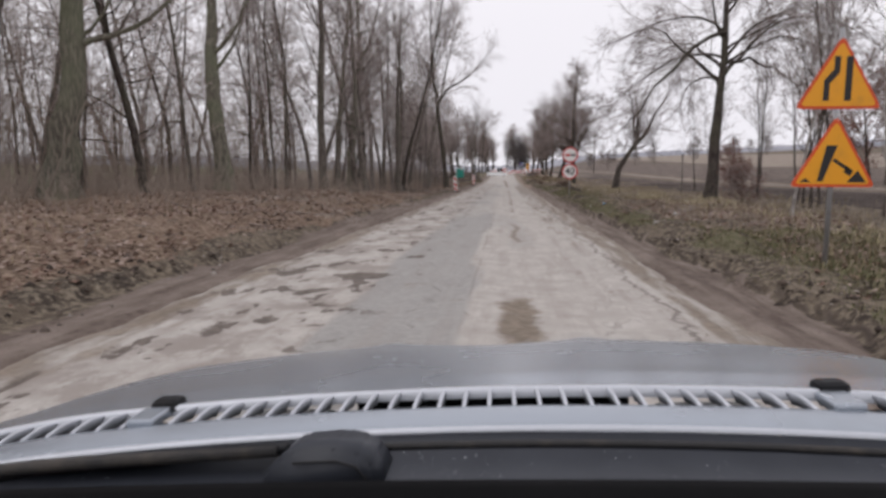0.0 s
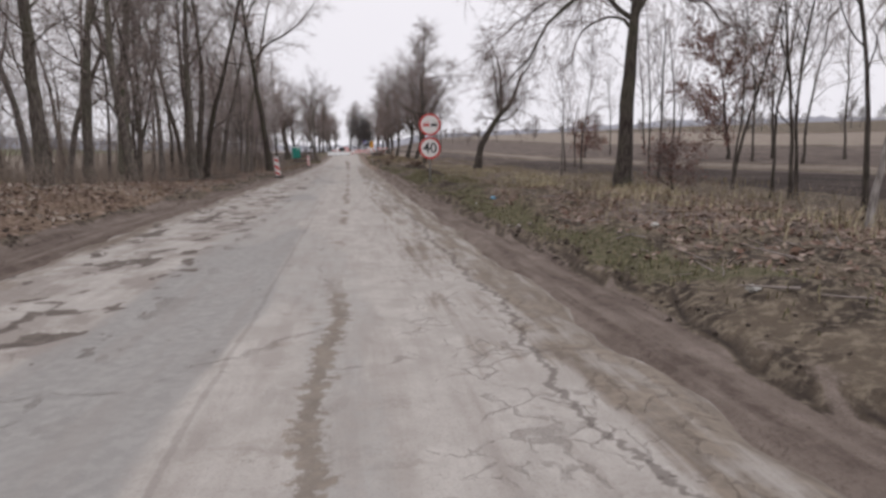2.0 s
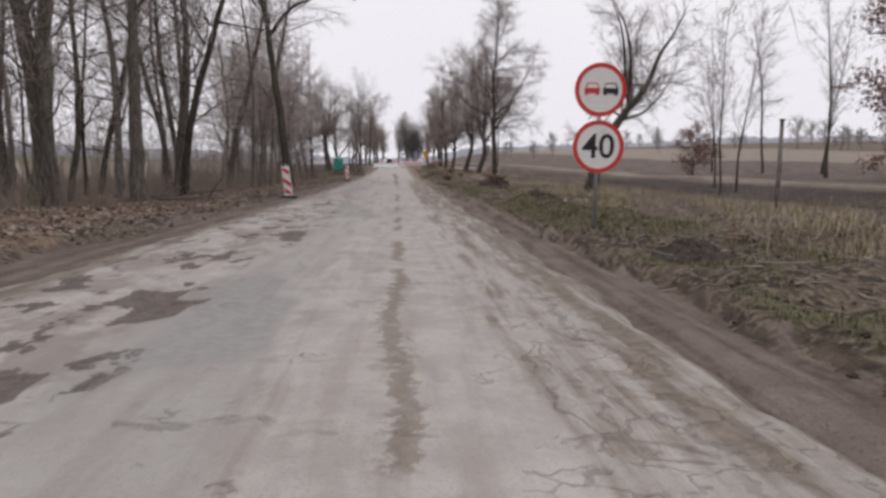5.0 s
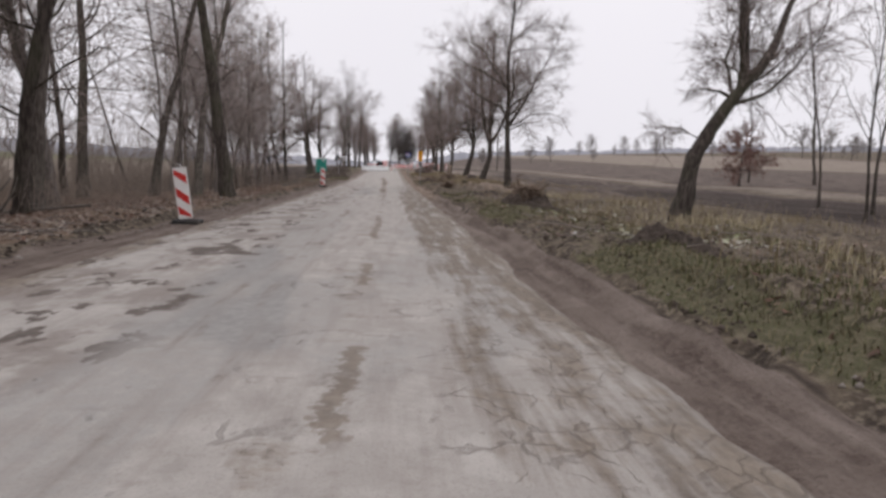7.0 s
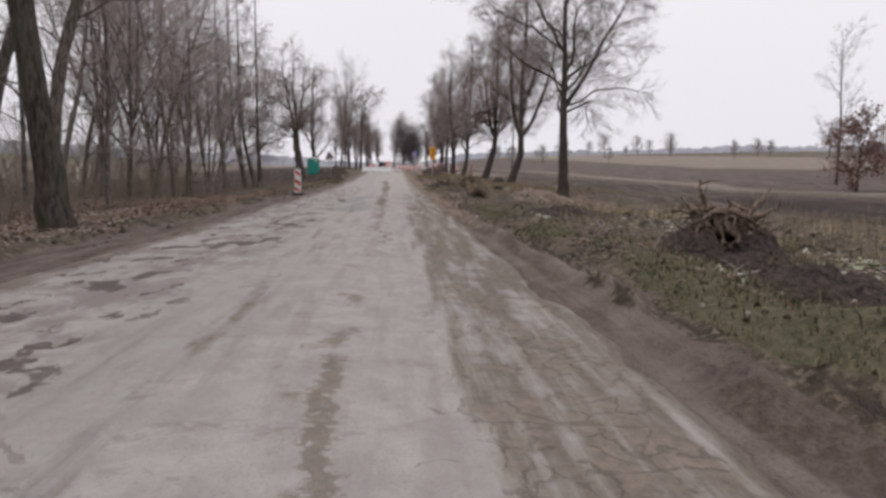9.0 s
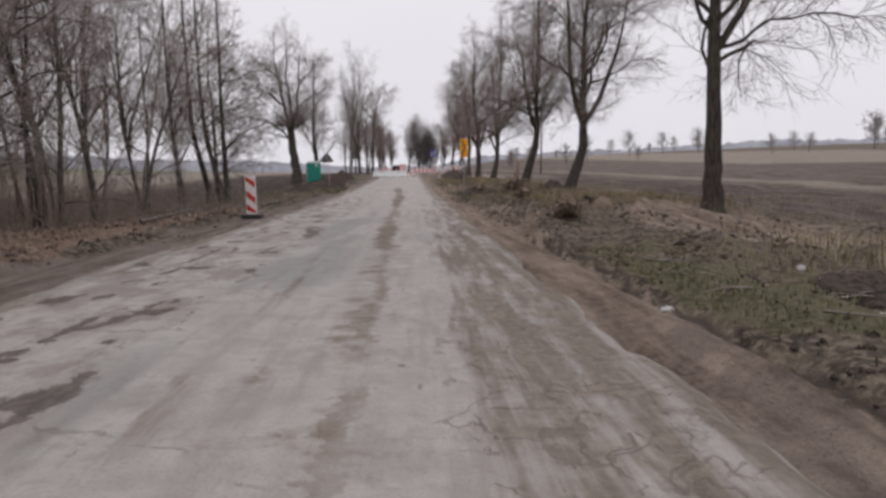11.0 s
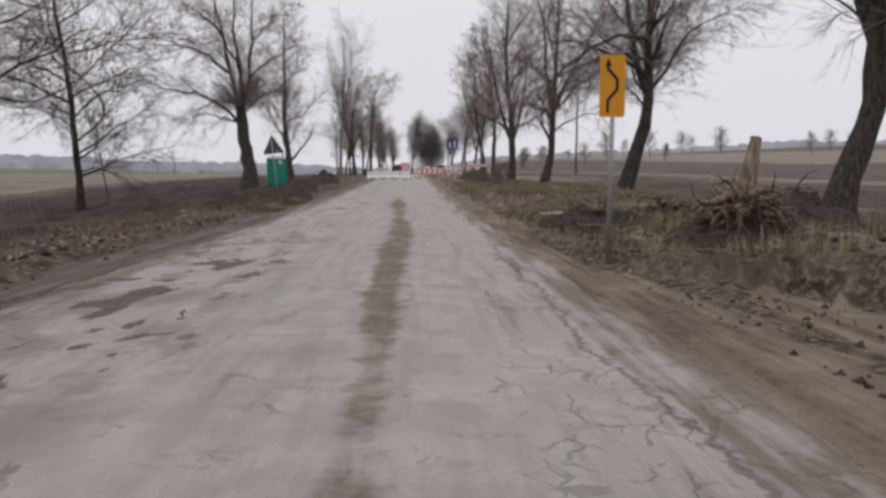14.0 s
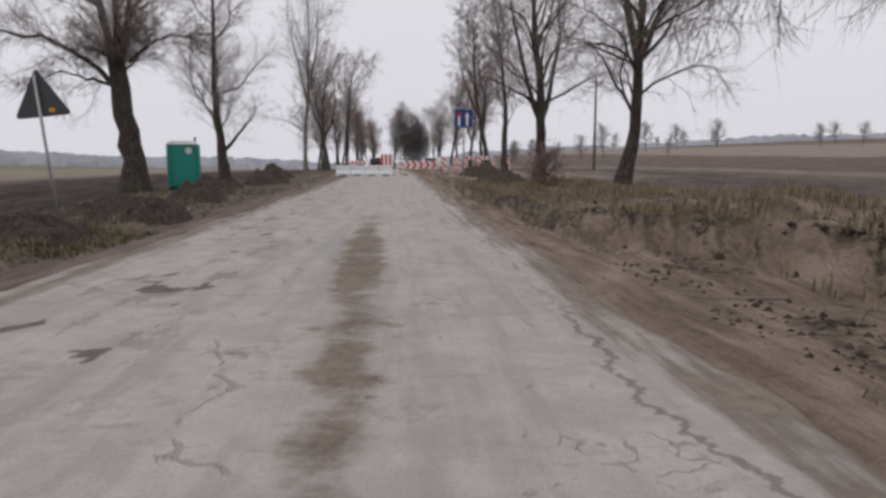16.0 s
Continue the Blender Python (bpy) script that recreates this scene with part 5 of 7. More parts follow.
def blades(name, p, g_, h, width, mat, label, bend=0.5):
    """Bent tapering blades, two bits each."""
    n = len(p)
    a = g_.uniform(0, math.tau, n)
    side = np.stack([np.cos(a), np.sin(a), a * 0], -1) * width
    lean = np.stack([np.cos(a + 1.3), np.sin(a + 1.3), a * 0], -1) * (bend * g_.uniform(0.2, 1.2, n))[:, None]
    hh = (h * g_.uniform(0.45, 1.25, n))[:, None]
    up = np.array([[0.0, 0.0, 1.0]])
    mid = p + (up * 0.6 + lean * 0.35) * hh
    tip = p + (up * (1 - 0.35 * np.linalg.norm(lean, axis=1, keepdims=True)) + lean) * hh
    v = np.stack([p - side, p + side, mid + side * 0.7, mid - side * 0.7, tip], 1).reshape(-1, 3)
    i = np.arange(n)[:, None] * 5
    f = np.concatenate([i + [[0, 1, 2]], i + [[0, 2, 3]], i + [[3, 2, 4]]])
    return stuff(name, numpy_mesh(name, v, f, mat), label, "grass")


p, g_ = scatter(30000, 4.6, 16, 4, 112, 51, lambda x, y: smooth(fbm(x / 2.2 + 3, y / 3.1), 0.42, 0.58) * (1 - 0.75 * smooth(x, 10, 16)) * (1 - 0.6 * smooth(y, 58, 70) * (1 - smooth(y, 76, 82))))
k_ = (p[:, 1] < 10) | (p[:, 1] > 31) | (g_.random(len(p)) < 0.35)
p = p[k_]
blades("dry_grass", p, g_, 0.26, 0.009, GRASS_DRY, "tufts of pale dry grass along the verge")
p, g_ = scatter(30000, 5.2, 11.0, 8, 66, 251, lambda x, y: smooth(fbm(x / 1.1 + 43, y / 1.4 + 9), 0.46, 0.60) * smooth(x + 1.2 * (fbm(x / 2, y / 2 + 70) - 0.5), 5.4, 6.6) * (1 - 0.7 * smooth(x, 9, 11)) * (1 - 0.65 * smooth(y, 14, 17) * (1 - smooth(y, 24, 28))))
blades("straw_grass", p, g_, 0.34, 0.007, GRASS_STRAW, "tall pale straw-coloured grass behind the verge", 1.1)
p, g_ = scatter(30000, 2.9, 4.4, 4, 66, 252, lambda x, y: smooth(x - foot_line(y), 0.05, 0.15) * (1 - smooth(x - foot_line(y), 0.6, 1.1)) * smooth(fbm(x / 1.6 + 22, y / 2.6 + 8), 0.36, 0.48))
blades("green_grass", p, g_, 0.065, 0.006, GRASS_GREEN, "short dull green turf along the cut edge of the verge", 0.8)
p, g_ = scatter(26000, 3.2, 6.4, 4, 112, 52, lambda x, y: smooth(fbm(x / 2.4 + 90, y / 5 + 3), 0.40, 0.55) * (1 - smooth(x, 4.8, 6.4)) * (1 - 0.8 * smooth(y, 14, 20) * (1 - smooth(y, 26, 30))) * (1 - 0.9 * smooth(y, 54, 57) * (1 - smooth(y, 60.5, 62))) * (1 - 0.75 * smooth(y, 66, 68)))
blades("green_grass", p, g_, 0.085, 0.006, GRASS_GREEN, "short green grass on the verge", 0.8)
p, g_ = scatter(7000, 4.2, 8.5, 84, 116, 153, lambda x, y: smooth(fbm(x / 1.6 + 19, y / 2.6 + 3), 0.42, 0.55))
blades("rough_grass", p, g_, 0.18, 0.008, GRASS_DRY, "rough grass on the bank under the trees")
p, g_ = scatter(5000, -9, -4.2, 82, 112, 53, lambda x, y: smooth(fbm(x / 1.6 + 9, y / 2.6 + 3), 0.45, 0.55))
blades("rough_grass", p, g_, 0.20, 0.007, GRASS_DRY, "rough dry grass on the bank by the field")
p, g_ = scatter(5000, -13, -4.3, 5, 80, 54, lambda x, y: smooth(fbm(x / 1.9 + 29, y / 2.2 + 3), 0.52, 0.62))
blades("wood_edge_grass", p, g_, 0.22, 0.007, GRASS_DRY, "thin dry grass at the edge of the wood")


def litter(name, p, g_, size, mat, label):
    p = p + np.stack([g_.normal(0, 0.01, len(p)), g_.normal(0, 0.01, len(p)), g_.uniform(0.01, 0.05, len(p))], -1)
    holder = new(name)
    leaf_cloud("leaf_layer", p, size, g_, mat, holder, flat=True)
    return tagged(holder, label, "leaves", kind="stuff")


p, g_ = scatter(105000, -13, -3.9, 3, 66, 55, lambda x, y: smooth(-x, 3.9, 4.8) * (1 - 0.7 * smooth(-x, 7, 13)) * (0.35 + 0.65 * smooth(fbm(x / 1.5, y / 1.5), 0.42, 0.58)))
litter("leaf_litter", p, g_, 0.042, LEAF_LITTER, "thick brown and buff fallen leaves on the bank")
p, g_ = scatter(9000, -8.0, -4.0, 62, 92, 56, lambda x, y: smooth(fbm(x / 1.1, y / 1.8 + 7), 0.48, 0.6))
litter("leaf_litter", p, g_, 0.05, LEAF_LITTER, "scattered fallen leaves along the strip of trees")
p, g_ = scatter(12000, 3.4, 9, 5, 60, 57, lambda x, y: 0.7 * smooth(fbm(x / 1.7 + 7, y / 1.9), 0.48, 0.6))
litter("leaf_litter", p, g_, 0.045, LEAF_LITTER, "fallen leaves among the verge grass")

p, g_ = scatter(14000, -8.5, -4.1, 18, 62, 156, lambda x, y: smooth(fbm(x / 0.9 + 17, y / 1.2 + 7), 0.44, 0.56) * (1 - 0.6 * smooth(-x, 6, 8.5)))
litter("pale_litter", p, g_, 0.045, PALE_LITTER, "bleached buff leaves on the bank by the wood")
p, g_ = scatter(2600, 3.9, 8.5, 44, 62, 157, lambda x, y: smooth(fbm(x / 1.0 + 7, y / 1.3 + 40), 0.50, 0.58) * (1 - 0.6 * smooth(x, 6, 8.5)))
litter("pale_litter", p, g_, 0.070, PALE_LEAF, "bleached leaves and scraps in the green verge")
p, g_ = scatter(11000, 3.5, 8.0, 42, 56, 158, lambda x, y: smooth(fbm(x / 1.4 + 90, y / 2 + 13), 0.42, 0.55))
blades("green_grass", p, g_, 0.11, 0.007, GRASS_GREEN, "tufts of green grass among bleached leaves", 0.8)

p, g_ = scatter(16000, 3.7, 7.0, 4, 16, 159, lambda x, y: smooth(fbm(x / 1.4 + 9, y / 2 + 13), 0.36, 0.52) * smooth(x, 3.6, 4.1))
blades("green_grass", p, g_, 0.12, 0.007, GRASS_GREEN, "fresh green grass round the foot of the sign", 0.8)
p, g_ = scatter(9000, 3.4, 5.6, 31, 43, 160, lambda x, y: smooth(fbm(x / 1.4 + 9, y / 2 + 13), 0.40, 0.55))
blades("green_grass", p, g_, 0.10, 0.007, GRASS_GREEN, "short green grass by the round signs", 0.8)

p, g_ = scatter(15000, 3.9, 9.5, 10, 31, 165, lambda x, y: (0.25 + 0.75 * smooth(fbm(x / 1.3 + 70, y / 1.6), 0.40, 0.56)) * smooth(x, 3.8, 4.6))
litter("leaf_litter", p, g_, 0.052, LEAF_LITTER, "brown fallen leaves heaped over the rough verge")
p, g_ = scatter(60000, 3.0, 8.6, 71, 112, 166, lambda x, y: smooth(fbm(x / 1.1 + 3, y / 1.3), 0.44, 0.57) * (1 - 0.9 * np.exp(-((y - 90.8 - 0.15 * (x - 5)) / 0.8) ** 2) * smooth(x, 4, 5)) * (x > verge_foot(y) + 0.12) * (1 - 0.7 * smooth(x, 6, 8)) * (1 - 0.8 * smooth(y, 80, 83) * (1 - smooth(y, 90, 92))))
blades("rough_grass", p, g_, 0.20, 0.008, GRASS_DRY, "pale grass on top of the ditch bank")

p, g_ = scatter(4500, -5.0, -3.4, 93, 99, 167, lambda x, y: smooth(fbm(x / 0.9 + 9, y / 1.2 + 13), 0.42, 0.55))
blades("green_grass", p, g_, 0.13, 0.008, GRASS_GREEN, "tufts of green grass on the dug bank", 0.8)

p, g_ = scatter(4500, 2.7, 5.4, 82.5, 91.5, 168, lambda x, y: smooth(fbm(x / 0.9 + 9, y / 1.2 + 33), 0.40, 0.54))
blades("green_grass", p, g_, 0.10, 0.008, GRASS_GREEN, "dull green grass in front of the uprooted stumps", 0.8)


def stems(name, p, g_, h, r, mat, label, lean=0.35):
    t_ = Tubes()
    for q in p:
        hh = h * g_.uniform(0.4, 1.2)
        d = np.array([g_.normal(0, lean), g_.normal(0, lean), 1.0])
        pts, rad = grow(g_, q - np.array([0, 0, 0.05]), d, hh, r * g_.uniform(0.6, 1.2), r * 0.35, 2, 0.18, -0.02)
        t_.add(pts, rad, 3)
        for _ in range(3):
            b, dd = at_line(pts, g_.uniform(0.3, 0.95))
            t_.spike(b, b + side_way(g_, dd, 0.7) * hh * g_.uniform(0.2, 0.5), r * 0.5)
    return stuff(name, t_.mesh(name, mat), label, "undergrowth")


p, g_ = scatter(6500, -34, -6.0, 12, 64, 58, lambda x, y: (0.20 + 0.8 * smooth(fbm(x / 3.2, y / 3.2 + 5), 0.45, 0.6)) * (0.35 + 0.65 * smooth(-x, 6, 8.5)) * (1 - 0.55 * smooth(-x, 14, 30)))
stems("undergrowth", p, g_, 1.05, 0.009, BRUSH, "tangled brown undergrowth on the floor of the wood")
p, g_ = scatter(4500, -17, -6.4, 8, 64, 258, lambda x, y: (0.3 + 0.7 * smooth(fbm(x / 2.2 + 8, y / 2.6 + 15), 0.42, 0.56)) * smooth(-x, 6.4, 8.2))
stems("undergrowth", p, g_, 0.95, 0.008, BRUSH, "dense brown brambles and saplings at the edge of the wood", 0.28)
p, g_ = scatter(3400, -16, -5.6, 62, 87, 59, lambda x, y: (0.25 + 0.75 * smooth(fbm(x / 2.6, y / 2.6 + 5), 0.44, 0.58)) * smooth(-x, 5.4, 7.5) * (1 - 0.5 * smooth(y, 84, 94)))
stems("undergrowth", p, g_, 1.2, 0.008, BRUSH, "brown scrub under the strip of trees")
p, g_ = scatter(7000, 4.6, 15, 6, 66, 60, lambda x, y: smooth(fbm(x / 2.2 + 60, y / 2.4 + 5), 0.48, 0.6) * (1 - 0.5 * smooth(x, 9, 14)))
stems("verge_scrub", p, g_, 0.50, 0.007, BRUSH, "low brown scrub on the verge", 0.6)


def clods(name, p, g_, size, mat, label):
    n = len(p)
    base = np.array([(1, 0, 0), (-1, 0, 0), (0, 1, 0), (0, -1, 0), (0, 0, 0.8), (0, 0, -0.6)], float)
    tri = np.array([(0, 2, 4), (2, 1, 4), (1, 3, 4), (3, 0, 4), (2, 0, 5), (1, 2, 5), (3, 1, 5), (0, 3, 5)])
    s = size * np.minimum(g_.lognormal(0, 0.45, (n, 1, 1)), 2.2)
    v = (p[:, None, :] + base[None] * s * g_.uniform(0.6, 1.3, (n, 6, 3))).reshape(-1, 3)
    f = (np.arange(n)[:, None, None] * 6 + tri[None]).reshape(-1, 3)
    return stuff(name, numpy_mesh(name, v, f, mat), label, "stones")


p, g_ = scatter(7000, 2.9, 7.5, 3, 112, 61, lambda x, y: smooth(fbm(x / 1.2, y / 1.9 + 17), 0.45, 0.6))
clods("soil_clods", p, g_, 0.026, RUBBLE, "clods of soil and small stones on the verge")
p, g_ = scatter(9000, 2.85, 4.1, 3, 112, 161, lambda x, y: smooth(fbm(x / 0.9 + 30, y / 1.4 + 7), 0.40, 0.58) * (1 - 0.7 * smooth(x, 3.2, 4.1)))
clods("turf_lumps", p, g_, 0.021, SOIL, "dark lumps of turf and soil at the cut edge of the verge")
p, g_ = scatter(4200, 4.0, 9.0, 56, 112, 162, lambda x, y: smooth(fbm(x / 1.3 + 30, y / 1.6 + 7), 0.46, 0.60))
clods("turf_lumps", p, g_, 0.038, SOIL, "dark lumps of dug soil on the verge")
p, g_ = scatter(2600, -5.2, -3.95, 3, 112, 163, lambda x, y: smooth(fbm(x / 0.9 + 30, y / 1.4 + 7), 0.42, 0.58))
clods("turf_lumps", p, g_, 0.035, SOIL, "dark lumps of soil at the foot of the bank")
p, g_ = scatter(900, -9.0, -4.6, 80, 96, 164, lambda x, y: smooth(fbm(x / 1.3 + 3, y / 1.6 + 7), 0.46, 0.58))
clods("field_stones", p, g_, 0.038, CONCRETE, "pale stones and rubble at the field edge")
p, g_ = scatter(4000, -6.5, -3.5, 3, 112, 62, lambda x, y: smooth(fbm(x / 1.2 + 4, y / 1.9 + 17), 0.45, 0.6))
clods("soil_clods", p, g_, 0.03, RUBBLE, "clods of soil and stones along the road edge")


# ---- heaps of soil, stumps and roots ----
STUMP_A = (3.95, 69.6)
def heap(x, y, w, d, h, seed, label="heap of dark dug soil on the verge", name="soil_mound"):
    n = 40
    u = np.linspace(-1, 1, n)
    U, V = np.meshgrid(u, u)
    R = np.sqrt(U ** 2 + V ** 2)
    lump = fbm(U * 2.8 + seed * 3.1, V * 2.8 + seed, 5)
    H_ = h * np.clip(1 - R ** 2, 0, 1) ** 0.8 * (0.05 + 1.9 * lump) + 0.75 * h * (fbm(U * 7 + seed, V * 7, 3) - 0.5) * np.clip(1.15 - R, 0, 1)
    PX, PY = x + U * w / 2, y + V * d / 2
    PZ = land(PX, PY) - 0.04 + H_ - 0.15 * (R > 0.97)
    me = numpy_mesh(name, np.stack([PX, PY, PZ], -1).reshape(-1, 3), grid_faces(n, n), SOIL, True)
    return tagged(new(name, me), label, "soil mound", "heaps of dug soil")


for i, (x, y, w, d, h) in enumerate(((4.66, 43.4, 1.6, 1.3, 0.36), (4.5, 49.6, 1.1, 1.0, 0.18), (4.85, 53.6, 1.8, 1.4, 0.40), (4.7, 51.6, 1.5, 1.5, 0.3),
                                      (6.1, 88.2, 2.4, 1.8, 0.28), (4.1, 87.1, 2.3, 1.9, 0.40), (5.2, 83.6, 2.2, 1.8, 0.40), (7.4, 85.4, 2.6, 2.0, 0.45), (5.2, 62.0, 2.2, 2.4, 0.24), (4.6, 113.0, 2.4, 4.0, 0.45), (5.2, 123.0, 2.6, 4.0, 0.5),
                                      (3.7, 32.2, 1.0, 1.5, 0.16), 
                                      (-4.5, 97.6, 1.3, 2.2, 0.28), (-4.3, 101.2, 1.3, 2.6, 0.34), (-4.9, 105.6, 1.6, 2.8, 0.42), (-6.2, 97.0, 1.8, 2.2, 0.36), (-7.2, 106.0, 2.2, 2.6, 0.4), (-5.6, 103.0, 1.8, 3.2, 0.35), (-5.4, 108.0, 2.0, 3.0, 0.42), (-6.6, 114.0, 2.2, 3.0, 0.45), (-5.6, 118.5, 2.2, 4.0, 0.5), (-6.5, 125.0, 2.4, 4.0, 0.6), (-6.9, 100.3, 2.2, 2.0, 0.4))):
    heap(x, y, w, d, h, i + 1)


def roots(x, y, size, count, seed, label, name="root_stump", high=0.5, lift=0.0):
    """An uprooted stump: a stub and a tangle of bent roots."""
    g_ = np.random.default_rng(seed)
    ob = empty_thing(name, pose(x, y, ground_at(x, y) + 0.08 + lift), label, "stump", "uprooted stumps")
    stub = b_tube([(0, 0, -0.1), (0.05 * size, 0.05, high * 0.5 * size), (0.12 * size, 0.0, high * size)], [0.22 * size, 0.17 * size, 0.15 * size] if high < 0.8 else [0.22 * size, 0.11 * size, 0.07 * size], 10)
    for v in stub.verts:
        v.co += noise.noise_vector(v.co * 6) * 0.05 * size
    part("stub", stub, ROOT, ob)
    t_ = Tubes()
    for _ in range(count):
        a = g_.uniform(0, math.tau)
        p0 = np.array([0.1 * size * math.cos(a), 0.1 * size * math.sin(a), g_.uniform(0.05, min(high * 0.8, 0.35)) * size])
        w = np.array([math.cos(a), math.sin(a), g_.uniform(-0.3, 0.35)])
        pts, rad = grow(g_, p0, w, size * g_.uniform(0.3, 0.65), 0.06 * size * g_.uniform(0.5, 1.4), 0.010, 6, 0.30, -0.07)
        t_.add(pts, rad, 5)
        for _ in range(2):
            b, dd = at_line(pts, g_.uniform(0.3, 0.9))
            q, rr = grow(g_, b, side_way(g_, dd, 0.9), size * 0.3, 0.014 * size, 0.004, 4, 0.3, -0.05)
            t_.add(q, rr, 4)
    part("root_tangle", t_.mesh("root_tangle", ROOT), None, ob)
    return ob


roots(STUMP_A[0], STUMP_A[1], 0.85, 40, 1, "pale uprooted stump with splayed roots on soil", high=0.22, lift=0.02)
roots(6.1, 88.2, 0.9, 36, 3, "uprooted stump with a tangle of roots", high=0.3, lift=0.10)
roots(5.2, 83.5, 1.25, 44, 4, "large uprooted stump with an upright splinter", high=1.0, lift=0.15)
roots(4.05, 87.0, 1.05, 56, 5, "heap of brown roots on dug soil", high=0.18, lift=0.22)
roots(4.85, 53.6, 1.0, 44, 6, "heap of brush and roots on soil", high=0.3, lift=0.30)
roots(5.3, 33.8, 0.6, 22, 7, "small heap of broken branches in the grass", high=0.2)
roots(7.2, 86.2, 0.9, 26, 8, "uprooted stump at the foot of a tree", lift=0.15)
roots(4.2, 76.0, 0.7, 22, 9, "broken roots strewn on the verge", high=0.2)


def fallen(x, y, turn, ln, r_, label, mat=ROOT):
    g_ = np.random.default_rng(int(abs(x * 100 + y * 10)))
    t_ = Tubes()
    pts, rad = grow(g_, (0, 0, 0), (1, 0, 0.02), ln, r_, r_ * 0.35, 7, 0.10, 0.0)
    pts[:, 2] = np.abs(pts[:, 2] * 0.3) + r_ * 0.6
    t_.add(pts, rad, 6)
    for _ in range(4):
        b, dd = at_line(pts, g_.uniform(0.3, 0.95))
        q, rr = grow(g_, b, side_way(g_, dd, 0.7), ln * 0.3, r_ * 0.4, r_ * 0.15, 4, 0.2, 0.0)
        q[:, 2] = np.maximum(q[:, 2], 0.0)
        t_.add(q, rr, 4)
    ob = tagged(new("fallen_branch", t_.mesh("fallen_branch", mat)), label, "branch", "fallen branches")
    ob.matrix_world = pose(x, y, ground_at(x + 0.4 * ln * math.cos(radians(turn)), y + 0.4 * ln * math.sin(radians(turn))), 0, 0, turn)


for i, (x, y, a_, ln, r_) in enumerate(((4.4, 78.2, -20, 2.4, 0.045), (3.9, 62.5, 30, 0.9, 0.02), (4.8, 26.0, 10, 1.3, 0.02), (6.0, 22.5, -40, 1.8, 0.03), (5.2, 18.0, 20, 1.6, 0.025), (6.4, 28.0, 70, 1.6, 0.03), (-5.6, 72.0, 80, 3.2, 0.05), (-5.3, 76.5, 100, 3.0, 0.045), (-7.8, 44.6, 15, 3.4, 0.07), (-8.6, 41.8, 150, 3.0, 0.06), (-9.5, 48.8, 40, 3.6, 0.08), (-6.6, 26.0, 20, 1.6, 0.03), (5.4, 79.5, 40, 1.6, 0.035), (6.3, 90.5, 10, 1.8, 0.03))):
    fallen(x, y, a_, ln, r_, "weathered fallen branch lying on the ground", BARK_GREY if x < 0 else ROOT)


# tall thicket behind the first trees of the wood
p, g_ = scatter(3000, -50, -11, 10, 66, 63, lambda x, y: (0.3 + 0.7 * smooth(fbm(x / 4, y / 4 + 25), 0.40, 0.58)) * (1 - 0.8 * smooth(y, 56, 66) * smooth(-x, 22, 30)))
stems("thicket", p, g_, 4.6, 0.020, BRUSH, "thin saplings and tall brush deep in the wood", 0.12)
p, g_ = scatter(1700, -24, -7.5, 62, 84, 64, lambda x, y: smooth(fbm(x / 3, y / 3 + 25), 0.42, 0.56) * (1 - 0.6 * smooth(y, 80, 90)) * (1 - smooth(-x, 16, 24)))
stems("thicket", p, g_, 3.4, 0.014, BRUSH, "thin saplings among the strip of trees", 0.14)


p, g_ = scatter(900, -30, -12, 9, 40, 68, lambda x, y: 0.3 + 0.7 * smooth(fbm(x / 3, y / 3 + 45), 0.42, 0.56))
stems("thicket", p, g_, 6.5, 0.022, BRUSH, "thin saplings behind the old beech", 0.12)


def sticks(name, p, g_, ln, r_, mat, label):
    t_ = Tubes()
    for q in p:
        a_ = g_.uniform(0, math.tau)
        d = np.array([math.cos(a_), math.sin(a_), g_.normal(0.05, 0.12)])
        pts, rad = grow(g_, q + np.array([0, 0, 0.03]), d, ln * g_.lognormal(0, 0.5), r_ * g_.uniform(0.5, 1.4), r_ * 0.4, 2, 0.15, 0.0)
        t_.add(pts, rad, 4)
    return stuff(name, t_.mesh(name, mat), label, "twigs")


p, g_ = scatter(3600, 3.5, 10, 4, 112, 65, lambda x, y: smooth(fbm(x / 1.9 + 12, y / 2.3 + 5), 0.45, 0.6) * (1 - 0.5 * smooth(x, 6, 10)))
sticks("twig_litter", p, g_, 0.36, 0.011, TWIG_PALE, "broken pale twigs strewn over the verge")
p, g_ = scatter(2400, -9, -4.2, 4, 112, 66, lambda x, y: smooth(fbm(x / 1.9 + 12, y / 2.3 + 5), 0.45, 0.6))
sticks("twig_litter", p, g_, 0.30, 0.010, TWIG_PALE, "broken twigs strewn along the bank")


# ---- signs and road furniture ----
def post(parent, x, z0, z1, r_=0.03, y=0.035, lean=0.0):
    return part("post", b_tube([(x, y, z0), (x + lean, y, z1)], r_, 10), STEEL, parent, "galvanised round post")


def tri_poly(side, z0, cx=0.0, inset=0.0, r_=0.05):
    h = side * math.sqrt(3) / 2
    s = inset * math.sqrt(3)
    return rounded([(cx - side / 2 + s, z0 + inset), (cx + side / 2 - s, z0 + inset), (cx, z0 + h - 2 * inset)], r_)


def clamp(parent, x, z):
    part("clamp", b_box(x - 0.05, x + 0.05, 0.004, 0.075, z - 0.02, z + 0.02, 0.004), STEEL, parent)


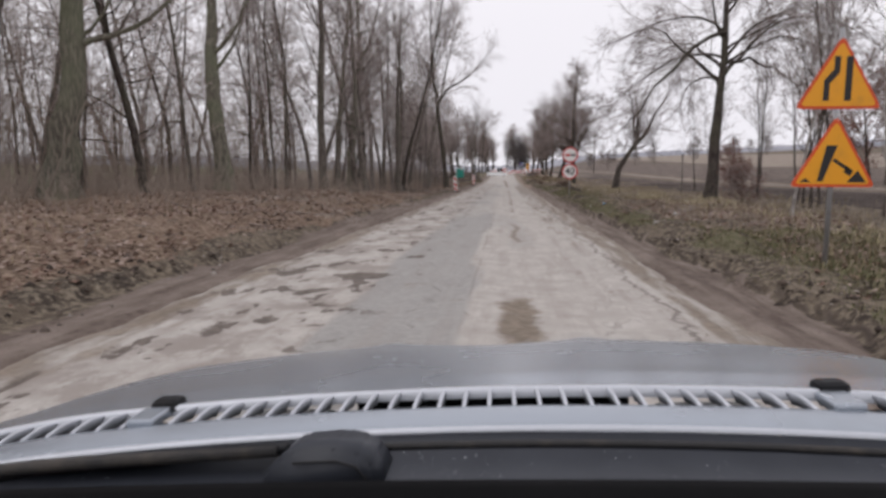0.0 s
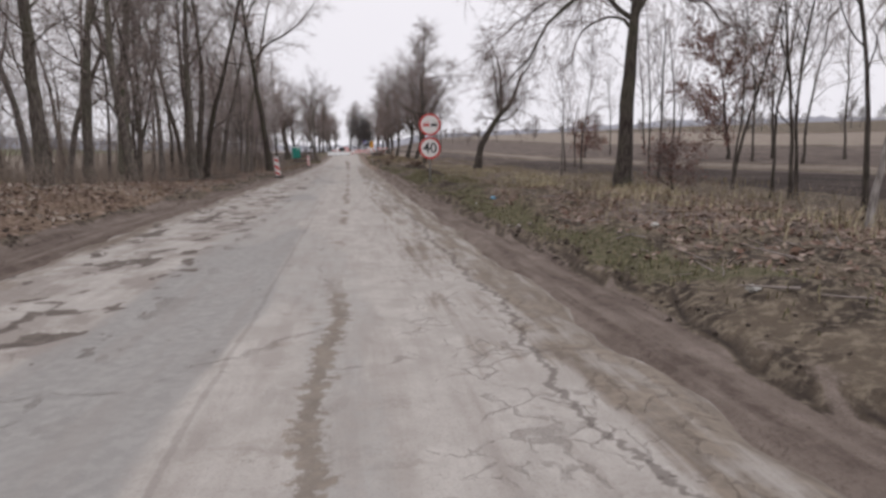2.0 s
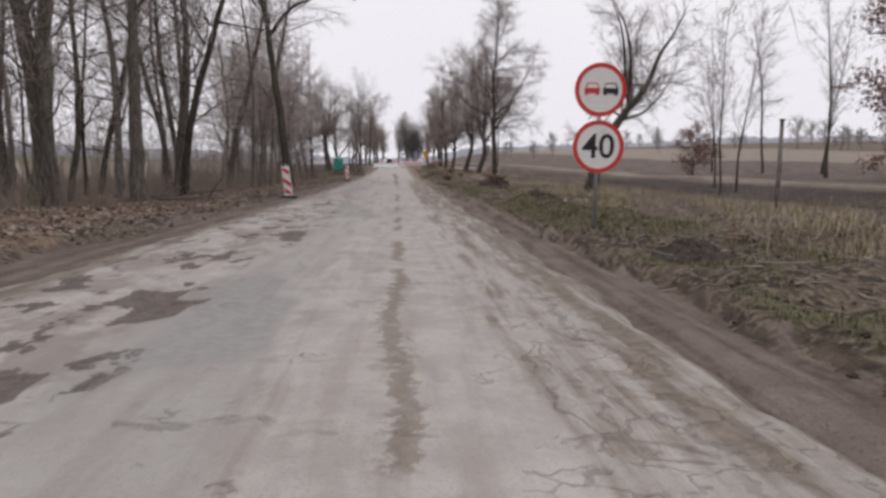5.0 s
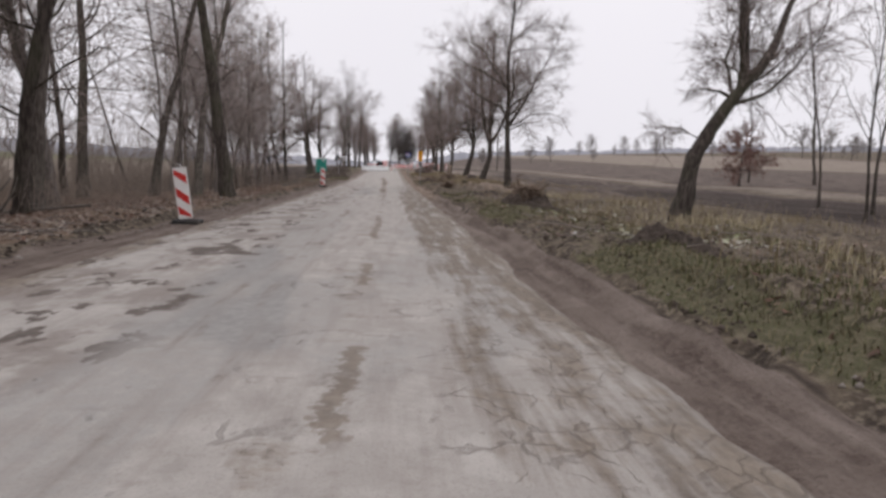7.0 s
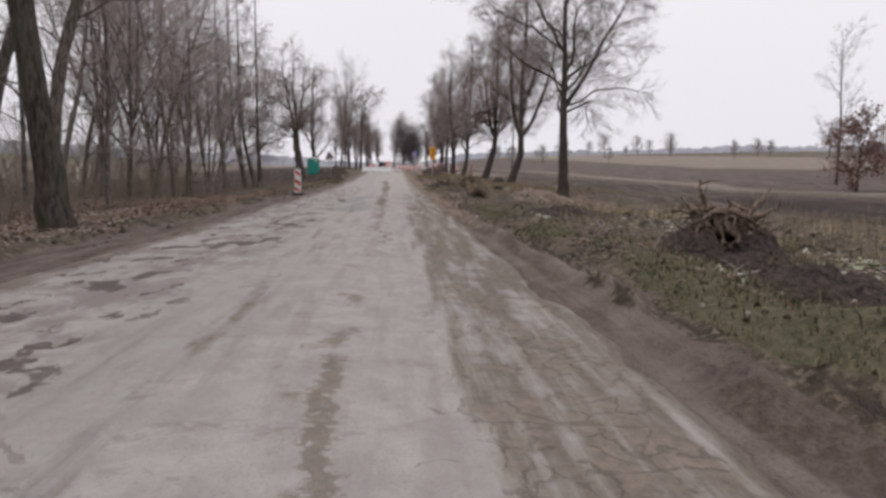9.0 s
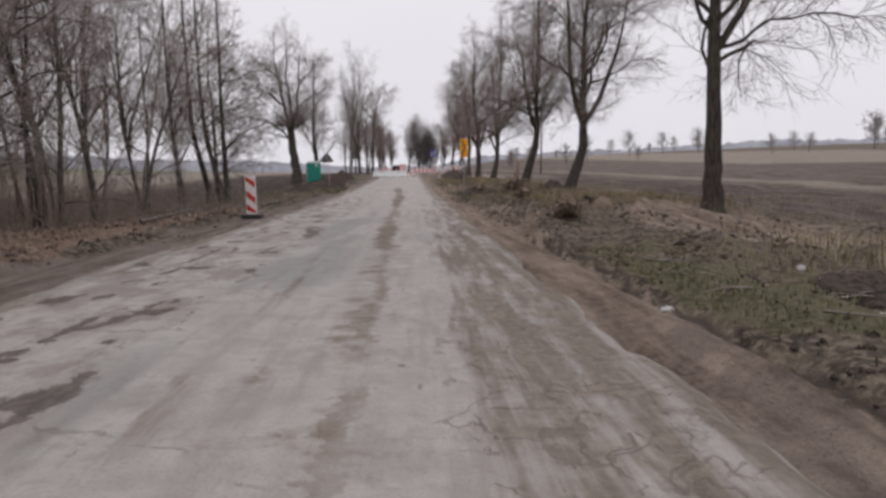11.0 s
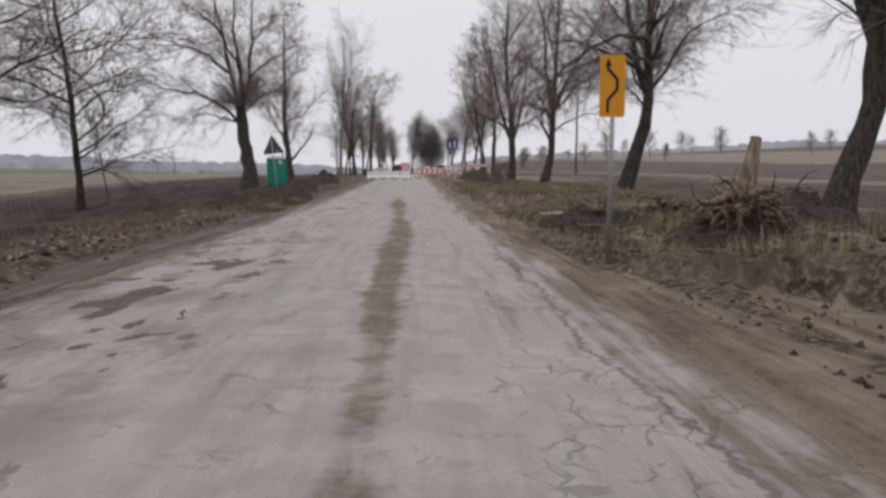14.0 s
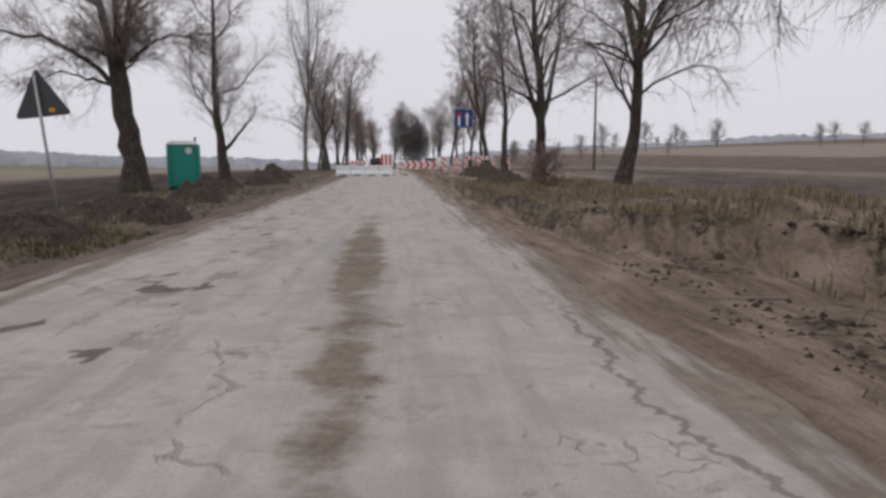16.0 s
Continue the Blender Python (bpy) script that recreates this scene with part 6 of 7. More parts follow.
# two yellow warning triangles on one post
s = empty_thing("warning_sign", pose(4.28, 11.07, ground_at(4.28, 11.07)), "two yellow warning triangles on one steel post", "road sign")
g0 = ground_at(4.28, 11.07)
post(s, 0.0, -0.3, 3.06 - g0)
for z0, cx in ((1.10 - g0, 0.0), (2.07 - g0, 0.0)):
    plate = part("border_plate", b_plate(tri_poly(1.03, z0, cx, 0, 0.05), 0.0, 0.012), ORANGE_RED, s, "orange-red triangular border plate")
    part("face", b_plate(tri_poly(1.03, z0, cx, 0.035, 0.04), -0.003, 0.0), YELLOW, plate, "yellow reflective face")
    clamp(s, 0, z0 + 0.15)
    clamp(s, 0, z0 + 0.55)
    if z0 > 1.5:   # narrowing road
        part("symbol_bar", b_plate([(-0.19, z0 + 0.10), (-0.12, z0 + 0.10), (-0.12, z0 + 0.31), (-0.01, z0 + 0.44), (-0.01, z0 + 0.64), (-0.08, z0 + 0.64), (-0.08, z0 + 0.48), (-0.19, z0 + 0.35)][::1], -0.006, -0.003), BLACK, plate, "black kinked bar")
        part("symbol_bar", b_plate([(0.06, z0 + 0.10), (0.14, z0 + 0.10), (0.14, z0 + 0.64), (0.06, z0 + 0.64)], -0.006, -0.003), BLACK, plate, "black straight bar")
    else:          # works symbol as plain shapes
        part("symbol_heap", b_plate([(0.17, z0 + 0.06), (0.40, z0 + 0.06), (0.29, z0 + 0.21)], -0.006, -0.003), BLACK, plate, "black heap shape")
        part("symbol_heap", b_plate([(-0.40, z0 + 0.06), (-0.26, z0 + 0.06), (-0.33, z0 + 0.11)], -0.006, -0.003), BLACK, plate, "small black heap shape")
        part("symbol_bar", b_plate([(-0.02, z0 + 0.33), (0.01, z0 + 0.36), (0.20, z0 + 0.23), (0.17, z0 + 0.20)], -0.006, -0.003), BLACK, plate, "black slanted bar")
        part("symbol_bar", b_plate([(-0.19, z0 + 0.07), (-0.12, z0 + 0.07), (0.03, z0 + 0.52), (-0.10, z0 + 0.52)], -0.006, -0.003), BLACK, plate, "black leaning bar")
        part("symbol_blade", b_plate([(0.12, z0 + 0.19), (0.20, z0 + 0.14), (0.24, z0 + 0.20), (0.17, z0 + 0.26)], -0.006, -0.003), BLACK, plate, "black blade shape")


def text_mesh(body, size):
    c_ = bpy.data.curves.new("digits", "FONT")
    c_.body, c_.size, c_.align_x, c_.align_y, c_.extrude = body, size, "CENTER", "CENTER", 0.002
    c_.offset = 0.006
    o = bpy.data.objects.new("digits", c_)
    scene.collection.objects.link(o)
    bpy.context.view_layer.update()
    m = bpy.data.meshes.new_from_object(o.evaluated_get(bpy.context.evaluated_depsgraph_get()))
    bpy.data.objects.remove(o)
    m.transform(Matrix.Rotation(radians(90), 4, "X"))
    return m


# round prohibition signs
g0 = ground_at(3.4, 34.78)
s = empty_thing("speed_sign", pose(3.4, 34.78, g0, 0, 0, 0), "round no-overtaking and 40 limit signs on one post", "road sign")
post(s, 0.0, -0.3, 2.60 - g0)
for zc in (2.25 - g0, 1.42 - g0):
    bm = b_plate(disc(0.39, 40, 0, zc), 0.0, 0.012)
    plate = part("plate", bm, WHITE, s, "round white plate")
    rim = b_ring(0.325, 0.39, -0.004, 0.0, 40)
    bmesh.ops.translate(rim, verts=rim.verts, vec=(0, 0, zc))
    part("rim", rim, RED, plate, "red ring")
    clamp(s, 0, zc + 0.2)
    clamp(s, 0, zc - 0.2)
    if zc > 1.5 - g0:
        for cx, mat_, nm in ((-0.13, RED, "red car shape"), (0.15, BLACK, "black car shape")):
            bm = b_plate([(cx - 0.115, zc - 0.055), (cx + 0.115, zc - 0.055), (cx + 0.115, zc + 0.025), (cx - 0.115, zc + 0.025)], -0.004, 0.0)
            for wheel_x in (cx - 0.08, cx + 0.08):
                b_plate([(wheel_x - 0.022, zc - 0.08), (wheel_x + 0.022, zc - 0.08), (wheel_x + 0.022, zc - 0.055), (wheel_x - 0.022, zc - 0.055)], -0.004, 0.0, bm)
            for side_ in (-1, 1):
                b_plate([(cx + side_ * 0.105, zc + 0.025), (cx + side_ * 0.088, zc + 0.025), (cx + side_ * 0.066, zc + 0.085), (cx + side_ * 0.082, zc + 0.085)][::side_], -0.004, 0.0, bm)
            b_plate([(cx - 0.082, zc + 0.085), (cx + 0.082, zc + 0.085), (cx + 0.075, zc + 0.10), (cx - 0.075, zc + 0.10)], -0.004, 0.0, bm)
            part("symbol_car", bm, mat_, plate, nm)
    else:
        m = text_mesh("40", 0.50)
        m.materials.clear()
        m.materials.append(BLACK)
        d_ = part("digits", m, None, plate, "black figures 40")
        d_.location = (0, -0.003, zc - 0.01)


def beacon(x, y, lean, label, z=None):
    """A striped guide beacon on a rubber foot."""
    ob = empty_thing("guide_beacon", pose(x, y, (ground_at(x, y) if z is None else z) + 0.02, 0, 0, 0), label, "beacon", "striped guide beacons")
    foot = part("foot", b_box(-0.26, 0.26, -0.13, 0.24, 0, 0.09, 0.025), RUBBER, ob, "black rubber foot block")
    W, H0, H1 = 0.265, 0.11, 1.13
    board = part("board", b_plate(rounded([(-W / 2, H0), (W / 2, H0), (W / 2, H1), (-W / 2, H1)], 0.025), -0.02, 0.02), WHITE, ob, "white plastic board")
    part("handle", b_tube([(-0.03, 0, H1 - 0.01), (-0.03, 0, H1 + 0.07), (0.03, 0, H1 + 0.07), (0.03, 0, H1 - 0.01)], 0.012, 6), WHITE, ob)
    slope = 0.20
    w = W / 2 - 0.018
    for zc in (0.20, 0.56, 0.98):
        lo, hi = zc - 0.085, zc + 0.085
        pts = [(-w, lo + slope * 0.5), (w, lo - slope * 0.5), (w, hi - slope * 0.5), (-w, hi + slope * 0.5)]
        pts = [(px_, min(max(pz_, H0 + 0.02), H1 - 0.03)) for px_, pz_ in pts]
        part("stripe", b_plate(pts, -0.024, -0.02), RED, ob, "red reflective stripe")
    for c_ in ob.children:
        if c_ is not foot:
            c_.matrix_local = Matrix.Rotation(radians(lean), 4, "Y")
    return ob


beacon(-3.40, 47.75, -6.5, "red and white striped guide beacon, leaning", -0.06)
beacon(-3.48, 73.88, -1.0, "red and white striped guide beacon", 0.0)

# yellow board with the shifted lane
g0 = ground_at(2.92, 82.45)
s = empty_thing("lane_shift_sign", pose(2.92, 82.45, g0), "tall yellow board with a kinked black arrow", "road sign")
post(s, 0.02, -0.3, 2.55 - g0, 0.026)
bd = part("board", b_plate(rounded([(-0.158, 1.90 - g0), (0.158, 1.90 - g0), (0.158, 2.64 - g0), (-0.158, 2.64 - g0)], 0.03), 0.0, 0.01), YELLOW, s, "yellow rectangular board")
clamp(s, 0.02, 2.05 - g0)
clamp(s, 0.02, 2.48 - g0)
zz = 1.90 - g0
line = [(-0.055, 0.06), (-0.055, 0.20), (0.055, 0.33), (0.055, 0.45), (-0.06, 0.57), (-0.06, 0.64)]
for (xa, za), (xb, zb) in zip(line, line[1:]):
    d_ = Vector((xb - xa, zb - za)).normalized()
    nx_, nz_ = -d_.y * 0.018, d_.x * 0.018
    ex, ez = d_ * 0.008
    part("arrow_line", b_plate([(xa + nx_ - ex, zz + za + nz_ - ez), (xa - nx_ - ex, zz + za - nz_ - ez), (xb - nx_ + ex, zz + zb - nz_ + ez), (xb + nx_ + ex, zz + zb + nz_ + ez)], -0.004, 0.0), BLACK, bd)
part("arrow_head", b_plate([(-0.10, zz + 0.61), (-0.02, zz + 0.61), (-0.06, zz + 0.70)], -0.004, 0.0), BLACK, bd)

# blue lane board
g0 = ground_at(2.75, 109.5)
s = empty_thing("lane_sign", pose(2.75, 109.5, g0), "blue square lane sign on a steel post", "road sign")
post(s, 0.0, -0.3, 3.3 - g0)
z0 = 2.75 - g0
bd = part("board", b_plate(rounded([(-0.30, z0), (0.30, z0), (0.30, z0 + 0.58), (-0.30, z0 + 0.58)], 0.03), 0.0, 0.012), BLUE, s, "blue square board")
part("lane_bar", b_plate([(0.07, z0 + 0.05), (0.15, z0 + 0.05), (0.15, z0 + 0.34), (0.19, z0 + 0.34), (0.11, z0 + 0.50), (0.03, z0 + 0.34), (0.07, z0 + 0.34)], -0.004, 0.0), WHITE, bd, "white arrow")
part("lane_bar", b_plate([(-0.20, z0 + 0.05), (-0.12, z0 + 0.05), (-0.12, z0 + 0.36), (-0.20, z0 + 0.36)], -0.004, 0.0), WHITE, bd, "white bar")
part("lane_bar", b_plate([(-0.24, z0 + 0.37), (-0.08, z0 + 0.37), (-0.08, z0 + 0.46), (-0.24, z0 + 0.46)], -0.004, 0.0), RED, bd, "red bar")

# back of a warning triangle that faces the other way
g0 = ground_at(-4.45, 98.1)
s = empty_thing("triangle_sign", pose(-4.45, 98.1, g0), "dark back of a triangular sign, leaning post", "road sign")
post(s, 0.02, -0.3, 2.62 - g0, 0.022, y=-0.03, lean=-0.24)
bd = part("plate", b_plate(tri_poly(0.80, 2.03 - g0, -0.17, 0, 0.05), 0.0, 0.012), SIGN_BACK, s, "dark grey back plate")
bd.matrix_local = Matrix.Translation((-0.17, 0, 2.3 - g0)) @ Matrix.Rotation(radians(-6), 4, "Y") @ Matrix.Translation((0.17, 0, g0 - 2.3))
part("sticker", b_plate([(-0.06, 2.10 - g0), (0.02, 2.10 - g0), (0.02, 2.16 - g0), (-0.06, 2.16 - g0)], -0.004, 0.0), YELLOW, s, "small yellow sticker")

# portable toilet
gz = ground_at(-8.05, 114.6)
t_ = empty_thing("portable_toilet", pose(-8.05, 114.6, gz - 0.02, 0, 0, 14), "green plastic portable toilet with a white roof", "portable toilet")
part("base", b_box(-0.58, 0.58, -0.58, 0.58, 0.0, 0.14, 0.02), CAR_DARK, t_, "dark skid base")
part("cabin", b_box(-0.54, 0.54, -0.54, 0.54, 0.14, 1.82, 0.03), TOILET_GREEN, t_, "green moulded walls")
for sx in (-1, 1):
    for sy in (-1, 1):
        part("corner_post", b_box(sx * 0.54 - 0.05, sx * 0.54 + 0.05, sy * 0.54 - 0.05, sy * 0.54 + 0.05, 0.14, 1.82, 0.02), TOILET_GREEN, t_)
roof = b_box(-0.60, 0.60, -0.60, 0.60, 1.80, 1.98, 0.05)
for v in roof.verts:
    if v.co.z > 1.9:
        v.co.x *= 0.82
        v.co.y *= 0.82
part("roof", roof, TOILET_WHITE, t_, "white translucent roof")
door = part("door", b_box(-0.40, 0.40, -0.565, -0.535, 0.20, 1.76, 0.01), TOILET_GREEN, t_)
part("rib", b_box(-0.36, 0.36, -0.575, -0.56, 0.96, 0.99, 0.004), TOILET_GREEN, door)
part("badge", b_plate(disc(0.13, 20, 0.22, 1.60), -0.572, -0.562), TOILET_WHITE, door, "round white badge")
part("vent_pipe", b_tube([(0.42, 0.40, 1.85), (0.42, 0.40, 2.18)], 0.04, 10), CAR_DARK, t_)

# road works across the road
bz = 1.10


def barrier(x, y, label):
    ob = empty_thing("barrier_block", pose(x, y, float(road_z(y)) + 0.0), label, "barrier", "white barrier blocks")
    prof = [(-0.24, 0), (0.24, 0), (0.24, 0.20), (0.11, 0.38), (0.085, 0.76), (-0.085, 0.76), (-0.11, 0.38), (-0.24, 0.20)]
    bm = bmesh.new()
    a = [bm.verts.new((-0.49, py_, pz_)) for py_, pz_ in prof]
    b = [bm.verts.new((0.49, py_, pz_)) for py_, pz_ in prof]
    bm.faces.new(a[::-1])
    bm.faces.new(b)
    for i_ in range(len(prof)):
        j_ = (i_ + 1) % len(prof)
        bm.faces.new((a[i_], a[j_], b[j_], b[i_]))
    bmesh.ops.recalc_face_normals(bm, faces=bm.faces)
    bmesh.ops.bevel(bm, geom=list(bm.edges), offset=0.015, segments=1, affect="EDGES")
    part("block", bm, TOILET_WHITE, ob, "white plastic block")
    # solid dark block put in for the shade of a fork slot
    part("slot_dark_block", b_box(-0.25, 0.25, -0.246, -0.20, 0.02, 0.09), CAR_DARK, ob)
    return ob


b0 = barrier(-3.25, 134.0, "white water-filled barrier block across the road")
for i in range(1, 4):
    copy_thing(b0, pose(-3.25 + 1.02 * i, 134.0 + 0.06 * (i % 2), float(road_z(134.0)), 0, 0, 2 * (i % 3 - 1)))


def striped_board(x, y, z, w, h, n, label, chevron=False, name="striped_board"):
    ob = empty_thing(name, pose(x, y, ground_at(x, y) if abs(x) > 3 else float(road_z(y))), label, "barrier board", "striped boards at the road works")
    gz_ = z - ob.location.z
    bd_ = part("board", b_box(-w / 2, w / 2, -0.012, 0.012, gz_, gz_ + h, 0.004), WHITE, ob, "white board")
    st = w / n
    for i_ in range(n):
        xa = -w / 2 + i_ * st
        if chevron:
            pl = [(xa + 0.10 * st, gz_ + 0.02), (xa + 0.50 * st, gz_ + 0.02), (xa + 0.95 * st, gz_ + h / 2), (xa + 0.50 * st, gz_ + h - 0.02), (xa + 0.10 * st, gz_ + h - 0.02), (xa + 0.55 * st, gz_ + h / 2)]
        else:
            pl = [(xa + 0.02, gz_ + 0.015), (xa + st * 0.5, gz_ + 0.015), (xa + st * 0.5 + 0.0, gz_ + h - 0.015), (xa + 0.02, gz_ + h - 0.015)]
        part("stripe", b_plate(pl, -0.018, -0.012), RED, bd_, "red stripe")
    for sx in (-w / 2 + 0.06, w / 2 - 0.06):
        part("leg", b_tube([(sx, 0.03, -0.1), (sx, 0.03, gz_ + h)], 0.025, 8), STEEL, ob)
        part("foot", b_box(sx - 0.2, sx + 0.2, -0.2, 0.2, 0, 0.08, 0.02), RUBBER, ob)
    return ob


striped_board(-2.3, 134.9, float(road_z(134)) + 0.86, 1.4, 0.25, 5, "red and white striped barrier board")
striped_board(-0.1, 135.0, float(road_z(134)) + 0.70, 0.9, 0.9, 3, "red and white striped barrier board")
striped_board(2.45, 136.5, 1.55, 2.5, 0.62, 5, "red and white chevron board at the bend", True, "chevron_board")
for i, (x, y) in enumerate(((4.2, 136.8), (5.2, 137.4), (6.2, 138.3), (7.4, 139.4), (8.8, 140.5), (4.9, 131.5), (6.4, 132.2), (0.9, 137.5), (10.3, 142.0), (3.7, 129.0))):
    copy_thing(bpy.data.objects["guide_beacon.001"], pose(x, y, ground_at(x, y) + 0.02, 0, 0, 8 * (i % 3 - 1)))
striped_board(6.8, 135.2, ground_at(6.8, 135.2) + 0.75, 2.0, 0.25, 6, "red and white striped barrier board")

# utility poles, culvert pipe, litter
def pole(x, y, h, label):
    ob = empty_thing("utility_pole", pose(x, y, ground_at(x, y)), label, "pole", "wooden poles")
    part("shaft", b_tube([(0, 0, -0.4), (0, 0, h)], [0.14, 0.09], 10), BARK_GREY, ob)
    part("crossarm", b_box(-0.7, 0.7, -0.05, 0.05, h - 0.5, h - 0.4), BARK_GREY, ob)
    for sx in (-0.6, 0, 0.6):
        part("insulator", b_tube([(sx, 0, h - 0.4), (sx, 0, h - 0.26)], 0.035, 8), WHITE, ob)
    return ob


pole(20.5, 150.0, 9.0, "tall dark wooden pole in the field")
bm = b_tube([(0, 0, -0.2), (0.02, 0, 1.0), (0.0, 0.01, 2.5)], [0.065, 0.06, 0.05], 8)
fp = empty_thing("wooden_post", pose(10.9, 42.1, ground_at(10.9, 42.1)), "short weathered post in the rough grass", "post")
part("shaft", bm, BARK_GREY, fp)
part("cap", b_box(-0.06, 0.06, -0.06, 0.06, 2.49, 2.54, 0.01), BARK, fp)

c_ = empty_thing("culvert_pipe", pose(5.10, 72.30, ground_at(5.0, 72.0) + 0.11, 0, 0, -128), "black ribbed drain pipe end in the ditch", "pipe")
bm = bmesh.new()
for i in range(9):
    r_ = 0.125 + 0.012 * (i % 2)
    b_tube([(-0.30 + 0.04 * i, 0, 0), (-0.26 + 0.04 * i, 0, 0)], r_, 20, bm, caps=False)
part("ribbed_wall", bm, RUBBER, c_)
part("bore", b_tube([(-0.29, 0, 0), (0.055, 0, 0)], [0.112, 0.112], 20, caps=False), CAR_DARK, c_)
# dark disc added inside for the shade deep in the open pipe
part("bore_dark_disc", b_tube([(-0.29, 0, 0), (-0.27, 0, 0)], 0.112, 20), CAR_DARK, c_)


def scrap(name, x, y, size, mat, label, seed):
    bm = bmesh.new()
    bmesh.ops.create_icosphere(bm, subdivisions=2, radius=size)
    for v in bm.verts:
        v.co += noise.noise_vector(v.co * (1.6 / size) + Vector((seed, 0, 0))) * size * 0.55
        v.co.z *= 0.6
    me_ = bpy.data.meshes.new(name)
    bm.to_mesh(me_)
    bm.free()
    me_.materials.append(mat)
    o = tagged(new(name, me_), label, "litter")
    o.location = (x, y, ground_at(x, y) + size * 0.35)


scrap("crumpled_bag", 4.0, 27.3, 0.075, LITTER_BLUE, "crumpled pale blue plastic bag on the verge", 3)
for i, (x, y, s_) in enumerate(((2.85, 62.1, 0.06), (3.3, 26.0, 0.05), (4.6, 29.5, 0.06), (4.9, 63.5, 0.05), (5.3, 78.8, 0.07), (6.9, 84.6, 0.06), (3.6, 44.6, 0.04), (5.8, 94.5, 0.05), (3.4, 16.4, 0.05), (5.0, 21.0, 0.06))):
    scrap("white_stone", x, y, s_, LITTER_WHITE, "small pale stone lying on the verge", i + 10)
for i, (x, y) in enumerate(((3.85, 89.35),)):
    bm = b_box(-0.32, 0.32, -0.22, 0.22, -0.04, 0.04, 0.02)
    me_ = bpy.data.meshes.new("concrete_slab")
    bm.to_mesh(me_)
    bm.free()
    me_.materials.append(CONCRETE)
    o = tagged(new("concrete_slab", me_), "flat pale concrete slab lying on soil", "slab", "concrete slabs")
    o.matrix_world = pose(x, y, ground_at(x, y) + 0.02, 3, -2, 15 + 20 * i)


# ---- cars ----
def loft(rows_, bm=None):
    """Skin between rows of points with equal counts."""
    bm = bm or bmesh.new()
    vs = [[bm.verts.new(p_) for p_ in r_] for r_ in rows_]
    for a, b in zip(vs, vs[1:]):
        for i_ in range(len(a) - 1):
            f = bm.faces.new((a[i_], a[i_ + 1], b[i_ + 1], b[i_]))
            f.smooth = True
    return bm


def wheel(parent, x, y, r_=0.31):
    ty = bmesh.new()
    b_tube([(x - 0.09, y, r_), (x + 0.09, y, r_)], r_, 24, ty)
    bmesh.ops.bevel(ty, geom=[e for e in ty.edges if len(e.link_faces) == 2 and e.calc_face_angle(0) > 1.0], offset=0.03, segments=2, affect="EDGES")
    w = part("wheel", ty, RUBBER, parent, "black tyre")
    sgn = 1 if x > 0 else -1
    part("rim", b_tube([(x + sgn * 0.06, y, r_), (x + sgn * 0.098, y, r_)], [0.20, 0.19], 20), STEEL, w, "steel rim")
    return w


def far_car(x, y, turn, paint, label):
    """A hatchback seen from behind, far off."""
    ob = empty_thing("car", pose(x, y, float(road_z(y)), 0, 0, turn), label, "car", "cars at the road works")
    prof = [(-2.0, 0.30), (-2.05, 0.62), (-1.95, 0.95), (-1.55, 1.42), (-0.3, 1.47), (0.55, 1.02), (1.6, 0.88), (1.95, 0.62), (1.95, 0.28)]
    rows_ = []
    for sx, inset in ((-0.84, 1), (-0.80, 0.5), (0.0, 0), (0.80, 0.5), (0.84, 1)):
        rows_.append([(sx * (0.86 if pz_ > 1.1 else 1.0), py_, pz_ - (0.05 * inset if pz_ > 0.8 else 0)) for py_, pz_ in prof])
    bm = loft(rows_)
    for r_ in (rows_[0], rows_[-1]):
        bm.faces.new([bm.verts.new(p_) for p_ in r_])
    bmesh.ops.remove_doubles(bm, verts=bm.verts, dist=1e-4)
    bmesh.ops.recalc_face_normals(bm, faces=bm.faces)
    body = part("body", bm, paint, ob)
    part("rear_window", loft([[(-0.62, -1.94, 1.0), (-0.56, -1.63, 1.36)], [(0.62, -1.94, 1.0), (0.56, -1.63, 1.36)]]), CAR_GLASS, body, "dark rear window")
    part("bumper", b_box(-0.80, 0.80, -2.12, -1.98, 0.28, 0.55, 0.04), CAR_DARK, ob, "dark rear bumper")
    part("plate", b_box(-0.26, 0.26, -2.13, -2.11, 0.58, 0.69), WHITE, ob)
    for sx in (-0.68, 0.68):
        part("tail_lamp", b_box(sx - 0.11, sx + 0.11, -2.09, -2.0, 0.66, 0.88, 0.02), LAMP_RED, ob, "red tail lamp")
        wheel(ob, sx * 1.12, -1.25)
        wheel(ob, sx * 1.12, 1.25)
    return ob


far_car(-1.1, 151.0, 0, CAR_DARK, "dark hatchback driving away on the far road")
far_car(-2.0, 160.0, 180, CAR_PALE, "pale car coming through the road works")
far_car(4.6, 149.0, -25, CAR_PALE, "pale car turning off beside the road works")


# the silver car at the start of the drive: its bonnet, air grille and wiper lie just ahead of the eye
CAR_X, CAR_Y = 0.172, 2.772
own = empty_thing("silver_car", pose(CAR_X, CAR_Y, 0.0, 0, -3.6, 0), "silver car with a slatted bonnet grille", "car")


def back(x):
    """How far the windscreen's foot sweeps back at the sides."""
    return -0.035 * ((x - 0.05) / 0.6) ** 2


def crown(x):
    """How far the scuttle falls off towards the sides."""
    return -0.036 * (x - 0.05) ** 2 - 0.25 * max(0.0, abs(x - 0.05) - 0.62) ** 2


def cowl_rows(pairs):
    return [[(u, d + back(u), z_ + crown(u)) for u in us] for d, z_ in pairs]


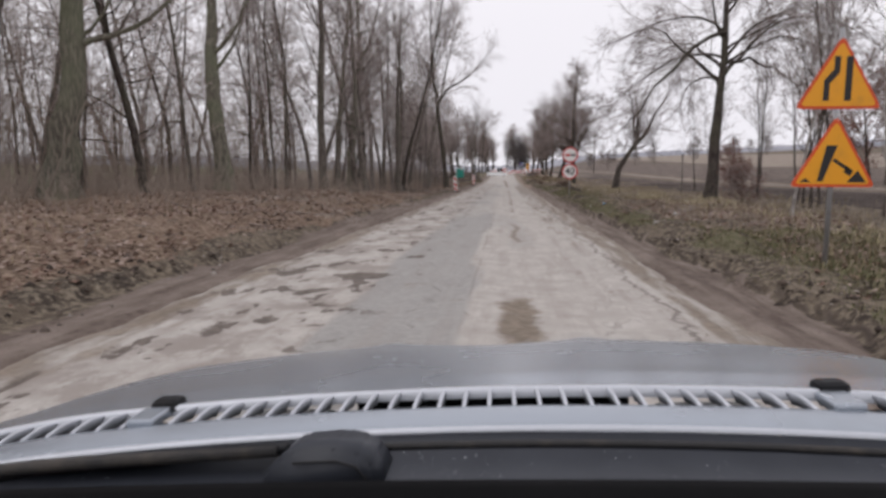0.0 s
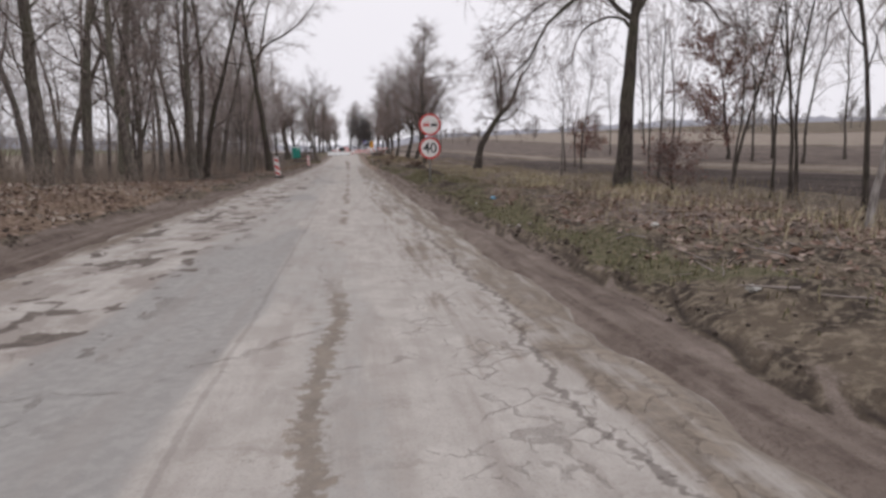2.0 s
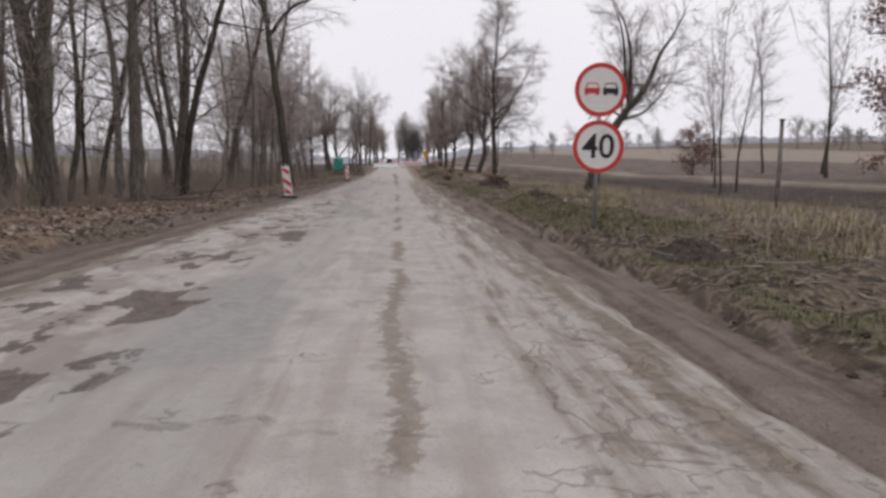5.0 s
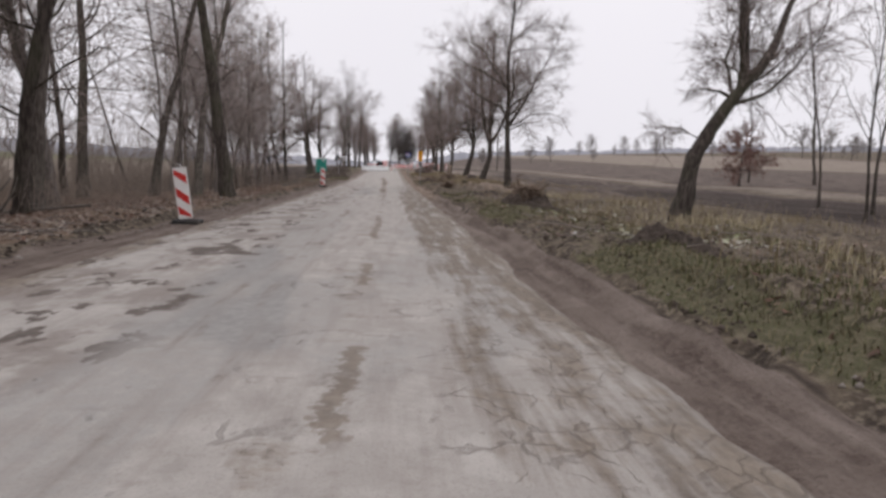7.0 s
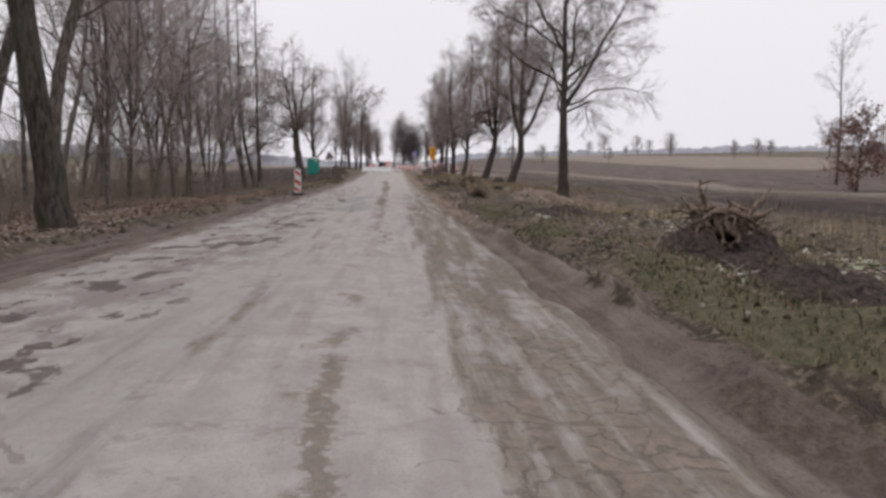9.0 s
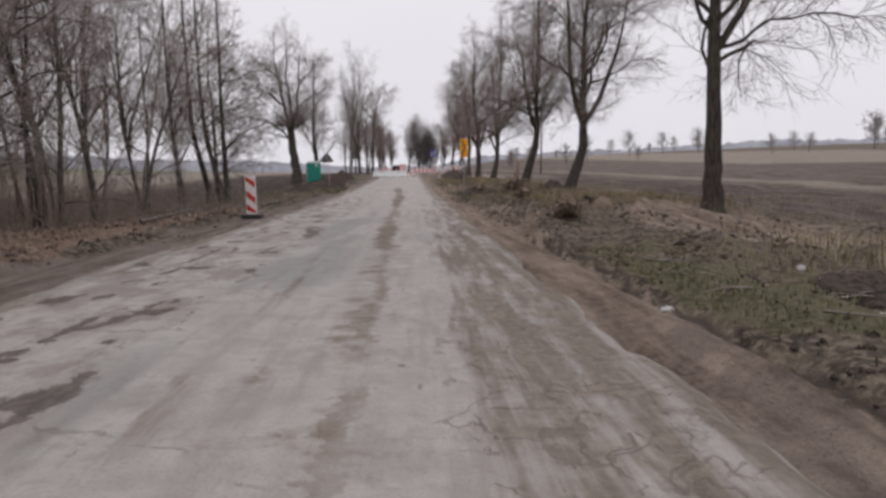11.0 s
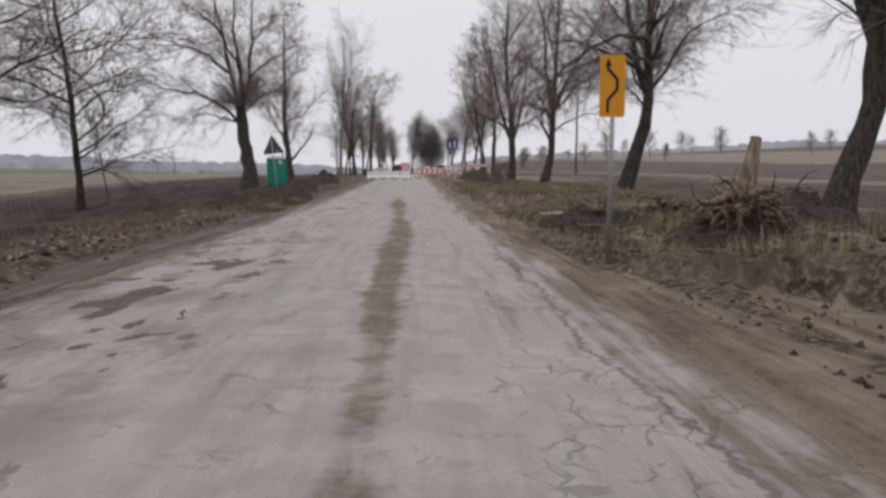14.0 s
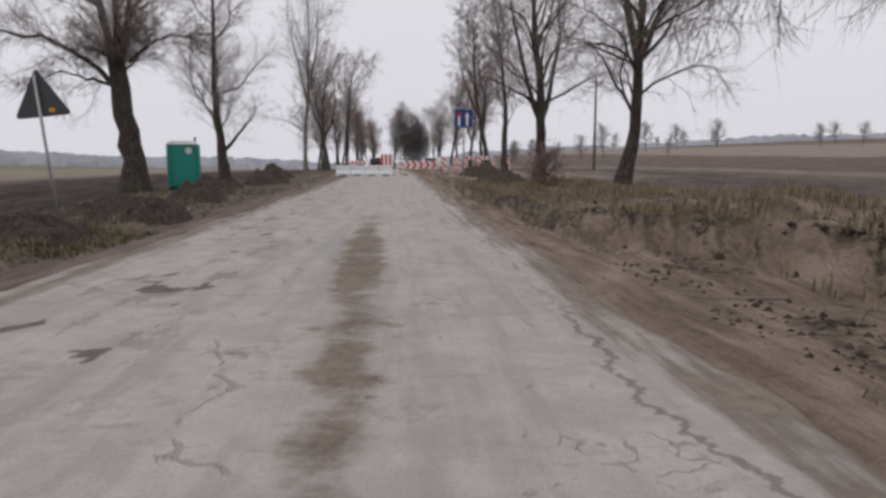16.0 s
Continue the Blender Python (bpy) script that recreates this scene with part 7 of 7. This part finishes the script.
us = np.linspace(-0.84, 0.84, 49)
rows_ = []
for v in np.linspace(0, 1, 26):
    d = 0.945 + 0.97 * v
    zc = 0.909 - 0.136 * v - 0.055 * v ** 2.5 - (0.10 * max(0, v - 0.93) / 0.07)
    crease = 0.010 * math.exp(-((v - 0.10) / 0.05) ** 2)
    rows_.append([(u, d + back(u) * (1 - 0.6 * v) - 0.05 * v * (u / 0.8) ** 2, zc + crown(u) * (1 - v) - 0.034 * u * u * v + crease * 0.3 + 0.010 * math.exp(-((abs(u) - 0.16 - 0.14 * v) / 0.05) ** 2) * v - 0.014 * math.exp(-(u / (0.10 + 0.10 * v)) ** 2) * v) for u in us])
bonnet = part("bonnet", loft(rows_), CAR_SILVER, own, "pale silver bonnet")
# silver cowl strip behind the slats; its rear edge has a painted bright glint
part("cowl_panel", loft(cowl_rows(((0.884, 0.880), (0.882, 0.9005), (0.870, 0.9025), (0.845, 0.8985), (0.828, 0.8955), (0.8225, 0.8935)))), CAR_SILVER, own, "silver panel behind the slats")
part("cowl_edge_glint", loft(cowl_rows(((0.8222, 0.8945), (0.8205, 0.8952), (0.8150, 0.8930), (0.8140, 0.8890)))), SILVER_GLINT, own, "cowl's rear edge, lighter coloured for the sky's glint")
# black sheet added under the slats to give the gaps their shade
part("grille_gap_sheet", loft(cowl_rows(((0.950, 0.872), (0.872, 0.880)))), CAR_DARK, own, "black sheet for the dark gaps between the slats")
grille = part("grille_frame", loft(cowl_rows(((0.9455, 0.9085), (0.940, 0.9095), (0.934, 0.9070), (0.933, 0.893)))), SILVER_GLINT, own, "silver front lip of the air grille")


def slat(u):
    """A thin bowed blade that leans outwards, from the cowl up to the bonnet's lip."""
    s_ = 0.016 * max(-1.0, min(1.0, (0.05 - u) / 0.35))
    bm = bmesh.new()
    rings = []
    for q in range(7):
        t = q / 6
        x_ = u + s_ * (1.5 * t - 0.5 * t * t)
        y_ = 0.880 + 0.056 * t + back(u)
        z_ = 0.900 + 0.006 * t + 0.006 * math.sin(math.pi * t) + crown(u)
        lean_ = -0.5 * s_
        rings.append([bm.verts.new(p_) for p_ in ((x_ - 0.0030, y_, z_ - 0.001), (x_ - 0.0012, y_, z_ + 0.001), (x_ + 0.0022, y_, z_ + 0.001), (x_ + 0.0034, y_, z_ - 0.001), (x_ + lean_ + 0.0016, y_, z_ - 0.020), (x_ + lean_ - 0.0016, y_, z_ - 0.020))])
    for a, b in zip(rings, rings[1:]):
        for i_ in range(6):
            f = bm.faces.new((a[i_], a[(i_ + 1) % 6], b[(i_ + 1) % 6], b[i_]))
            f.smooth = True
    bm.faces.new(rings[0][::-1])
    bm.faces.new(rings[-1])
    return bm


for i in range(43):
    u = -0.79 + 0.0376 * i
    if min(abs(u + 0.500), abs(u - 0.560)) > 0.022:
        part("slat", slat(u), SILVER_GLINT, grille)
for u in (-0.489, 0.538):
    part("grille_bridge", b_box(u - 0.030, u + 0.014, 0.880 + back(u), 0.938 + back(u), 0.894 + crown(u), 0.910 + crown(u), 0.004), CAR_SILVER, own, "silver bridge across the slats")
    jet = b_box(u - 0.028, u + 0.028, 0.934 + back(u), 0.974 + back(u), 0.892 + crown(u), 0.919 + crown(u), 0.011)
    for v_ in jet.verts:
        if v_.co.z > 0.907 + crown(u):
            v_.co.x = u + (v_.co.x - u) * 0.86
    jet = part("washer_jet", jet, CAR_DARK, own, "black washer nozzle")
    part("nozzle", b_tube([(u, 0.930 + back(u), 0.905 + crown(u)), (u, 0.940 + back(u), 0.905 + crown(u))], 0.004, 8), RUBBER, jet)
# black scuttle below the screen, wiper and the edge of the dashboard
part("scuttle", loft(cowl_rows(((0.8135, 0.8885), (0.808, 0.876), (0.790, 0.872), (0.785, 0.866), (0.74, 0.864), (0.66, 0.858), (0.62, 0.80)))), SCUTTLE, own, "black scuttle under the windscreen, specked with dirt")
part("scuttle_seal", b_tube([(u, 0.800 + back(u), 0.878 + crown(u)) for u in us[2:-2]], 0.005, 6), RUBBER, own, "black rubber seal")
hood_ = bmesh.new()
prof = [(-0.245, 0.880), (-0.222, 0.902), (-0.205, 0.911), (-0.150, 0.915), (-0.118, 0.909), (-0.100, 0.894), (-0.088, 0.860), (-0.245, 0.855)]
front_, rear_ = [hood_.verts.new((px_, 0.790, pz_ - 0.006)) for px_, pz_ in prof], [hood_.verts.new((px_ - 0.004, 0.715, pz_ - 0.002)) for px_, pz_ in prof]
hood_.faces.new(front_)
hood_.faces.new(rear_[::-1])
for i_ in range(len(prof)):
    hood_.faces.new((front_[i_], front_[(i_ + 1) % len(prof)], rear_[(i_ + 1) % len(prof)], rear_[i_]))
bmesh.ops.recalc_face_normals(hood_, faces=hood_.faces)
bmesh.ops.bevel(hood_, geom=list(hood_.edges), offset=0.006, segments=2, affect="EDGES")
for f in hood_.faces:
    f.smooth = True
cover = part("wiper_cover", hood_, SCUTTLE, own, "black wiper pivot cover")
part("cover_joint", b_tube([(-0.205, 0.7125, 0.896), (-0.150, 0.7125, 0.898), (-0.124, 0.7125, 0.890), (-0.112, 0.7125, 0.872)], 0.0014, 5), RUBBER, cover)
arm = b_box(-0.70, -0.23, -0.012, 0.012, -0.006, 0.006, 0.004)
bmesh.ops.rotate(arm, verts=arm.verts, matrix=Matrix.Rotation(radians(-3.2), 3, "Y"))
bmesh.ops.translate(arm, verts=arm.verts, vec=(0, 0.765, 0.904))
part("wiper_arm", arm, CAR_DARK, own, "black wiper arm")
part("wiper_blade", b_tube([(-0.80, 0.735, 0.866), (-0.52, 0.748, 0.882), (-0.24, 0.752, 0.893)], [0.008, 0.010, 0.008], 8), RUBBER, own, "black wiper blade")
part("dashboard", loft([[(u, d, z_ - 0.012 * (u / 0.6) ** 2) for u in us] for d, z_ in ((0.62, 0.86), (0.60, 0.915), (0.575, 0.943), (0.545, 0.950), (0.50, 0.948), (0.40, 0.945), (0.10, 0.945), (-0.10, 0.945))]), DASH, own, "matt black dashboard top")
# flanks, nose, wheels and roof
for sx in (-1, 1):
    side_prof = [(1.70, 0.30), (1.72, 0.50), (1.60, 0.58), (1.20, 0.74), (0.75, 0.82), (0.3, 0.85), (-1.6, 0.90), (-2.1, 0.88), (-2.15, 0.35)]
    bm = bmesh.new()
    out_ = [bm.verts.new((sx * 0.86, py_, pz_)) for py_, pz_ in side_prof]
    in_ = [bm.verts.new((sx * 0.80, py_, pz_ + 0.015)) for py_, pz_ in side_prof]
    bm.faces.new(out_)
    for i_ in range(len(side_prof) - 1):
        bm.faces.new((out_[i_], out_[i_ + 1], in_[i_ + 1], in_[i_]))
    bmesh.ops.recalc_face_normals(bm, faces=bm.faces)
    part("flank", bm, CAR_SILVER, own)
    part("roof_pillar", b_tube([(sx * 0.78, 0.35, 0.90), (sx * 0.66, -0.20, 1.40)], 0.03, 8), CAR_SILVER, own)
    part("roof_pillar", b_tube([(sx * 0.70, -1.9, 0.90), (sx * 0.62, -1.55, 1.40)], 0.05, 8), CAR_SILVER, own)
    part("headlamp", b_box(sx * 0.62 - 0.16, sx * 0.62 + 0.16, 1.66, 1.80, 0.45, 0.56, 0.03), LAMP_CLEAR, own, "clear headlamp")
    wheel(own, sx * 0.78, 1.15)
    wheel(own, sx * 0.78, -1.35)
part("bumper", b_box(-0.80, 0.80, 1.72, 1.88, 0.22, 0.46, 0.05), CAR_SILVER, own, "silver front bumper")
part("nose_grille", b_box(-0.40, 0.40, 1.74, 1.84, 0.48, 0.60, 0.02), CAR_DARK, own, "black nose grille")
part("floor_pan", b_box(-0.80, 0.80, -2.1, 1.85, 0.22, 0.30, 0.02), CAR_DARK, own)
part("roof", b_box(-0.68, 0.68, -1.65, -0.18, 1.38, 1.43, 0.02), CAR_SILVER, own)
part("tail_panel", b_box(-0.80, 0.80, -2.14, -2.06, 0.30, 0.92, 0.03), CAR_SILVER, own)
